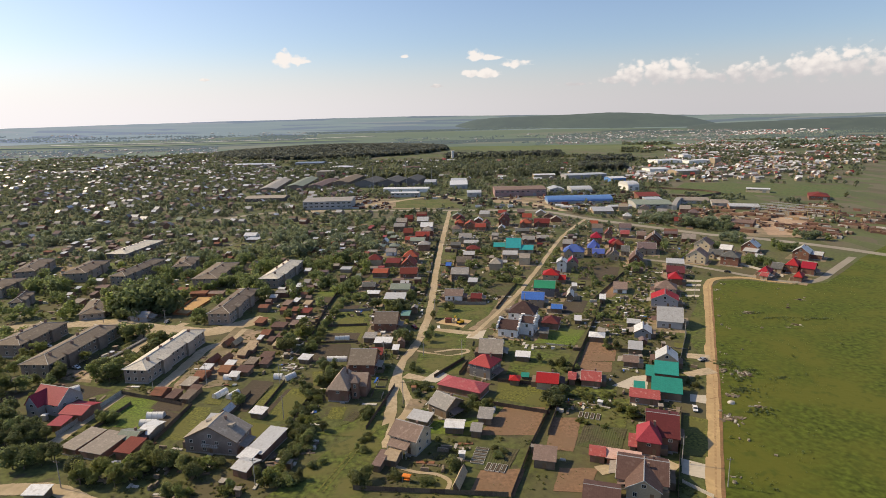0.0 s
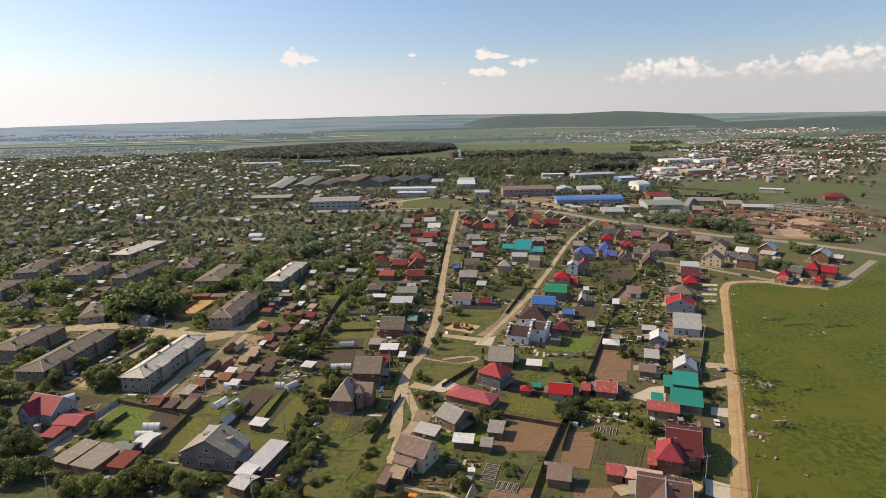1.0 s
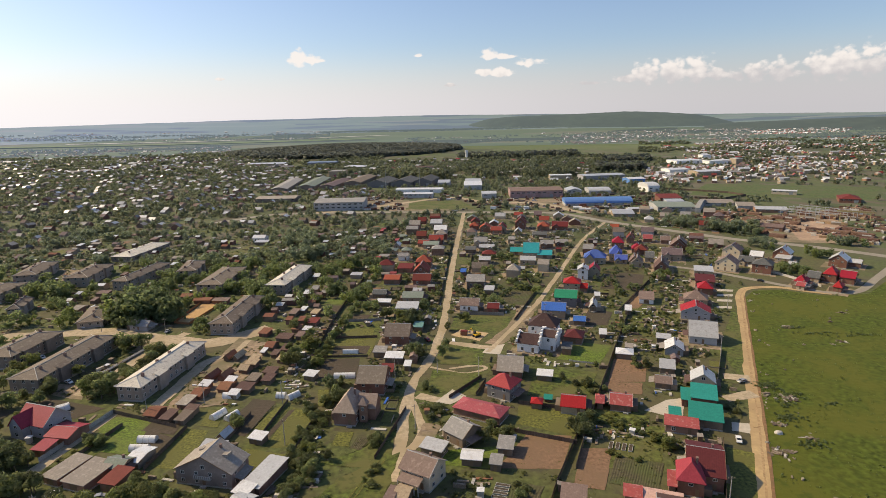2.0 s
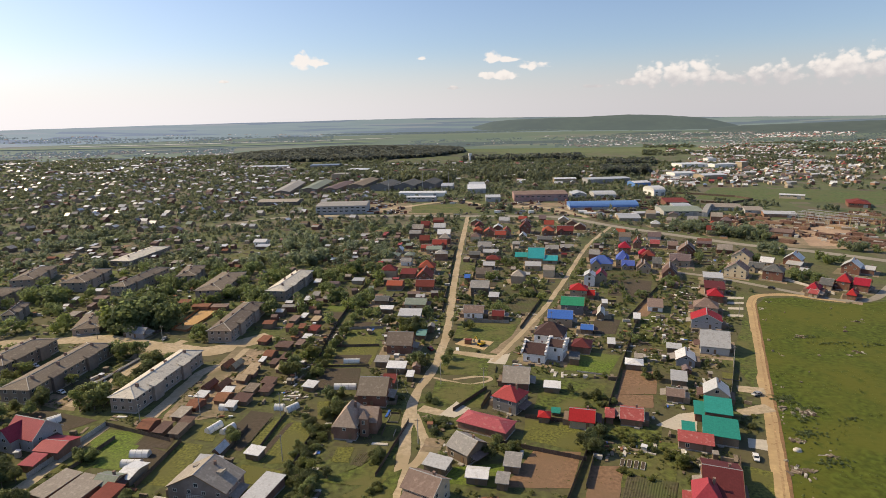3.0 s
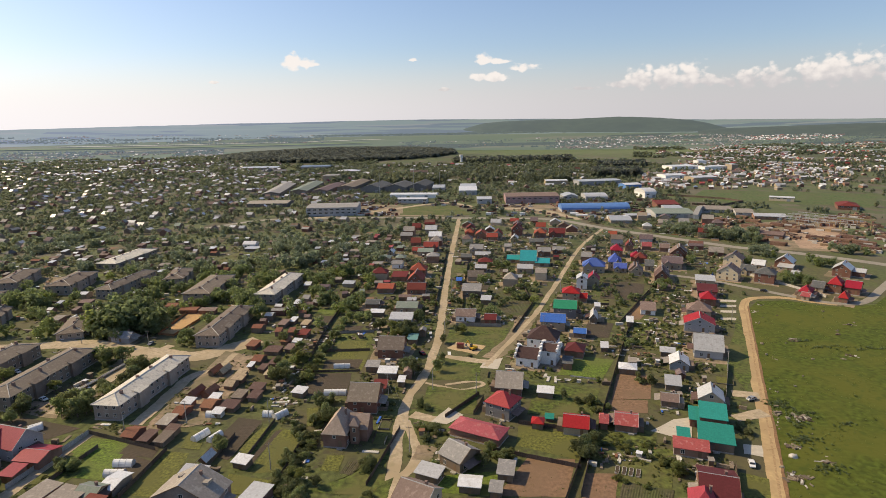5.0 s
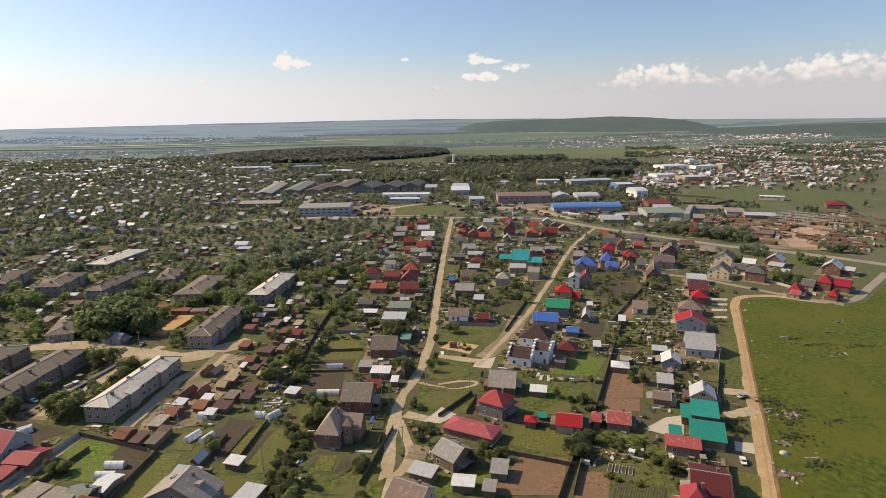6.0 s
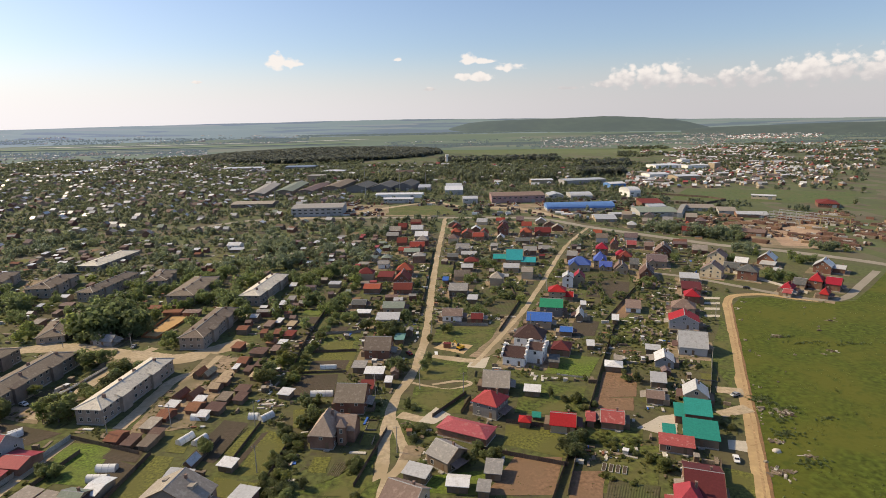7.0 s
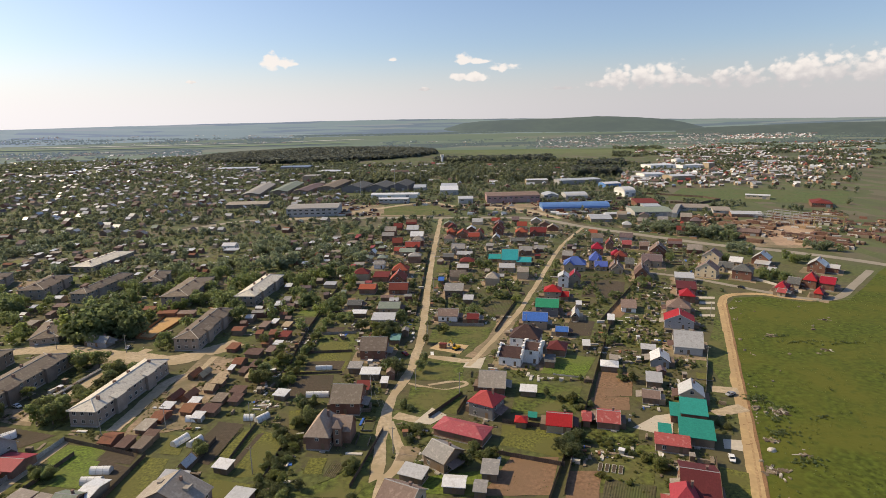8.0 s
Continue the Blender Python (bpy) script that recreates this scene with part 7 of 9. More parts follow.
house(-143.0, 321.3, 8.3, 4.0, -4, 2.1, "mono", 0.5, "rust", "brick", win=0)
fence([(-131.7, 279.1), (-123.0, 276.0), (-117.1, 310.6), (-129.9, 316.6), (-131.7, 279.1)], 1.3, 'rink')
fence([(298.9, 762.8), (337.9, 732.5), (371.7, 699.5), (379.4, 672.9)], 2.5, 'dark')
fence([(379.4, 672.9), (338.0, 646.9), (313.9, 664.5)], 2.5, 'dark')
wheel_track([(-28.3, 115.2), (-22.7, 129.5), (-15.6, 147.2)])
storage_tank(165.9, 596.1, length=12, rot=-20)
storage_tank(161.3, 607.9, length=9, rot=-20)
truck(176.3, 587.4, rot=20, paint='white')
truck(180.6, 572.9, rot=80, paint='grey')
truck(190.9, 578.3, rot=10, paint='white')
truck(194.7, 564.2, rot=30, paint='grey')
truck(206.9, 583.1, rot=100, paint='white')
truck(108.8, 615.5, rot=0, paint='white')
truck(100.5, 620.6, rot=0, paint='grey')
truck(73.1, 620.7, rot=-10, paint='white')
mast(-58.1, 833.4, h=34)
mast(-10.1, 858.7, h=36)
mast(-169.5, 763.1, h=20)
mast(29.8, 911.2, h=24)
mast(-412.5, 1288.6, h=26)
water_tower(96.1, 1378.8)

# timber yard
plot([(295.4, 531.6), (272.3, 424.1), (317.7, 409.5), (415.0, 564.0)], "yard")
plot([(317.9, 494.4), (290.0, 428.1), (321.7, 420.6), (379.7, 514.4)], "millyard")
plot([(198.9, 544.4), (173.5, 587.8), (153.9, 653.6), (190.1, 603.7)], "yard")
plot([(94.3, 662.7), (148.0, 602.3), (173.9, 682.2), (104.1, 708.0)], "yard")
plot([(-42.7, 633.5), (24.7, 623.8), (23.2, 664.8), (-39.1, 683.2)], "yard")
plot([(-24.0, 640.0), (55.0, 628.0), (42.0, 698.0), (-25.0, 708.0)], "verge")
plot([(-70.0, 651.0), (-21.0, 652.0), (-22.0, 716.0), (-79.0, 742.0)], "yard")
log_stack(300.1, 516.1, length=30, rot=-60)
log_stack(315.4, 519.9, length=30, rot=-60)
log_stack(329.1, 521.1, length=24, rot=-60)
log_stack(324.9, 493.6, length=24, rot=-60)
log_stack(322.5, 463.7, length=14, rot=-50)
log_stack(276.5, 459.9, length=22, rot=-50)
log_stack(280.8, 441.7, length=22, rot=-50)
log_stack(335.1, 448.4, length=30, rot=-50)
log_stack(353.4, 457.6, length=30, rot=-50)
log_stack(346.4, 436.2, length=30, rot=-50)
log_stack(327.1, 428.0, length=30, rot=-50)
log_stack(292.5, 557.4, length=20, rot=-60)
log_stack(303.2, 546.1, length=24, rot=-60)
log_stack(318.5, 544.0, length=24, rot=-60)
log_stack(383.6, 535.1, length=24, rot=-60)
log_stack(392.3, 524.6, length=24, rot=-60)
log_stack(402.7, 517.2, length=24, rot=-60)
log_stack(336.2, 417.0, length=26, rot=-50)
log_stack(363.8, 537.8, length=20, rot=-60)
log_stack(320.2, 567.1, length=20, rot=-60)
gantry_crane(376.1, 487.0)
plot([(-108.1, 158.6), (-94.3, 155.4), (-96.7, 176.9), (-111.7, 180.7)], "lawn")
plot([(-98.4, 170.1), (-85.8, 166.8), (-85.9, 176.8), (-97.7, 179.3)], "darksoil")
grove(-96.5, 121.1, 3, 3.0, "fresh", 2.4, 4.0)
grove(-54.1, 115.9, 3, 3.0, "fresh", 2.4, 4.0)
plot([(73.1, 171.6), (83.3, 164.1), (90.8, 179.5), (83.7, 178.3)], "concrete")
plot([(163.4, 303.8), (171.6, 302.1), (174.0, 306.0), (166.0, 307.7)], "concrete")
plot([(159.0, 295.2), (167.0, 293.5), (169.3, 297.2), (161.5, 298.9)], "concrete")
plot([(154.4, 286.1), (162.2, 284.5), (164.4, 288.0), (156.8, 289.6)], "concrete")
plot([(148.8, 275.0), (156.3, 273.6), (158.4, 276.8), (151.0, 278.3)], "concrete")
house(36.9, 177.1, 3.5, 4.0, -15, 2.3, "hip", 1.2, "red", "darkwood", win=0)
house(41.7, 181.3, 2.7, 3.0, -15, 1.2, "mono", 0.3, "teal", "darkwood", win=0)
house(59.4, 178.1, 2.2, 3.5, -18, 2.3, "hip", 1.0, "fadedred", "darkwood", win=0)
grove(-41.9, 147.4, 2, 1.6, "dark", 1.8, 3.2)
grove(-41.5, 150.5, 2, 1.6, "broad", 1.8, 3.2)
grove(-41.1, 153.6, 2, 1.6, "dark", 1.8, 3.2)
grove(-40.7, 156.9, 2, 1.6, "broad", 1.8, 3.2)
grove(-40.2, 160.3, 2, 1.6, "dark", 1.8, 3.2)
grove(-39.6, 163.2, 2, 1.6, "broad", 1.8, 3.2)
grove(-39.0, 166.3, 2, 1.6, "dark", 1.8, 3.2)
grove(-38.4, 169.5, 2, 1.6, "broad", 1.8, 3.2)
grove(-37.7, 172.7, 2, 1.6, "dark", 1.8, 3.2)
grove(-37.4, 177.1, 2, 1.6, "broad", 1.8, 3.2)
grove(-37.1, 181.6, 2, 1.6, "dark", 1.8, 3.2)
grove(-36.7, 186.3, 2, 1.6, "broad", 1.8, 3.2)
grove(-36.4, 191.2, 2, 1.6, "dark", 1.8, 3.2)
grove(-35.9, 195.9, 2, 1.6, "broad", 1.8, 3.2)
grove(-35.4, 200.7, 2, 1.6, "dark", 1.8, 3.2)
grove(-105.7, 210.8, 2, 1.0, "broad", 3.5, 4.5)
grove(-129.9, 216.0, 2, 2.0, "broad", 2.6, 4.0)
grove(-126.9, 220.6, 2, 2.0, "broad", 2.6, 4.0)
grove(-127.2, 230.0, 2, 2.0, "broad", 2.6, 4.0)
grove(-125.7, 236.4, 2, 2.0, "broad", 2.6, 4.0)
grove(-123.6, 242.0, 2, 2.0, "broad", 2.6, 4.0)
grove(-121.5, 247.9, 2, 2.0, "broad", 2.6, 4.0)
heating_pipe([(-137.8, 208.9), (-133.6, 226.4), (-128.7, 246.8)])

# lock-ups and sheds beside the long block
plot([(1.1, 182.7), (6.6, 180.8), (12.6, 186.7), (7.7, 192.8)], "concrete")
house(-144.5, 272.0, 9.8, 6.0, -14, 2.7, "gx", 2.0, "grey", "greyblue")
house(-87.9, 210.2, 3.4, 7.5, -14, 1.8, "gy", 1.2, "rust", "brick", win=0)
house(-82.8, 210.3, 3.8, 7.5, -14, 1.8, "gy", 1.2, "rust", "redbrick", win=0)
house(-87.5, 201.4, 4.3, 4.0, -14, 1.8, "mono", 0.6, "pale", "brick", win=0)
house(-87.1, 194.7, 4.3, 7.5, -14, 1.8, "gx", 1.2, "rust", "redbrick", win=0)
house(-78.7, 204.4, 3.9, 3.5, -14, 1.8, "mono", 0.6, "pale", "darkwood", win=0)
house(-78.7, 199.3, 4.8, 7.5, -14, 1.8, "gx", 1.2, "rust", "brick", win=0)
house(-73.9, 192.7, 3.8, 3.5, -14, 1.8, "mono", 0.6, "pale", "tan", win=0)
house(-71.2, 197.5, 6.3, 5.5, -14, 1.8, "mono", 0.6, "darkbrown", "darkwood", win=0)
house(-70.2, 205.6, 4.4, 6.0, -14, 1.8, "mono", 0.6, "slatebrown", "darkwood", win=0)
house(-64.2, 204.7, 4.0, 5.5, -14, 1.8, "mono", 0.6, "darkbrown", "darkwood", win=0)
house(-76.5, 215.9, 4.2, 5.5, -14, 1.8, "gx", 1.2, "tanroof", "brick", win=0)
house(-75.0, 220.8, 4.9, 4.0, -14, 1.8, "mono", 0.6, "tanroof", "brick", win=0)
house(-75.2, 225.9, 4.0, 4.0, -14, 1.8, "mono", 0.6, "tanroof", "darkwood", win=0)
house(-73.5, 233.2, 1.8, 3.5, -14, 1.8, "mono", 0.6, "pale", "darkwood", win=0)
house(-71.9, 240.6, 4.4, 7.5, -14, 1.8, "gx", 1.2, "rust", "darkwood", win=0)
house(-79.2, 257.8, 4.8, 6.5, -14, 1.8, "mono", 0.6, "rust", "redbrick", win=0)
house(-68.2, 249.9, 7.5, 6.0, -14, 1.8, "mono", 0.6, "darkbrown", "darkwood", win=0)
house(-65.0, 261.9, 3.8, 6.0, -14, 1.8, "mono", 0.6, "rust", "brick", win=0)
house(-59.6, 259.6, 3.7, 3.5, -14, 1.8, "mono", 0.6, "pale", "darkwood", win=0)
house(-58.5, 270.8, 5.0, 6.5, -14, 1.8, "mono", 0.6, "brownred", "brick", win=0)
house(-60.1, 284.9, 3.9, 6.0, -14, 1.8, "mono", 0.6, "tanroof", "brick", win=0)
house(-67.5, 290.5, 2.9, 5.5, -14, 1.8, "mono", 0.6, "pale", "darkwood", win=0)
house(-71.5, 286.3, 4.0, 7.5, -14, 1.8, "mono", 0.6, "brown", "darkwood", win=0)
house(-89.6, 187.7, 4.4, 7.0, -14, 1.8, "mono", 0.6, "slategrey", "brick", win=0)
house(-85.3, 181.3, 4.3, 4.0, -14, 1.8, "mono", 0.6, "darkbrown", "darkwood", win=0)
house(-91.5, 177.2, 3.7, 6.5, -14, 1.8, "mono", 0.6, "darkbrown", "darkwood", win=0)
house(-85.8, 176.0, 3.7, 6.5, -14, 1.8, "mono", 0.6, "slatebrown", "darkwood", win=0)
house(-97.6, 180.6, 4.9, 7.5, -14, 1.8, "gx", 1.2, "rust", "redbrick", win=0)
house(-87.4, 230.0, 2.6, 7.5, -14, 1.8, "gy", 1.2, "rust", "darkwood", win=0)
house(-83.4, 229.6, 2.5, 7.5, -14, 1.8, "gy", 1.2, "tanroof", "darkwood", win=0)
house(-67.9, 163.7, 2.9, 5.5, -14, 1.8, "gy", 1.2, "light", "brick", win=0)
house(-67.7, 230.3, 2.8, 4.5, -14, 1.8, "mono", 0.6, "darkbrown", "darkwood", win=0)
house(-63.7, 224.6, 3.0, 4.5, -14, 1.8, "mono", 0.6, "tanroof", "brick", win=0)
house(-64.2, 236.1, 3.7, 6.0, -14, 1.8, "mono", 0.6, "darkbrown", "darkwood", win=0)
house(-61.3, 252.0, 3.4, 5.5, -14, 1.8, "mono", 0.6, "brown", "darkwood", win=0)
house(-65.1, 211.8, 5.4, 4.5, -14, 1.8, "mono", 0.6, "darkbrown", "darkwood", win=0)
plot([(-112.5, 162.1), (-97.7, 159.3), (-97.1, 175.4), (-112.0, 179.5)], "lawn")
plot([(-92.6, 221.6), (-86.3, 220.2), (-85.2, 229.2), (-92.0, 230.5)], "lawn")
plot([(-56.2, 184.0), (-51.6, 181.0), (-55.8, 164.8), (-60.3, 167.5)], "drylawn")
plot([(-79.2, 172.0), (-72.8, 170.5), (-74.0, 181.3), (-80.2, 183.7)], "drylawn")
plot([(-128.8, 177.0), (-126.5, 181.7), (-126.3, 190.3), (-140.1, 190.9)], "darksoil")
plot([(-117.9, 156.1), (-107.2, 153.1), (-103.4, 161.2), (-113.3, 163.6)], "grass")
greenhouse(-134.3, 187.9, length=5, rot=40)


# ---- the rest of the settlement ----
def road_x(y):
    return -11.6 + (y - 150) * 0.117


def track_x(y):
    return 95.7 + (y - 139) * 0.485


def grid_rot(x, y):
    u = (x - road_x(y)) / (track_x(y) - road_x(y))
    return -8.0 if u < 0 else -9 - 16 * min(u, 1.15)


def in_view(x, y, margin=0.06):
    return y > 90 and abs(math.atan2(x, y + 20)) < radians(37) + margin


SHED_MESHES, ROOFS_OF = {}, {}


def hut(name, x, y, w, d, h, kind, rise, roof, wall, rot, label, category, group):
    """A small building of two pieces, whose meshes are shared by all of its size."""
    key = (round(w), round(d), round(h), kind)
    w, d, h = key[0], key[1], max(2, key[2])
    if (key, wall) not in SHED_MESHES:
        SHED_MESHES[key, wall] = mesh_of(name, wall_bm(w, d, h, kind, rise), WALL[wall])
    if (key, roof) not in ROOFS_OF:
        ROOFS_OF[key, roof] = mesh_of("roof", roof_bm(w, d, h, kind, rise, 0.3, 0.12), ROOF[roof, "Y" if kind == "gy" else "X"])
    ob = tagged(new(name, SHED_MESHES[key, wall]), label, category, group)
    ob.matrix_world = pose(x, y, 0, 0, 0, rot)
    part("roof", ROOFS_OF[key, roof], None, ob)
    if name == "shed":
        if "door" not in SHED_MESHES:
            bm = bmesh.new()
            box(bm, -0.45, 0.45, -0.05, 0.02, 0, 1.75)
            SHED_MESHES["door"] = mesh_of("door", bm, BROWN_FRAME)
        part("door", SHED_MESHES["door"], None, ob).location = (0, -d / 2, 0)
    take_rect(x, y, w + 1, d + 1, rot)


FAR_SHEDS = []      # those farther off, joined into one


def scatter_sheds(corners, tries, roofs, rot, tight=1.5):
    """Sheds and lock-ups in loose rows inside a four-cornered area."""
    q = [Vector(c) for c in corners]
    for i in range(tries):
        u, v = random.random(), random.random()
        p = q[0] * (1 - u) * (1 - v) + q[1] * u * (1 - v) + q[2] * u * v + q[3] * (1 - u) * v
        w, d = random.choice(((4, 6), (5, 6), (3, 5), (4, 4), (7, 5), (3, 4)))
        if not free(p.x, p.y, max(w, d) / 2 + tight):
            continue
        roof, wall = random.choice(roofs), random.choice(("darkwood", "darkwood", "brick", "redbrick", "tan"))
        if p.y > 270:
            FAR_SHEDS.append((p.x, p.y, w / 2, d / 2, random.uniform(2.1, 2.8), radians(rot + random.uniform(-6, 6)), roof, wall))
            take_rect(p.x, p.y, w + 1, d + 1, rot)
            continue
        kind = random.choice(("mono", "gx", "gy"))
        hut("shed", p.x, p.y, w, d, random.choice((2, 3)), kind, 0.8, roof, wall, rot + random.uniform(-6, 6),
            f"small {WALLWORD[wall]} shed under a {WORD[roof]} roof", "shed", "garden sheds")


# more village houses towards the cross road
for x0, x1, y0, y1, most in ((8, 0, 325, 575, 34), (-46, -9, 330, 575, 8)):
    made = 0
    for i in range(900):
        y = random.uniform(y0, y1)
        x = random.uniform(road_x(y) + x0, track_x(y) - 6) if x1 == 0 else random.uniform(road_x(y) + x0, road_x(y) + x1)
        if made >= most or not in_view(x, y) or not free(x, y, 6):
            continue
        w, d = random.choice(((8, 9), (9, 8), (7, 9), (10, 8)))
        roof, wall = random.choice(("brown", "slategrey", "light", "brownred", "slategrey", "slatebrown", "purplebrown", "greengrey", "tilered", "grey")), random.choice(("tan", "brick", "redbrick", "beige", "darkwood", "greywall"))
        plot([(x - 7, y - 8), (x + 7, y - 8), (x + 7, y + 7), (x - 7, y + 7)], "yard", False)
        hut("cottage", x, y, w, d, random.choice((3, 3, 5)), random.choice(("gx", "gy", "gx", "hip")), random.uniform(2.2, 3.4), roof, wall,
            grid_rot(x, y) + random.uniform(-4, 4), f"{WALLWORD[wall]} cottage with a {WORD[roof]} roof beside gardens", "cottage", "old cottages")
        made += 1

# lock-ups east of the long block, sheds behind the second row, gardens along the dirt road
scatter_sheds(((-92, 184), (-62, 192), (-62, 236), (-78, 250)), 70, ("rust", "slatebrown", "deepbrown", "pale", "light", "slatebrown", "darkbrown", "rust", "darkgrey"), -14, 0.2)
plot([(-97, 183), (-76, 187), (-73, 246), (-91, 254)], "yard", False)
scatter_sheds(((-84, 258), (-55, 262), (-60, 330), (-82, 325)), 160, ("rust", "pale", "light", "light", "brown", "grey", "brown"), -6, 0.2)
scatter_sheds(((-24, 190), (-8, 190), (8, 330), (-12, 330)), 80, ("grey", "brown", "light", "brown", "brownred", "slategrey"), -8, 0.6)
scatter_sheds(((8, 170), (90, 160), (150, 290), (30, 330)), 170, ("grey", "brown", "light", "slategrey", "light", "brownred", "slategrey", "purplebrown", "pale"), -18, 1.0)
scatter_sheds(((0, 330), (140, 320), (190, 430), (30, 520)), 170, ("grey", "brown", "light", "slategrey", "light", "brownred", "slategrey", "purplebrown"), -16, 1.0)
scatter_sheds(((-40, 330), (14, 340), (28, 520), (-30, 520)), 80, ("grey", "brown", "light", "brown", "slategrey", "fadedred", "greengrey", "purplebrown"), -8, 1.0)
scatter_sheds(((-300, 400), (-60, 400), (-50, 470), (-300, 470)), 30, ("grey", "pale", "brown", "light", "rust"), -8, 1.5)
scatter_sheds(((-130, 255), (-80, 262), (-90, 310), (-140, 300)), 8, ("rust", "brown", "light", "rust"), -8, 0.8)

scatter_sheds(((-75, 330), (-22, 335), (-12, 520), (-75, 520)), 70, ("grey", "brown", "light", "brown", "slategrey", "fadedred", "purplebrown", "rust", "pale"), -8, 0.6)
scatter_sheds(((-250, 300), (-60, 300), (-60, 400), (-270, 400)), 50, ("rust", "brown", "light", "pale", "slategrey", "brown"), -8, 0.6)
scatter_sheds(((-300, 400), (-60, 400), (-50, 520), (-320, 520)), 110, ("grey", "brown", "light", "brown", "slategrey", "pale", "purplebrown"), -8, 0.8)

verts, faces, index, mats = [], [], [], []
for x, y, w, d, h, r, roof, wall in FAR_SHEDS:
    c, s, k = math.cos(r), math.sin(r), len(verts)
    lean = random.random() < 0.5
    top = ((-w, -d, h), (w, -d, h), (w, d, h + 0.7 * lean), (-w, d, h + 0.7 * lean))
    ridge_at = ((-w - 0.2, 0, h + 1.0), (w + 0.2, 0, h + 1.0))
    for u, v, t in ((-w, -d, 0), (w, -d, 0), (w, d, 0), (-w, d, 0), *top, *ridge_at, *((u * 1.08, v * 1.08, t + 0.08) for u, v, t in top), *((u * 1.08, v * 1.08, t - 0.06) for u, v, t in top)):
        verts.append((x + u * c - v * s, y + u * s + v * c, t))
    walls = [(0, 1, 5, 4), (1, 2, 6, 5), (2, 3, 7, 6), (3, 0, 4, 7)]
    if lean:
        roofs = [(10, 11, 12, 13), (14, 15, 11, 10), (15, 16, 12, 11), (16, 17, 13, 12), (17, 14, 10, 13)]
    else:
        roofs = [(10, 11, 9, 8), (12, 13, 8, 9)]
        walls += [(5, 6, 9), (7, 4, 8)]
    for m, group in ((WALL[wall], walls), (ROOF[roof, "X"], roofs)):
        if m not in mats:
            mats.append(m)
        faces += [tuple(k + i for i in f) for f in group]
        index += [mats.index(m)] * len(group)
tagged(bulk("small_sheds", verts, faces, mats, index), "many small sheds with rusty, grey and brown roofs among gardens", "sheds", kind="stuff")

# garden plots in what is left between houses and fences
for i in range(900):
    y = random.uniform(150, 560)
    x = random.uniform(road_x(y) - 48, track_x(y) - 12) if random.random() < 0.7 else random.uniform(-300, -40)
    if y > 250 and x < -60 and y < 400:
        continue
    w, d = random.uniform(6, 12), random.uniform(8, 16)
    if not in_view(x, y) or not free(x, y, max(w, d) / 2.2):
        continue
    c, s = math.cos(radians(grid_rot(x, y))), math.sin(radians(grid_rot(x, y)))
    plot([(x + a * c - b * s, y + a * s + b * c) for a, b in ((-w / 2, -d / 2), (w / 2, -d / 2), (w / 2, d / 2), (-w / 2, d / 2))],
         random.choice(("soil", "darksoil", "darksoil", "beds", "beds", "beds", "grass", "grass", "lawn", "drylawn")), False)
    take_rect(x, y, w, d, grid_rot(x, y))
    if PLOTS[0] > 480:
        break
for i in range(2600):
    y = random.uniform(140, 470)
    x = random.uniform(road_x(y) - 46, track_x(y) - 6)
    w, d = random.uniform(3.5, 7), random.uniform(5, 10)
    if not in_view(x, y) or not free(x, y, max(w, d) / 2.4):
        continue
    c, s = math.cos(radians(grid_rot(x, y))), math.sin(radians(grid_rot(x, y)))
    plot([(x + a * c - b * s, y + a * s + b * c) for a, b in ((-w / 2, -d / 2), (w / 2, -d / 2), (w / 2, d / 2), (-w / 2, d / 2))],
         random.choice(("soil", "darksoil", "darksoil", "beds", "beds", "beds", "grass", "yard", "drylawn")), False)
    if PLOTS[0] > 620:
        break

# old wooden cottages of the western and eastern settlements
made = 0
for i in range(3000):
    if random.random() < 0.72:
        y = random.uniform(430, 1250)
        x = random.uniform(-0.78 * y - 40, road_x(y) - 45 - max(0, y - 620) * 0.45)
        roofs = ("grey", "brown", "light", "pale", "slatebrown", "purplebrown", "brown", "darkgrey", "slategrey", "light", "slategrey", "greengrey", "grey")
    else:
        y = random.uniform(640, 1150)
        x = random.uniform(max(330, 0.46 * y), 0.8 * y)
        if y < 760 and x < 640:
            continue
        roofs = ("grey", "pale", "light", "fadedred", "brownred", "brown", "pale", "light", "bluegrey", "slategrey")
    if not in_view(x, y, 0.03) or not free(x, y, 9):
        continue
    w, d = random.choice(((6, 8), (7, 8), (6, 7), (8, 6), (5, 7)))
    roof, wall = random.choice(roofs), random.choice(("darkwood", "tan", "brick", "darkwood", "redbrick", "darkwood"))
    hut("cottage", x, y, w, d, random.choice((2, 3, 3)), random.choice(("gx", "gy", "gx", "hip")), random.uniform(1.7, 2.6), roof, wall,
        random.choice((-8, 82, -20, 5)) + random.uniform(-5, 5), f"{WALLWORD[wall]} cottage with a {WORD[roof]} roof among trees", "cottage", "old cottages")
    take(x, y, 8)
    made += 1
    if made >= 215:
        break

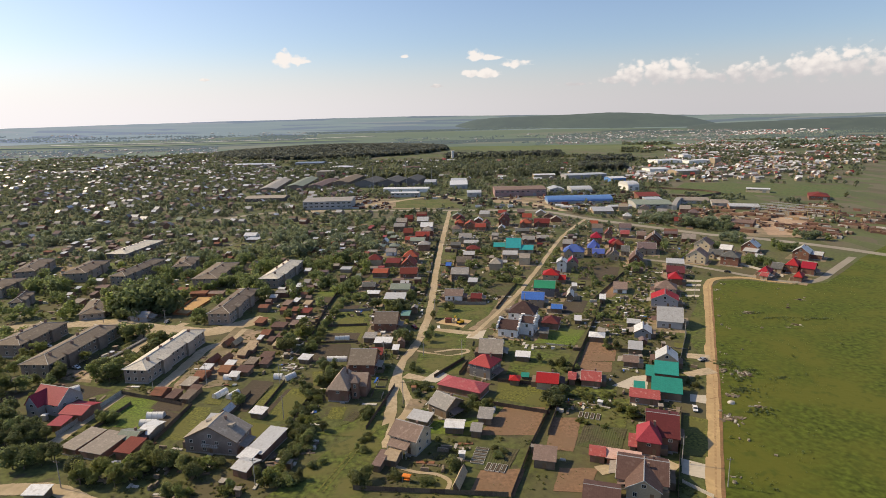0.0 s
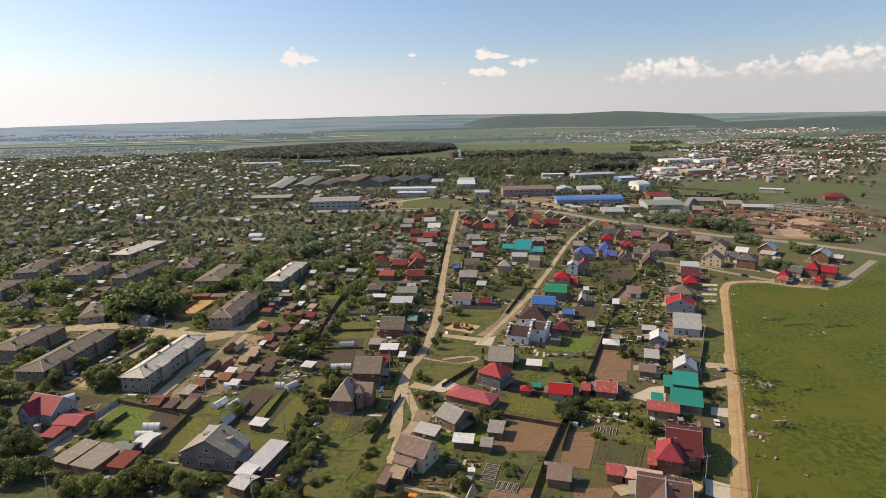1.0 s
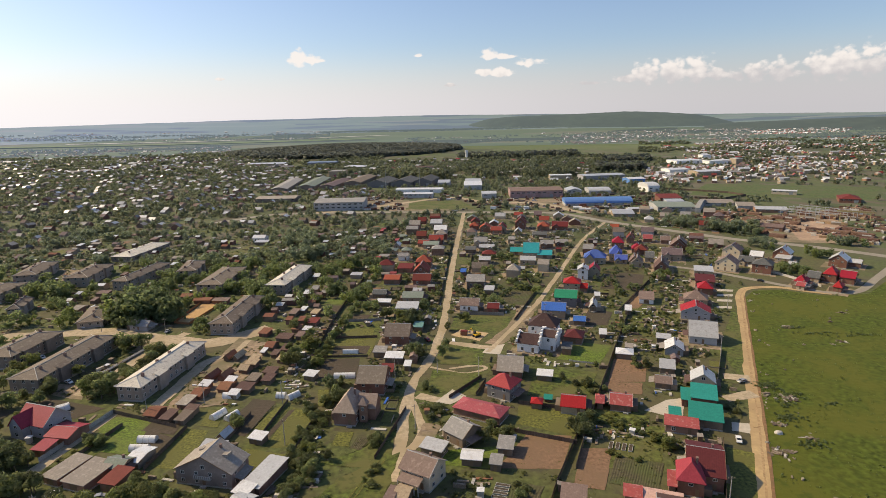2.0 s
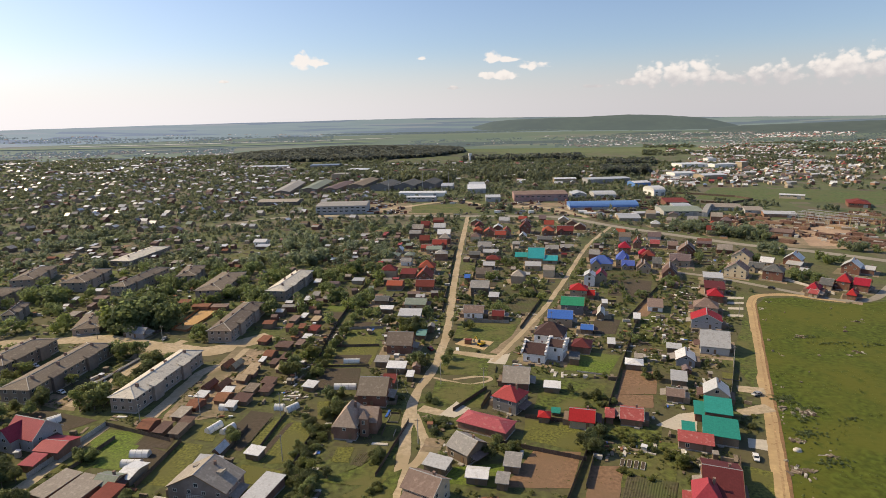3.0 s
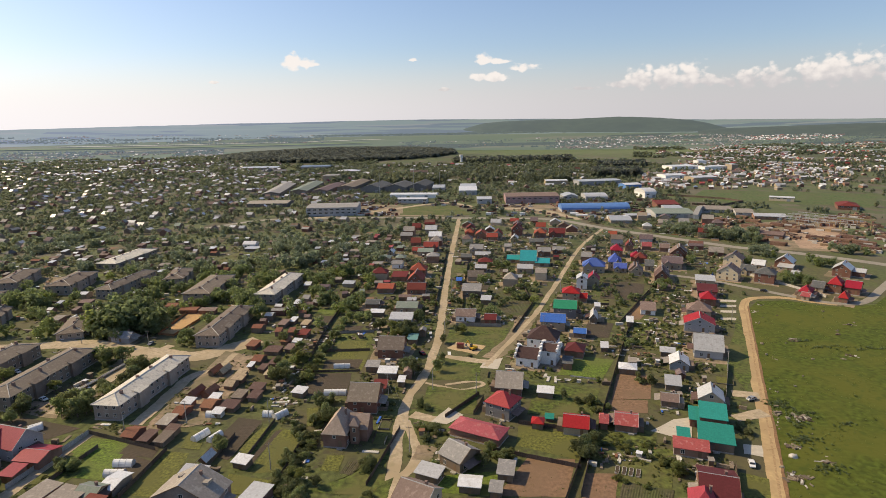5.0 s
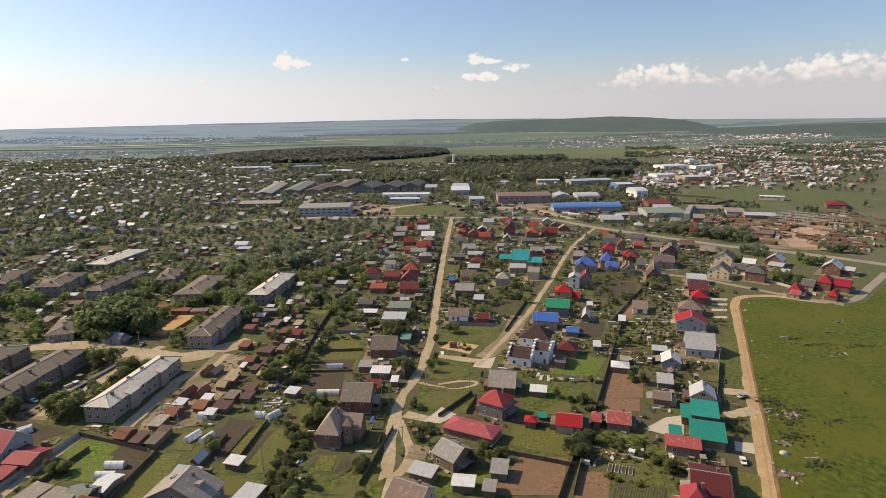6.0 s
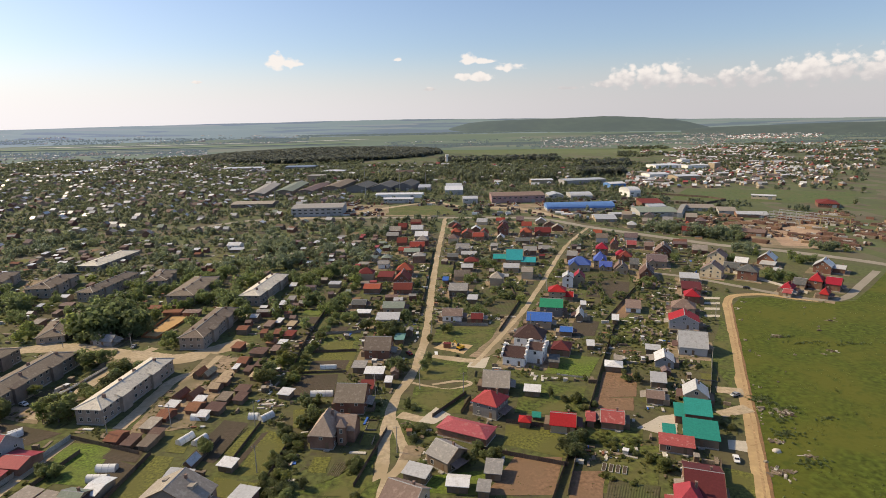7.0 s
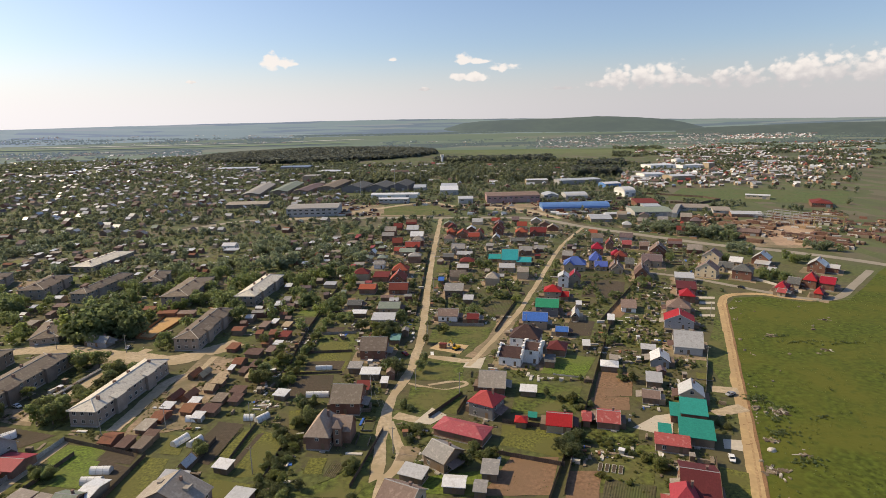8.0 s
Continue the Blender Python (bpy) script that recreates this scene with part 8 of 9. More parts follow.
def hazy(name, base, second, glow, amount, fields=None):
    """Distance seen through much air, past two kilometres: a backdrop with haze painted in as emission, bluer and
    brighter towards the sun.
    """
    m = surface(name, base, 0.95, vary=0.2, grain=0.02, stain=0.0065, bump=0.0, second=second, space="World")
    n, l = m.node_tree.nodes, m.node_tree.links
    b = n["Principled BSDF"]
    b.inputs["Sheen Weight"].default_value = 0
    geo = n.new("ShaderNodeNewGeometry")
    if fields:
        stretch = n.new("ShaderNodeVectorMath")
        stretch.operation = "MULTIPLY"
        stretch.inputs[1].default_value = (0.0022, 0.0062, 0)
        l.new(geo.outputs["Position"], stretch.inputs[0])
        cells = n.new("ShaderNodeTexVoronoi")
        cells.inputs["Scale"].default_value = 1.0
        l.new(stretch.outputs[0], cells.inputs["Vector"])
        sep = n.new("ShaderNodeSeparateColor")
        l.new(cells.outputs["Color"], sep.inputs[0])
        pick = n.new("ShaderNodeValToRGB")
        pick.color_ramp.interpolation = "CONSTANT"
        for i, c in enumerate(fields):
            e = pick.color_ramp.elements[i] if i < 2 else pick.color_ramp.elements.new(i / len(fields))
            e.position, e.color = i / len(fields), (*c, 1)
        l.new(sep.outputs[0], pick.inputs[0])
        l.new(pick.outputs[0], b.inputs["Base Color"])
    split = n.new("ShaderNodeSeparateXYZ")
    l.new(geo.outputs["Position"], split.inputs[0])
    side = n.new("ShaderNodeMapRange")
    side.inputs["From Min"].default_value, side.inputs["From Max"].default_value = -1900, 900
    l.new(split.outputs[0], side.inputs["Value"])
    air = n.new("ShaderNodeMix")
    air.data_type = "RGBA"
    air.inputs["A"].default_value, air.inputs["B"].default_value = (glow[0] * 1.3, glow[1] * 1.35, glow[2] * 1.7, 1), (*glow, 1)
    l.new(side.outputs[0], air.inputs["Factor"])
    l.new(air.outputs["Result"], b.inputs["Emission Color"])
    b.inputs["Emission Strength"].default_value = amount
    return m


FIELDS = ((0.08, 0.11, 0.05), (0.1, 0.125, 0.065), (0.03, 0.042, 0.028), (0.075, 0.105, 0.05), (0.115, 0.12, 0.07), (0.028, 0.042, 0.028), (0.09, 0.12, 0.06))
# horizon leaves emit a haze colour of their own
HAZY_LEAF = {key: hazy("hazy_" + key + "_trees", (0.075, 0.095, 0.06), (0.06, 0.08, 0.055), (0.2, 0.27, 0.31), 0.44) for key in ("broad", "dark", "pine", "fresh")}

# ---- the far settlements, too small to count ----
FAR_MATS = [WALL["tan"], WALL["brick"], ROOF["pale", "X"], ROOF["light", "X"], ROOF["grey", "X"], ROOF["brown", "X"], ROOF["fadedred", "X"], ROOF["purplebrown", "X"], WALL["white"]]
# walls and roofs with haze painted in as emission
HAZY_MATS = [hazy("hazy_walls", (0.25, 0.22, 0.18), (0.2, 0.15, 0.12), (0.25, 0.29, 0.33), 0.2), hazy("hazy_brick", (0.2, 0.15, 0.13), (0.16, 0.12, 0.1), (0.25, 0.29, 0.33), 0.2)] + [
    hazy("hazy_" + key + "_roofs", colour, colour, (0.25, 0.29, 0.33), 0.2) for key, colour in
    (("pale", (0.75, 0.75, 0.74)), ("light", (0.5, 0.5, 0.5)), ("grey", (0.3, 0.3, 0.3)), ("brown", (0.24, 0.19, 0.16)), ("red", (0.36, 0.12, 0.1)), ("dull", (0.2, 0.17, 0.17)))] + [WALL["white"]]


def far_houses(name, label, spots, roof_choice, mats=FAR_MATS):
    verts, faces, index = [], [], []
    for x, y in spots:
        w, d, h, r = random.uniform(2.6, 4.6), random.uniform(2.6, 4.6), random.uniform(2.0, 3.2), random.uniform(1.3, 2.9)
        if name == "far_middle_houses" and y < 1150:
            w, h = w * 1.9, h * 1.3
        if name in ("far_eastern_houses", "far_hazy_houses"):
            w, d = w * 0.78, d * 0.78
        if name != "crowded_cottages" and random.random() < 0.06:
            w, h = w * 3, h * 1.6
        a = random.choice((-0.14, 1.43, -0.36)) + random.uniform(-0.12, 0.12)
        c, s, z, b = math.cos(a), math.sin(a), land(x, y), len(verts)
        for u, v, t in ((-w, -d, 0), (w, -d, 0), (w, d, 0), (-w, d, 0), (-w, -d, h), (w, -d, h), (w, d, h), (-w, d, h), (-w * 1.05, 0, h + r), (w * 1.05, 0, h + r)):
            verts.append((x + u * c - v * s, y + u * s + v * c, z + t))
        faces += [(b, b + 1, b + 5, b + 4), (b + 1, b + 2, b + 6, b + 9, b + 5), (b + 2, b + 3, b + 7, b + 6), (b + 3, b, b + 4, b + 8, b + 7), (b + 4, b + 5, b + 9, b + 8), (b + 6, b + 7, b + 8, b + 9)]
        wall, roof = random.choice((0, 0, 0, 1)), random.choice(roof_choice)
        index += [wall] * 4 + [roof] * 2
    tagged(bulk(name, verts, faces, mats, index), label, "far houses", kind="stuff")


def spots_in(n, y0, y1, a0, a1, keep=lambda x, y: True):
    out = []
    while len(out) < n:
        y = math.sqrt(random.uniform(y0 * y0, y1 * y1))
        x = y * math.tan(radians(random.uniform(a0, a1)))
        if keep(x, y):
            out.append((x, y))
    return out


def clump(x, y, size, bias):
    return noise.noise((x / size, y / size, 4.0)) > bias


WEST = spots_in(950, 1150, 1850, -40, -13, lambda x, y: clump(x, y, 160, -0.25))
WEST_FAR = spots_in(420, 1950, 2400, -40, -18, lambda x, y: clump(x, y, 160, -0.05)) + spots_in(330, 2950, 3500, -40, -10, lambda x, y: clump(x, y, 180, 0.1))
MIDDLE = spots_in(70, 1150, 1400, -9, 14) + [q for q in spots_in(90, 860, 1150, -9, 17) if free(q[0], q[1], 6)]
MIDDLE_FAR = spots_in(1100, 1950, 2900, 13, 29, lambda x, y: clump(x, y, 190, -0.2)) + spots_in(50, 2300, 3000, -2, 12, lambda x, y: clump(x, y, 160, 0.15))
EAST = spots_in(640, 1000, 1500, 24, 40, lambda x, y: clump(x, y, 130, -0.15)) + spots_in(520, 1500, 1950, 22, 40, lambda x, y: clump(x, y, 160, -0.05)) + spots_in(340, 800, 1050, 21, 37, lambda x, y: free(x, y, 9))
EAST_FAR = spots_in(330, 2300, 2650, 29, 36) + spots_in(120, 2500, 2800, 35, 40)
OLD = [q for q in spots_in(760, 440, 1200, -39, -6, lambda x, y: x < road_x(y) - 50 - max(0, y - 620) * 0.45) if free(q[0], q[1], 8)]
for q in OLD + [m for m in MIDDLE if m[1] < 1150]:
    take(q[0], q[1], 7)
far_houses("crowded_cottages", "crowded low cottages with dull brown and grey roofs among trees", OLD, (4, 5, 7, 5, 3, 3, 2, 3, 4, 2))
far_houses("far_western_houses", "scattered low houses with pale and grey roofs far off", WEST, (2, 2, 4, 3, 3, 4, 7, 5, 2))
far_houses("far_middle_houses", "scattered light-roofed houses beyond the works", MIDDLE, (2, 3, 3, 4, 6, 5))
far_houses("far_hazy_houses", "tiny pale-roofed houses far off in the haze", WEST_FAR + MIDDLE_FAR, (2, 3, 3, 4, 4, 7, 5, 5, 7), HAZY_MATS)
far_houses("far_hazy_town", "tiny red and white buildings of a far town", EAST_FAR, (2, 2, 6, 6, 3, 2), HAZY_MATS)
far_houses("far_eastern_houses", "dense far houses with pale and reddish roofs", EAST, (2, 2, 2, 3, 3, 3, 4, 7, 5, 5, 6))

# ---- trees in the gaps ----
for i in range(15000):
    y = math.sqrt(random.uniform(130 ** 2, 1250 ** 2))
    x = random.uniform(-0.82, 0.82) * y
    if not in_view(x, y, 0.08) or not free(x, y, 2):
        continue
    west = x < road_x(y) - 45
    if track_x(y) + 10 < x and y < 310:
        continue
    if x > 260 + (y - 500) * 0.3 and y < 830 and not clump(x, y, 60, 0.15):
        continue
    if not west and y < 560 and random.random() < (0.6 if x < road_x(y) - 8 and y < 330 else 0.15):
        continue
    if y > 800 and x > 0.38 * y and random.random() < 0.6:
        continue
    if y > 880 and x > -220 and random.random() < 0.25:
        continue
    if west and 380 < y < 1250 and random.random() < 0.38:
        continue
    h = random.uniform(2.2, 4.5) if not west and y < 560 else random.uniform(2.5, 8.0)
    tree(x, y, h, random.choice(("broad", "broad", "dark", "fresh", "dark")))


# leaves of farther trees: haze painted in as a paler, bluer base colour
FAR_HAZED_LEAF = {"broad": leaf_material("hazed_broad_leaves", (0.25, 0.286, 0.18), (0.22, 0.254, 0.165), thinness=0.68), "fresh": leaf_material("hazed_fresh_leaves", (0.275, 0.31, 0.175), (0.245, 0.28, 0.165), thinness=0.68),
            "dark": leaf_material("hazed_dark_leaves", (0.215, 0.252, 0.172), (0.195, 0.23, 0.16), thinness=0.68), "pine": leaf_material("hazed_pine_needles", (0.158, 0.175, 0.148), (0.148, 0.165, 0.14), spread=0.08, thinness=0.68)}



for i in range(190):
    y = random.uniform(300, 570)
    x = random.uniform(road_x(y) - 165, road_x(y) - 44)
    if in_view(x, y, 0.05) and free(x, y, 1, True) and clump(x, y, 30, -0.1):
        tree(x, y, random.uniform(5.0, 11.0), random.choice(("broad", "dark", "dark", "broad", "fresh")))
for i in range(430):
    y = math.sqrt(random.uniform(230 ** 2, 680 ** 2))
    x = random.uniform(-0.8 * y, road_x(y) - 40)
    if in_view(x, y, 0.05) and free(x, y, 1) and clump(x, y, 38, -0.2):
        tree(x, y, random.uniform(3.6, 9.0), random.choice(("broad", "broad", "dark", "dark", "broad")))


def woods(name, label, spots, scale_of, sets, z_of=land, leaves=None):
    """All trees of a wood as one object."""
    by_kind = {}
    for x, y, h, kind in spots:
        by_kind.setdefault(kind, []).append((x, y, h))
    verts, index, kinds = [], [], list(by_kind)
    for k, kind in enumerate(kinds):
        for x, y, h in by_kind[kind]:
            q = sets[kind][random.randrange(len(sets[kind]))].reshape(-1, 3)
            a, w = random.uniform(0, math.tau), h * random.uniform(0.85, 1.3) * scale_of
            c, s = math.cos(a), math.sin(a)
            verts.append(np.column_stack(((q[:, 0] * c - q[:, 1] * s) * w + x, (q[:, 0] * s + q[:, 1] * c) * w + y, q[:, 2] * h * 1.08 + z_of(x, y))))
            index += [k] * (len(q) // 4)
    v = np.concatenate(verts)
    faces = np.arange(len(v)).reshape(-1, 4).tolist()
    tagged(bulk(name, v.tolist(), faces, [(leaves or (FAR_HAZED_LEAF if sets is FAR or sets is MID else LEAF))[k] for k in kinds], index), label, "trees", kind="stuff")


# the old quarter is full of small trees, and so are the gardens towards the cross road
SMALL = []
for i in range(16000):
    y = math.sqrt(random.uniform(400 ** 2, 1250 ** 2))
    x = random.uniform(-0.8 * y, road_x(y) - 45 - max(0, y - 620) * 0.3)
    if in_view(x, y, 0.04) and free(x, y, 0) and clump(x, y, 45, -0.3):
        SMALL.append((x, y, random.uniform(2.2, 5.0), random.choice(("broad", "dark", "broad", "broad", "fresh", "fresh"))))
SMALL = SMALL[:5200]
for i in range(1500):
    y = random.uniform(300, 610)
    x = random.uniform(road_x(y) - 60, track_x(y) + 10)
    if in_view(x, y) and free(x, y, 1, True) and clump(x, y, 20, -0.1):
        SMALL.append((x, y, random.uniform(1.5, 4.5), random.choice(("broad", "dark", "broad", "dark"))))
for i in range(2500):
    y = random.uniform(170, 330)
    x = random.uniform(road_x(y) - 46, track_x(y) - 4)
    if in_view(x, y) and free(x, y, 1, True) and tidy(x, y) and clump(x, y, 12, 0.05):
        SMALL.append((x, y, random.uniform(0.9, 2.4), random.choice(("broad", "dark", "broad", "fresh"))))

LOOSE.sort(key=lambda t: math.hypot(t[0], t[1]))
TALL, LOW = [t for t in LOOSE if t[2] >= 3.6], [t for t in LOOSE if t[2] < 3.6]
for t in TALL[:280] + LOW[:190]:
    plant(*t)
REST = TALL[280:] + LOW[190:]
woods("garden_trees", "green trees and bushes between the houses", [t for t in REST if t[1] < 400], 1.0, THIN)
woods("quarter_trees", "green trees crowding the old gardens", [t for t in REST if 400 <= t[1] < 560], 1.0, THIN, leaves=FAR_HAZED_LEAF)
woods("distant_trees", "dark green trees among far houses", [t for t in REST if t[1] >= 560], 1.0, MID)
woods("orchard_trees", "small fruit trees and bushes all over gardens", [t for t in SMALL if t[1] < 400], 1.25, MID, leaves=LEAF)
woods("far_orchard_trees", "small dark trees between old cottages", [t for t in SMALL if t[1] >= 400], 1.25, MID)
kinds = ("broad", "dark", "dark", "broad", "fresh")
FAR_SPOTS = [(x, y, random.uniform(4, 8.5), random.choice(kinds)) for x, y in
             spots_in(4600, 1150, 1900, -41, -4, lambda x, y: clump(x, y, 110, -0.12)) + spots_in(1500, 1080, 1400, -12, 20, lambda x, y: clump(x, y, 90, -0.25))
             + spots_in(1700, 1000, 1950, 20, 41, lambda x, y: clump(x, y, 120, 0.08))]
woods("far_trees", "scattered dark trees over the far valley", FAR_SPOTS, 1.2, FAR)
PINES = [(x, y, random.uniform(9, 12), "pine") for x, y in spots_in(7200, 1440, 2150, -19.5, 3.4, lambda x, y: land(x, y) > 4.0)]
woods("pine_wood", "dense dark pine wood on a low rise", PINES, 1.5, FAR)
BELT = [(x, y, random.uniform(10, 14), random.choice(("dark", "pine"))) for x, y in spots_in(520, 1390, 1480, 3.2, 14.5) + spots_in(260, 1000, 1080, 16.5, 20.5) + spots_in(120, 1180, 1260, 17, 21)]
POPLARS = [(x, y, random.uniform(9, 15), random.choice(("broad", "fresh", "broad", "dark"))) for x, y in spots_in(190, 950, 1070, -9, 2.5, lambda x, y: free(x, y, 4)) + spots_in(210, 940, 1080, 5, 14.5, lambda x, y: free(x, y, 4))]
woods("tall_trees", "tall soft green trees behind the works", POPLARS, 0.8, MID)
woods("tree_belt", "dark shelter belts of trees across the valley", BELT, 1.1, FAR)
HORIZON_TREES = [(x, y, random.uniform(5, 9), random.choice(("dark", "pine", "broad"))) for x, y in
                 spots_in(1500, 1980, 2900, 12, 41, lambda x, y: clump(x, y, 170, -0.05)) + spots_in(500, 2000, 2500, -41, -18, lambda x, y: clump(x, y, 170, 0.05))
                 + spots_in(1300, 2950, 3300, -41, -9, lambda x, y: clump(x, y, 200, -0.1)) + spots_in(1500, 3340, 3430, -10, 14) + spots_in(160, 2100, 2900, -2, 12, lambda x, y: clump(x, y, 120, 0.2))]
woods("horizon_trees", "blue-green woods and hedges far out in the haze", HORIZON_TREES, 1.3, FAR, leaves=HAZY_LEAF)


# ---- the far land ----
def strip(name, a, b, width, material, label, category):
    """A long straight strip laid on the land."""
    a, b = Vector((*a, 0)), Vector((*b, 0))
    side = (b - a).cross(Vector((0, 0, 1))).normalized() * width / 2
    bm = bmesh.new()
    rows = []
    for i in range(41):
        p = a.lerp(b, i / 40)
        rows.append([bm.verts.new((p + side * s + Vector((0, 0, land(p.x, p.y) + 2.2)))) for s in (-1, 1)])
    for r, q in zip(rows, rows[1:]):
        bm.faces.new((r[0], r[1], q[1], q[0]))
    tagged(part(name, bm, material), label, category, kind="structure")


# runway and field carry the same emitted haze
RUNWAY = hazy("hazy_pale_concrete", (0.5, 0.5, 0.45), (0.45, 0.45, 0.4), (0.25, 0.29, 0.33), 0.2)
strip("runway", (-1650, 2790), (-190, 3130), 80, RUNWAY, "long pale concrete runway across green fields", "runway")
strip("field", (-2300, 2560), (-250, 2950), 170, hazy("hazy_light_field", (0.13, 0.18, 0.07), (0.12, 0.17, 0.065), (0.2, 0.27, 0.3), 0.2), "light green grass field beside the runway", "field")


def far_hills(name, az0, az1, r0, r1, height, material, label):
    """Distant hills as a backdrop on the skyline."""
    verts, faces = [], []
    na, nr = int((az1 - az0) / 0.35), 14
    for i in range(nr + 1):
        for j in range(na + 1):
            a, r = az0 + (az1 - az0) * j / na, r0 + (r1 - r0) * i / nr
            verts.append((math.sin(radians(a)) * r, math.cos(radians(a)) * r, height(a, r)))
    for i in range(nr):
        for j in range(na):
            k = i * (na + 1) + j
            faces.append((k, k + 1, k + na + 2, k + na + 1))
    tagged(bulk(name, verts, faces, [material], smooth=True), label, "hill", kind="structure")


def bell(v, c, s):
    return math.exp(-((v - c) / s) ** 2)


def wooded(a, r):
    crest = float(np.interp(a, (2, 4.5, 6, 8, 11, 15, 17, 18.5, 20, 22, 24.5, 26, 28), (20, 52, 80, 91, 95, 100, 104, 107, 104, 96, 82, 62, 25)))
    return crest * bell(r, 3800, 320) + 1.5 * noise.noise((a * 2, r / 300, 0)) - 1


def eastern(a, r):
    t = max(0.0, min(1.0, (a - 21) / 6))
    return (float(np.interp(a, (21, 26, 30, 37, 50), (24, 32, 40, 53, 58))) + 2.0 * noise.noise((a * 0.8, 3, 0))) * t * bell(r, 3500, 300) + 1.5 * noise.noise((a * 2, r / 300, 0)) - 1


# hills and plain glow bluish, as haze put into the material
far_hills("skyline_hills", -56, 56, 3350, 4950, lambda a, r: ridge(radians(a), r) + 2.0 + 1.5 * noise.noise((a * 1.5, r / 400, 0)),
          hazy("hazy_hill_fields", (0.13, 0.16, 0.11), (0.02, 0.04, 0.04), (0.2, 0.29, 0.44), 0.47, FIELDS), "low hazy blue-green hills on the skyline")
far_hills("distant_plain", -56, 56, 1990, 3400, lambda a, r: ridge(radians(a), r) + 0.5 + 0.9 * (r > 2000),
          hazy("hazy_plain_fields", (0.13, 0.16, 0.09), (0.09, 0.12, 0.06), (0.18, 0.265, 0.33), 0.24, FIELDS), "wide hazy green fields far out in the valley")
far_hills("wooded_hill", 2, 32, 3150, 4350, wooded, hazy("hazy_hill_forest", (0.035, 0.052, 0.03), (0.026, 0.04, 0.024), (0.18, 0.25, 0.32), 0.33), "long hill covered with dark forest")
far_hills("eastern_wooded_hill", 20, 56, 2900, 4200, eastern, hazy("hazy_eastern_forest", (0.035, 0.05, 0.03), (0.026, 0.04, 0.024), (0.18, 0.24, 0.3), 0.29), "low dark wooded hill beyond the town")

# ---- wires ----
def wire(a, b):
    curve = bpy.data.curves.new("wire", "CURVE")
    curve.dimensions, curve.bevel_depth, curve.bevel_resolution = "3D", 0.012, 0
    s = curve.splines.new("POLY")
    s.points.add(8)
    for i in range(9):
        t = i / 8
        p = Vector(a).lerp(Vector(b), t)
        s.points[i].co = (p.x, p.y, p.z - 1.1 * 4 * t * (1 - t), 1)
    curve.materials.append(STEEL)
    tagged(new("wire", curve), "thin sagging power wire between poles", "wire", "power wires")


line_poles = sorted(((o.location.y, o.location.x) for o in scene.objects if o.name.startswith("utility_pole") and abs(o.location.x - road_x(o.location.y)) < 16))
for (y0, x0), (y1, x1) in zip(line_poles, line_poles[1:]):
    if math.hypot(x1 - x0, y1 - y0) < 120:
        for s in (-0.8, 0.8):
            wire((x0 + s, y0, 8.62), (x1 + s, y1, 8.62))

# ---- low fences between the plots, too many to count ----
verts, faces, index = [], [], []


def slab(x, y, z0, z1, half_x, half_y, turn, which):
    k, co, si = len(verts), math.cos(turn), math.sin(turn)
    for u, v, t in ((-half_x, -half_y, z0), (half_x, -half_y, z0), (half_x, half_y, z0), (-half_x, half_y, z0), (-half_x, -half_y, z1), (half_x, -half_y, z1), (half_x, half_y, z1), (-half_x, half_y, z1)):
        verts.append((x + u * co - v * si, y + u * si + v * co, t))
    faces.extend(((k + 4, k + 5, k + 6, k + 7), (k, k + 1, k + 5, k + 4), (k + 1, k + 2, k + 6, k + 5), (k + 2, k + 3, k + 7, k + 6), (k + 3, k, k + 4, k + 7)))
    index.extend([which] * 5)


for a, b in EDGES:
    turn, n = math.atan2(b.y - a.y, b.x - a.x), max(1, round((b - a).length / 2.6))
    which, tall = random.choice((0, 0, 0, 0, 1, 2)), random.uniform(0.45, 1.1)
    for i in range(n):
        p = a.lerp(b, (i + 0.5) / n)
        if TAKEN[cell(p.x, p.y)] or random.random() < 0.1:
            continue
        half = (b - a).length / n / 2
        slab(p.x, p.y, 0.12, tall - random.uniform(0, 0.15), half, 0.03, turn, which)
        slab(p.x - half * math.cos(turn), p.y - half * math.sin(turn), 0, tall + 0.1, 0.06, 0.06, turn, which)
tagged(bulk("plot_fences", verts, faces, [FENCE["dark"], FENCE["grey"], FENCE["pale"]], index), "low weathered board fences dividing garden plots", "fences", kind="stuff")

# ---- woodpiles, board piles and privies near by ----
PILE_MESHES = {}


def woodpile_mesh(half, rows):
    bm = bmesh.new()
    for layer in range(rows):
        inset = 0.05 * layer + random.uniform(0, 0.04)
        box(bm, -0.45 + inset, 0.45 - inset, -half + random.uniform(0, 0.15), half - random.uniform(0, 0.15), layer * 0.3, layer * 0.3 + 0.29)
    return mesh_of("woodpile", bm, WOOD)


for half in (0.9, 1.3, 1.8):
    PILE_MESHES["wood", half] = woodpile_mesh(half, 4)
    bm = bmesh.new()
    outline = [(-0.44, 0)]
    for s in (-0.44, -0.14, 0.16):
        outline += [(s, 0.36), (s + 0.27, 0.38), (s + 0.27, 0.1), (s + 0.3, 0.1)]
    prism(bm, [(0.43, 0)] + outline[-3::-1], -half, half, "y")
    bmesh.ops.recalc_face_normals(bm, faces=bm.faces)
    PILE_MESHES["board", half] = mesh_of("timber_beam", bm, FENCE["pale"])
bm = bmesh.new()
box(bm, -0.7, 0.7, -0.7, 0.7, 0, 2.0)
PILE_MESHES["privy"] = mesh_of("privy", bm, WALL["darkwood"])
bm = bmesh.new()
prism(bm, [(-0.95, 2.0), (0.95, 2.3), (0.95, 2.4), (-0.95, 2.1)], -0.9, 0.9)
PILE_MESHES["privy_roof"] = mesh_of("roof", bm, ROOF["slategrey", "X"])
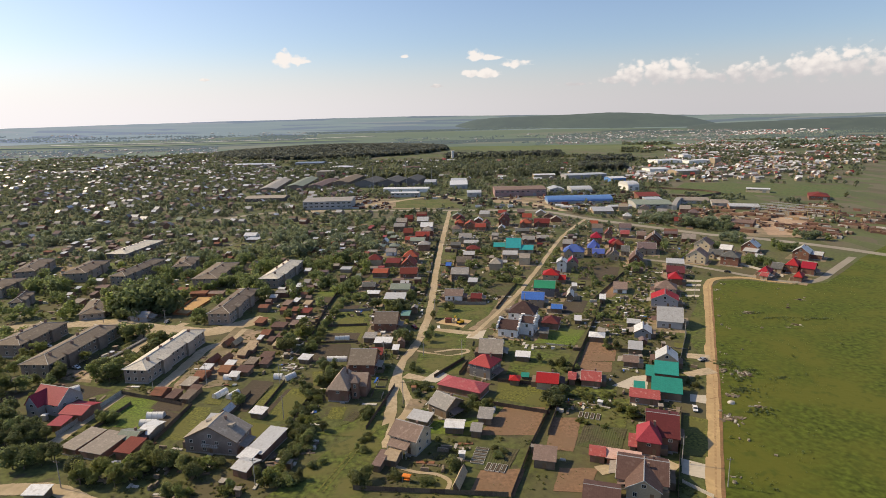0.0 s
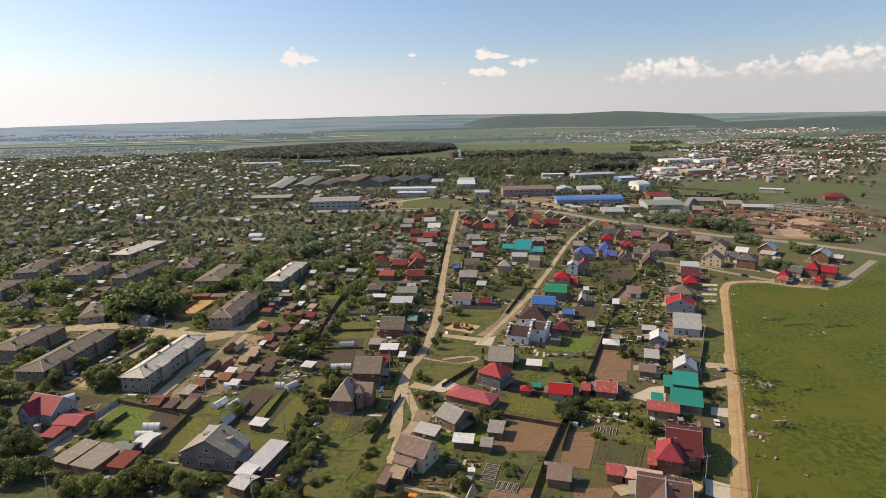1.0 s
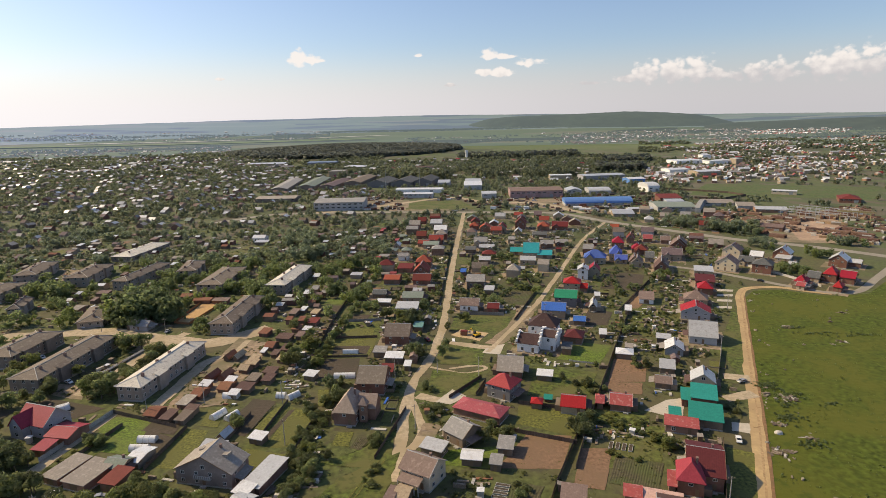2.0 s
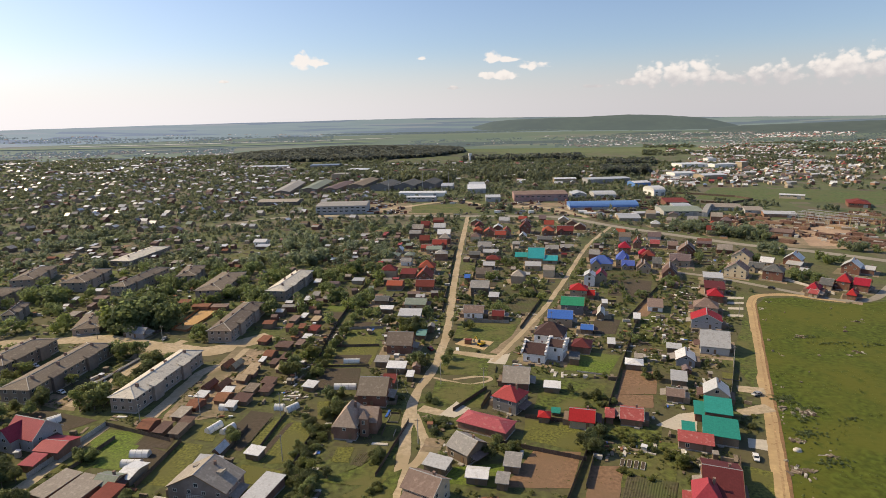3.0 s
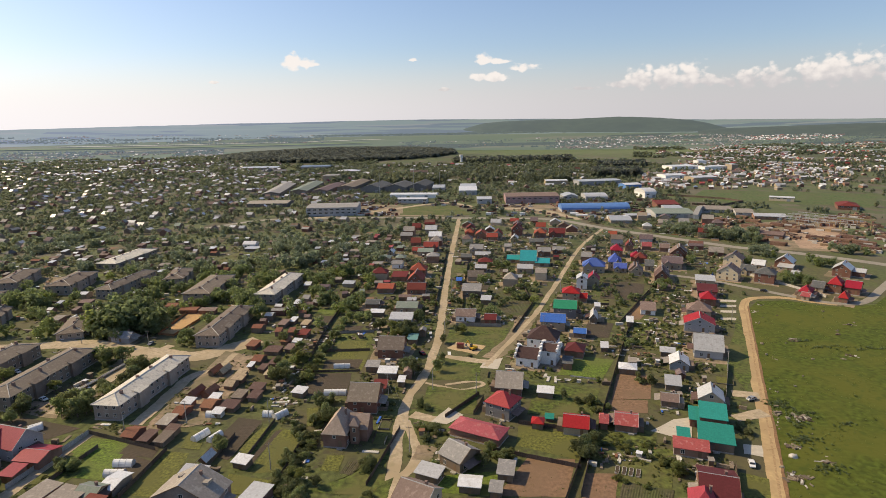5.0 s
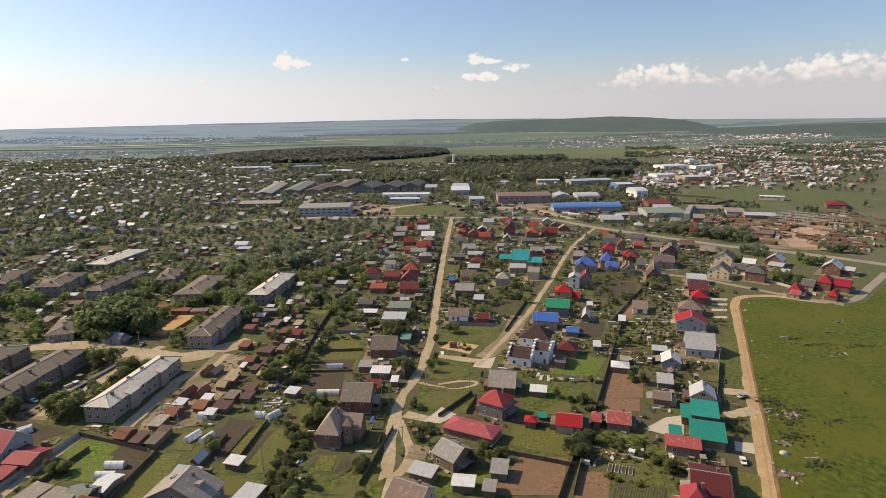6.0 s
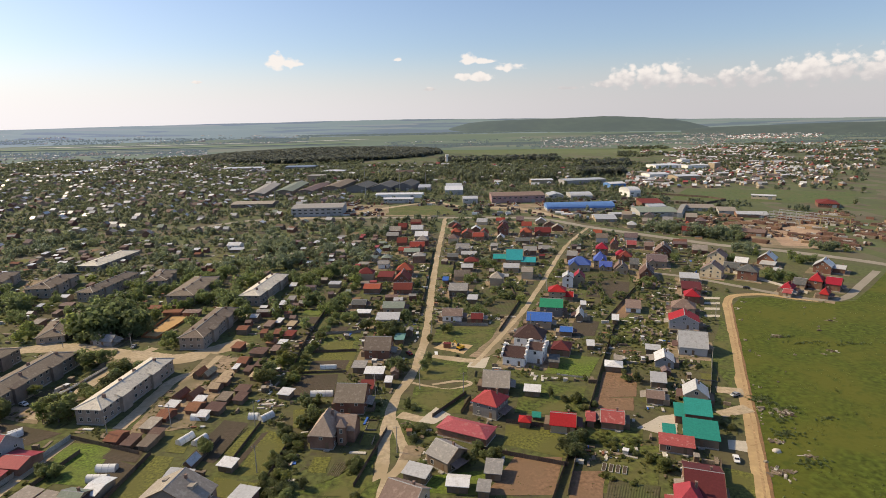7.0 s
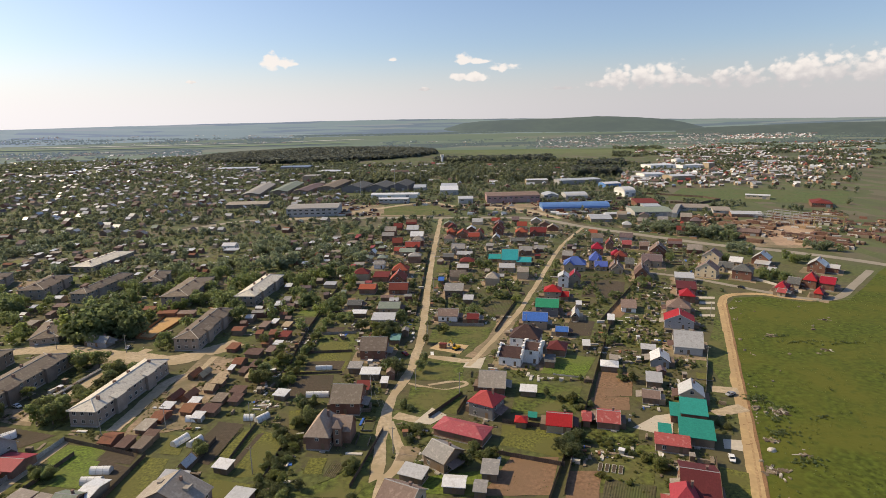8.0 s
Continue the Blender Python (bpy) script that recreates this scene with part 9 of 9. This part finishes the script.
bm = bmesh.new()
box(bm, -0.35, 0.35, -0.74, -0.69, 0.05, 1.8)
PILE_MESHES["privy_door"] = mesh_of("door", bm, BROWN_FRAME)
counts = {"wood": 0, "board": 0, "privy": 0}
for i in range(6000):
    y = random.uniform(112, 300)
    x = random.uniform(road_x(y) - 70, track_x(y) - 6)
    kind = random.choice(("wood", "wood", "board", "board", "privy"))
    if counts[kind] >= {"wood": 80, "board": 110, "privy": 20}[kind] or not in_view(x, y) or not free(x, y, 1, True) or not tidy(x, y):
        continue
    counts[kind] += 1
    take(x, y, 1)
    if kind == "privy":
        ob = tagged(new("privy", PILE_MESHES["privy"]), "small wooden privy with a sloping grey roof", "privy", "garden privies")
        part("roof", PILE_MESHES["privy_roof"], None, ob)
        part("door", PILE_MESHES["privy_door"], None, ob)
    else:
        name, label = ("woodpile", "stacked firewood under open sky in a garden") if kind == "wood" else ("timber_beam", "pale weathered timber beam lying in a yard")
        ob = tagged(new(name, PILE_MESHES[kind, random.choice((0.9, 1.3, 1.8))]), label, "woodpile" if kind == "wood" else "timber beam", "garden " + name + "s")
    ob.matrix_world = pose(x, y, 0, 0, 0, grid_rot(x, y) + random.choice((0, 90)) + random.uniform(-10, 10))

# ---- odds and ends in the yards: boards, barrels, covers, too many to count ----
verts, faces, index = [], [], []
CLUTTER = [FENCE["pale"], WOOD, ROOF["pale", "X"], ROOF["rust", "X"], FENCE["dark"], ROOF["blue", "X"], FILM]
for i in range(30000):
    y = random.uniform(125, 520)
    x = random.uniform(road_x(y) - 55, track_x(y) - 8) if random.random() < 0.75 else random.uniform(-0.8 * y, -40)
    if not in_view(x, y) or not free(x, y, 0, True) or not tidy(x, y) or not clump(x, y, 9, 0.0):
        continue
    turn = radians(grid_rot(x, y) + random.choice((0, 90)) + random.uniform(-12, 12))
    which = random.choice((0, 1, 1, 1, 3, 4, 4, 1, 4, 0, 2 if random.random() < 0.5 else 4, 6 if random.random() < 0.5 else 1, 5 if random.random() < 0.15 else 1))
    kind = random.random()
    if kind < 0.55:         # boards and crates
        slab(x, y, 0, random.uniform(0.08, 0.6), random.uniform(0.1, 0.4), random.uniform(0.25, 1.2), turn, which)
    elif kind < 0.8:        # framed beds, sheets and cold frames
        slab(x, y, 0, random.uniform(0.12, 0.35), random.uniform(0.35, 0.7), random.uniform(1.2, 2.8), turn, which)
    elif kind < 0.9:        # stacks of firewood
        slab(x, y, 0, random.uniform(0.9, 1.5), random.uniform(0.4, 0.6), random.uniform(0.8, 2.0), turn, random.choice((1, 1, 0, 4)))
    elif kind < 0.935:      # privies and hutches
        s, t = random.uniform(0.6, 0.9), random.uniform(1.6, 2.2)
        slab(x, y, 0, t, s, s, turn, random.choice((1, 4, 0)))
        slab(x, y, t, t + 0.1, s + 0.2, s + 0.2, turn, random.choice((2, 3, 1)))
    if len(index) > 5 * 3400:
        break
tagged(bulk("yard_clutter", verts, faces, CLUTTER, index), "boards, barrels, covers and woodpiles scattered over garden yards", "yard clutter", kind="stuff")

# rubbish, stones and boards thrown out along the track
verts.clear(), faces.clear(), index.clear()
for i in range(420):
    y = random.uniform(105, 300)
    x = track_x(y) + 4 + random.expovariate(1 / 4)
    if not in_view(x, y) or not clump(x, y, 6, 0.3) or x > track_x(y) + 45:
        continue
    slab(x, y, 0, random.uniform(0.1, 0.45), random.uniform(0.1, 0.35), random.uniform(0.15, 0.7), random.uniform(0, math.tau), random.choice((1, 1, 2, 2, 2, 0)))
tagged(bulk("litter", verts, faces, [FENCE["pale"], WOOD, RUBBLE, FILM], index), "stones, boards and rubbish scattered in grass beside the track", "litter", kind="stuff")


def rubbish_heap(x, y, reach, n):
    """Broken boards, slabs and blocks thrown on one heap."""
    verts.clear(), faces.clear(), index.clear()
    for i in range(n):
        a, r = random.uniform(0, math.tau), reach * random.random()
        high = random.uniform(0.1, 0.7) * (1.2 - r / reach)
        slab(x + math.cos(a) * r, y + math.sin(a) * r * 0.7, 0, high, random.uniform(0.12, 0.5), random.uniform(0.2, 1.3), random.uniform(0, math.tau), random.choice((0, 1, 1, 2, 3, 3)))
    tagged(bulk("rubbish_heap", verts, faces, [FENCE["pale"], WOOD, RUBBLE, FENCE["dark"]], index), "heap of broken boards and rubble dumped on grass", "rubbish heap", "rubbish heaps on the meadow")


for x, y, reach, n in ((126.6, 175.9, 4.2, 30), (168.9, 245.1, 3.6, 18), (104.4, 142.9, 4.0, 26), (112.0, 158.5, 3.0, 12), (120.5, 180.0, 1.8, 7), (117.5, 150.5, 2.2, 8), (206.0, 262.0, 2.6, 9), (192.0, 250.0, 2.0, 6), (181.0, 226.0, 2.6, 8)):
    rubbish_heap(x, y, reach, n)
bm = bmesh.new()
bmesh.ops.create_icosphere(bm, subdivisions=3, radius=1)
for v in bm.verts:
    r = 1 + 0.25 * noise.noise(v.co * 1.4) + 0.06 * noise.noise(v.co * 5)
    v.co = Vector((v.co.x * 1.35 * r, v.co.y * 1.1 * r, max(-0.05, v.co.z * 1.0 * r)))
tagged(part("boulder", bm, FENCE["pale"]), "big rounded whitish stone lying in grass", "boulder").location = (109.8, 153.8, 0)

# tussocks and low weeds on the meadow and the verges
TUFTS = []
for x, y, rx, ry, n in ((124.5, 185.5, 5.0, 4.0, 110), (118.0, 163.0, 5.5, 4.0, 90), (123.0, 172.0, 3.0, 3.0, 40), (128.0, 178.5, 6.0, 2.5, 60), (139.0, 171.0, 4.0, 1.5, 30), (116.0, 147.0, 5.0, 3.0, 50), (170.0, 244.0, 5.0, 2.0, 40), (195.0, 232.0, 12.0, 2.0, 50), (176.0, 236.0, 14.0, 1.6, 50)):
    TUFTS += [(random.gauss(x, rx / 2), random.gauss(y, ry / 2), random.uniform(0.25, 0.75), random.choice(("dark", "broad"))) for i in range(n)]
for i in range(1900):
    y = random.uniform(105, 300)
    x = random.uniform(track_x(y) + 4, min(track_x(y) + 190, 0.84 * (y + 20)))
    if not in_view(x, y) or not clump(x, y, 14, random.uniform(-0.25, 0.45)):
        continue
    TUFTS.append((x, y, random.uniform(0.12, 0.36) if random.random() < 0.97 else random.uniform(0.5, 0.9), random.choice(("broad", "fresh", "fresh", "fresh"))))
woods("meadow_weeds", "low tussocks and weeds on the green meadow", TUFTS, 1.6, FAR, leaves=LEAF)
VERGE = []
for i in range(22000):
    y = random.uniform(125, 560)
    x = random.uniform(-0.8 * y, track_x(y) + 3)
    if in_view(x, y) and free(x, y, 0, True) and tidy(x, y) and clump(x, y, 11, -0.15):
        VERGE.append((x, y, random.uniform(0.25, 1.1), random.choice(("broad", "fresh", "fresh", "broad", "dark"))))
NEAR = []
for i in range(9000):
    y = random.uniform(104, 240)
    x = random.uniform(-0.8 * y, track_x(y) + 2)
    if in_view(x, y) and free(x, y, 0, True) and tidy(x, y):
        NEAR.append((x, y, random.uniform(0.15, 0.5), random.choice(("broad", "fresh", "fresh"))))
LAWN = []
for i in range(9000):
    y = random.uniform(110, 300)
    x = random.uniform(road_x(y) - 50, track_x(y))
    if in_view(x, y) and free(x, y, 0, True) and not tidy(x, y) and clump(x, y, 5, 0.0):
        LAWN.append((x, y, random.uniform(0.08, 0.24), random.choice(("broad", "fresh", "fresh"))))
VERGE = LAWN[:2200] + NEAR[:3000] + VERGE[:5500] + [(x, y, random.uniform(0.15, 0.38), random.choice(("broad", "fresh", "fresh"))) for x, y in ROW_PLANTS if random.random() < 0.7][:4000]
woods("garden_undergrowth", "low shrubs, currant bushes and weeds between garden plots", VERGE, 2.2, FAR, leaves=LEAF)


# piles of boards, trunks and gear all over the timber yard and the lots of the works
def piles(name, label, category, corners, tries, materials, low, high, turns, bias):
    verts.clear(), faces.clear(), index.clear()
    q = [Vector(c) for c in corners]
    for i in range(tries):
        u, v = random.random(), random.random()
        p = q[0].lerp(q[1], u).lerp(q[3].lerp(q[2], u), v)
        if not free(p.x, p.y, 1, True) or not tidy(p.x, p.y) or not clump(p.x, p.y, 22, bias):
            continue
        turn = radians(random.choice(turns) + random.uniform(-8, 8))
        a, b, c = random.uniform(0.7, 1.6) * low, random.uniform(1.5, 5) * low, random.uniform(0.4, high)
        slab(p.x, p.y, 0, c, a, b, turn, random.randrange(len(materials)))
        if random.random() < 0.5:
            slab(p.x, p.y, c, c * 1.5, a * 0.7, b * 0.95, turn + 0.04, random.randrange(len(materials)))
    tagged(bulk(name, verts, faces, materials, index), label, category, kind="stuff")


PILE = surface("reddish_timber", (0.2, 0.105, 0.08), 0.9, grain=1.2, vary=0.25)
TAN_BOARDS = surface("tan_boards", (0.36, 0.25, 0.15), 0.9, grain=1.2, vary=0.2)
piles("timber_piles", "low piles of reddish boards and trunks over a bare timber yard", "timber", ((243, 560), (330, 405), (455, 430), (440, 570)), 1150, [LOGS, PILE, TAN_BOARDS, WOOD, LOGS, FENCE["pale"], FENCE["dark"]], 1.0, 2.4, (-45, 45, -40, 50), 0.0)
piles("scrap_piles", "crates, pipes and scrap around the works", "scrap", ((-130, 640), (250, 560), (290, 720), (-130, 790)), 1500, [WOOD, FENCE["grey"], ROOF["rust", "X"], ROOF["pale", "X"], FENCE["dark"], PILE], 0.8, 2.2, (-4, 86, -10, 80), -0.1)


def crane_track(x, y, length, rot):
    """An open steel runway on posts."""
    ob = tagged(new("crane_track"), "grey steel crane runway on posts over timber", "crane runway", "crane runways")
    ob.matrix_world = pose(x, y, 0, 0, 0, rot)
    for s in (-6, 6):
        bm = bmesh.new()
        box(bm, -length / 2, length / 2, s - 0.15, s + 0.15, 4.6, 5.1)
        part("rail_beam", bm, STEEL, ob)
    bm = bmesh.new()
    box(bm, -0.15, 0.15, -0.15, 0.15, 0, 4.59)
    post = mesh_of("post", bm, STEEL)
    for i in range(int(length / 8) + 1):
        for s in (-6, 6):
            part("post", post, None, ob).location = (-length / 2 + 0.4 + i * (length - 0.8) / int(length / 8), s, 0)


for x, y, length, rot in ((372, 532, 58, -58), (388, 541, 58, -58), (357, 523, 44, -58)):
    crane_track(x, y, length, rot)
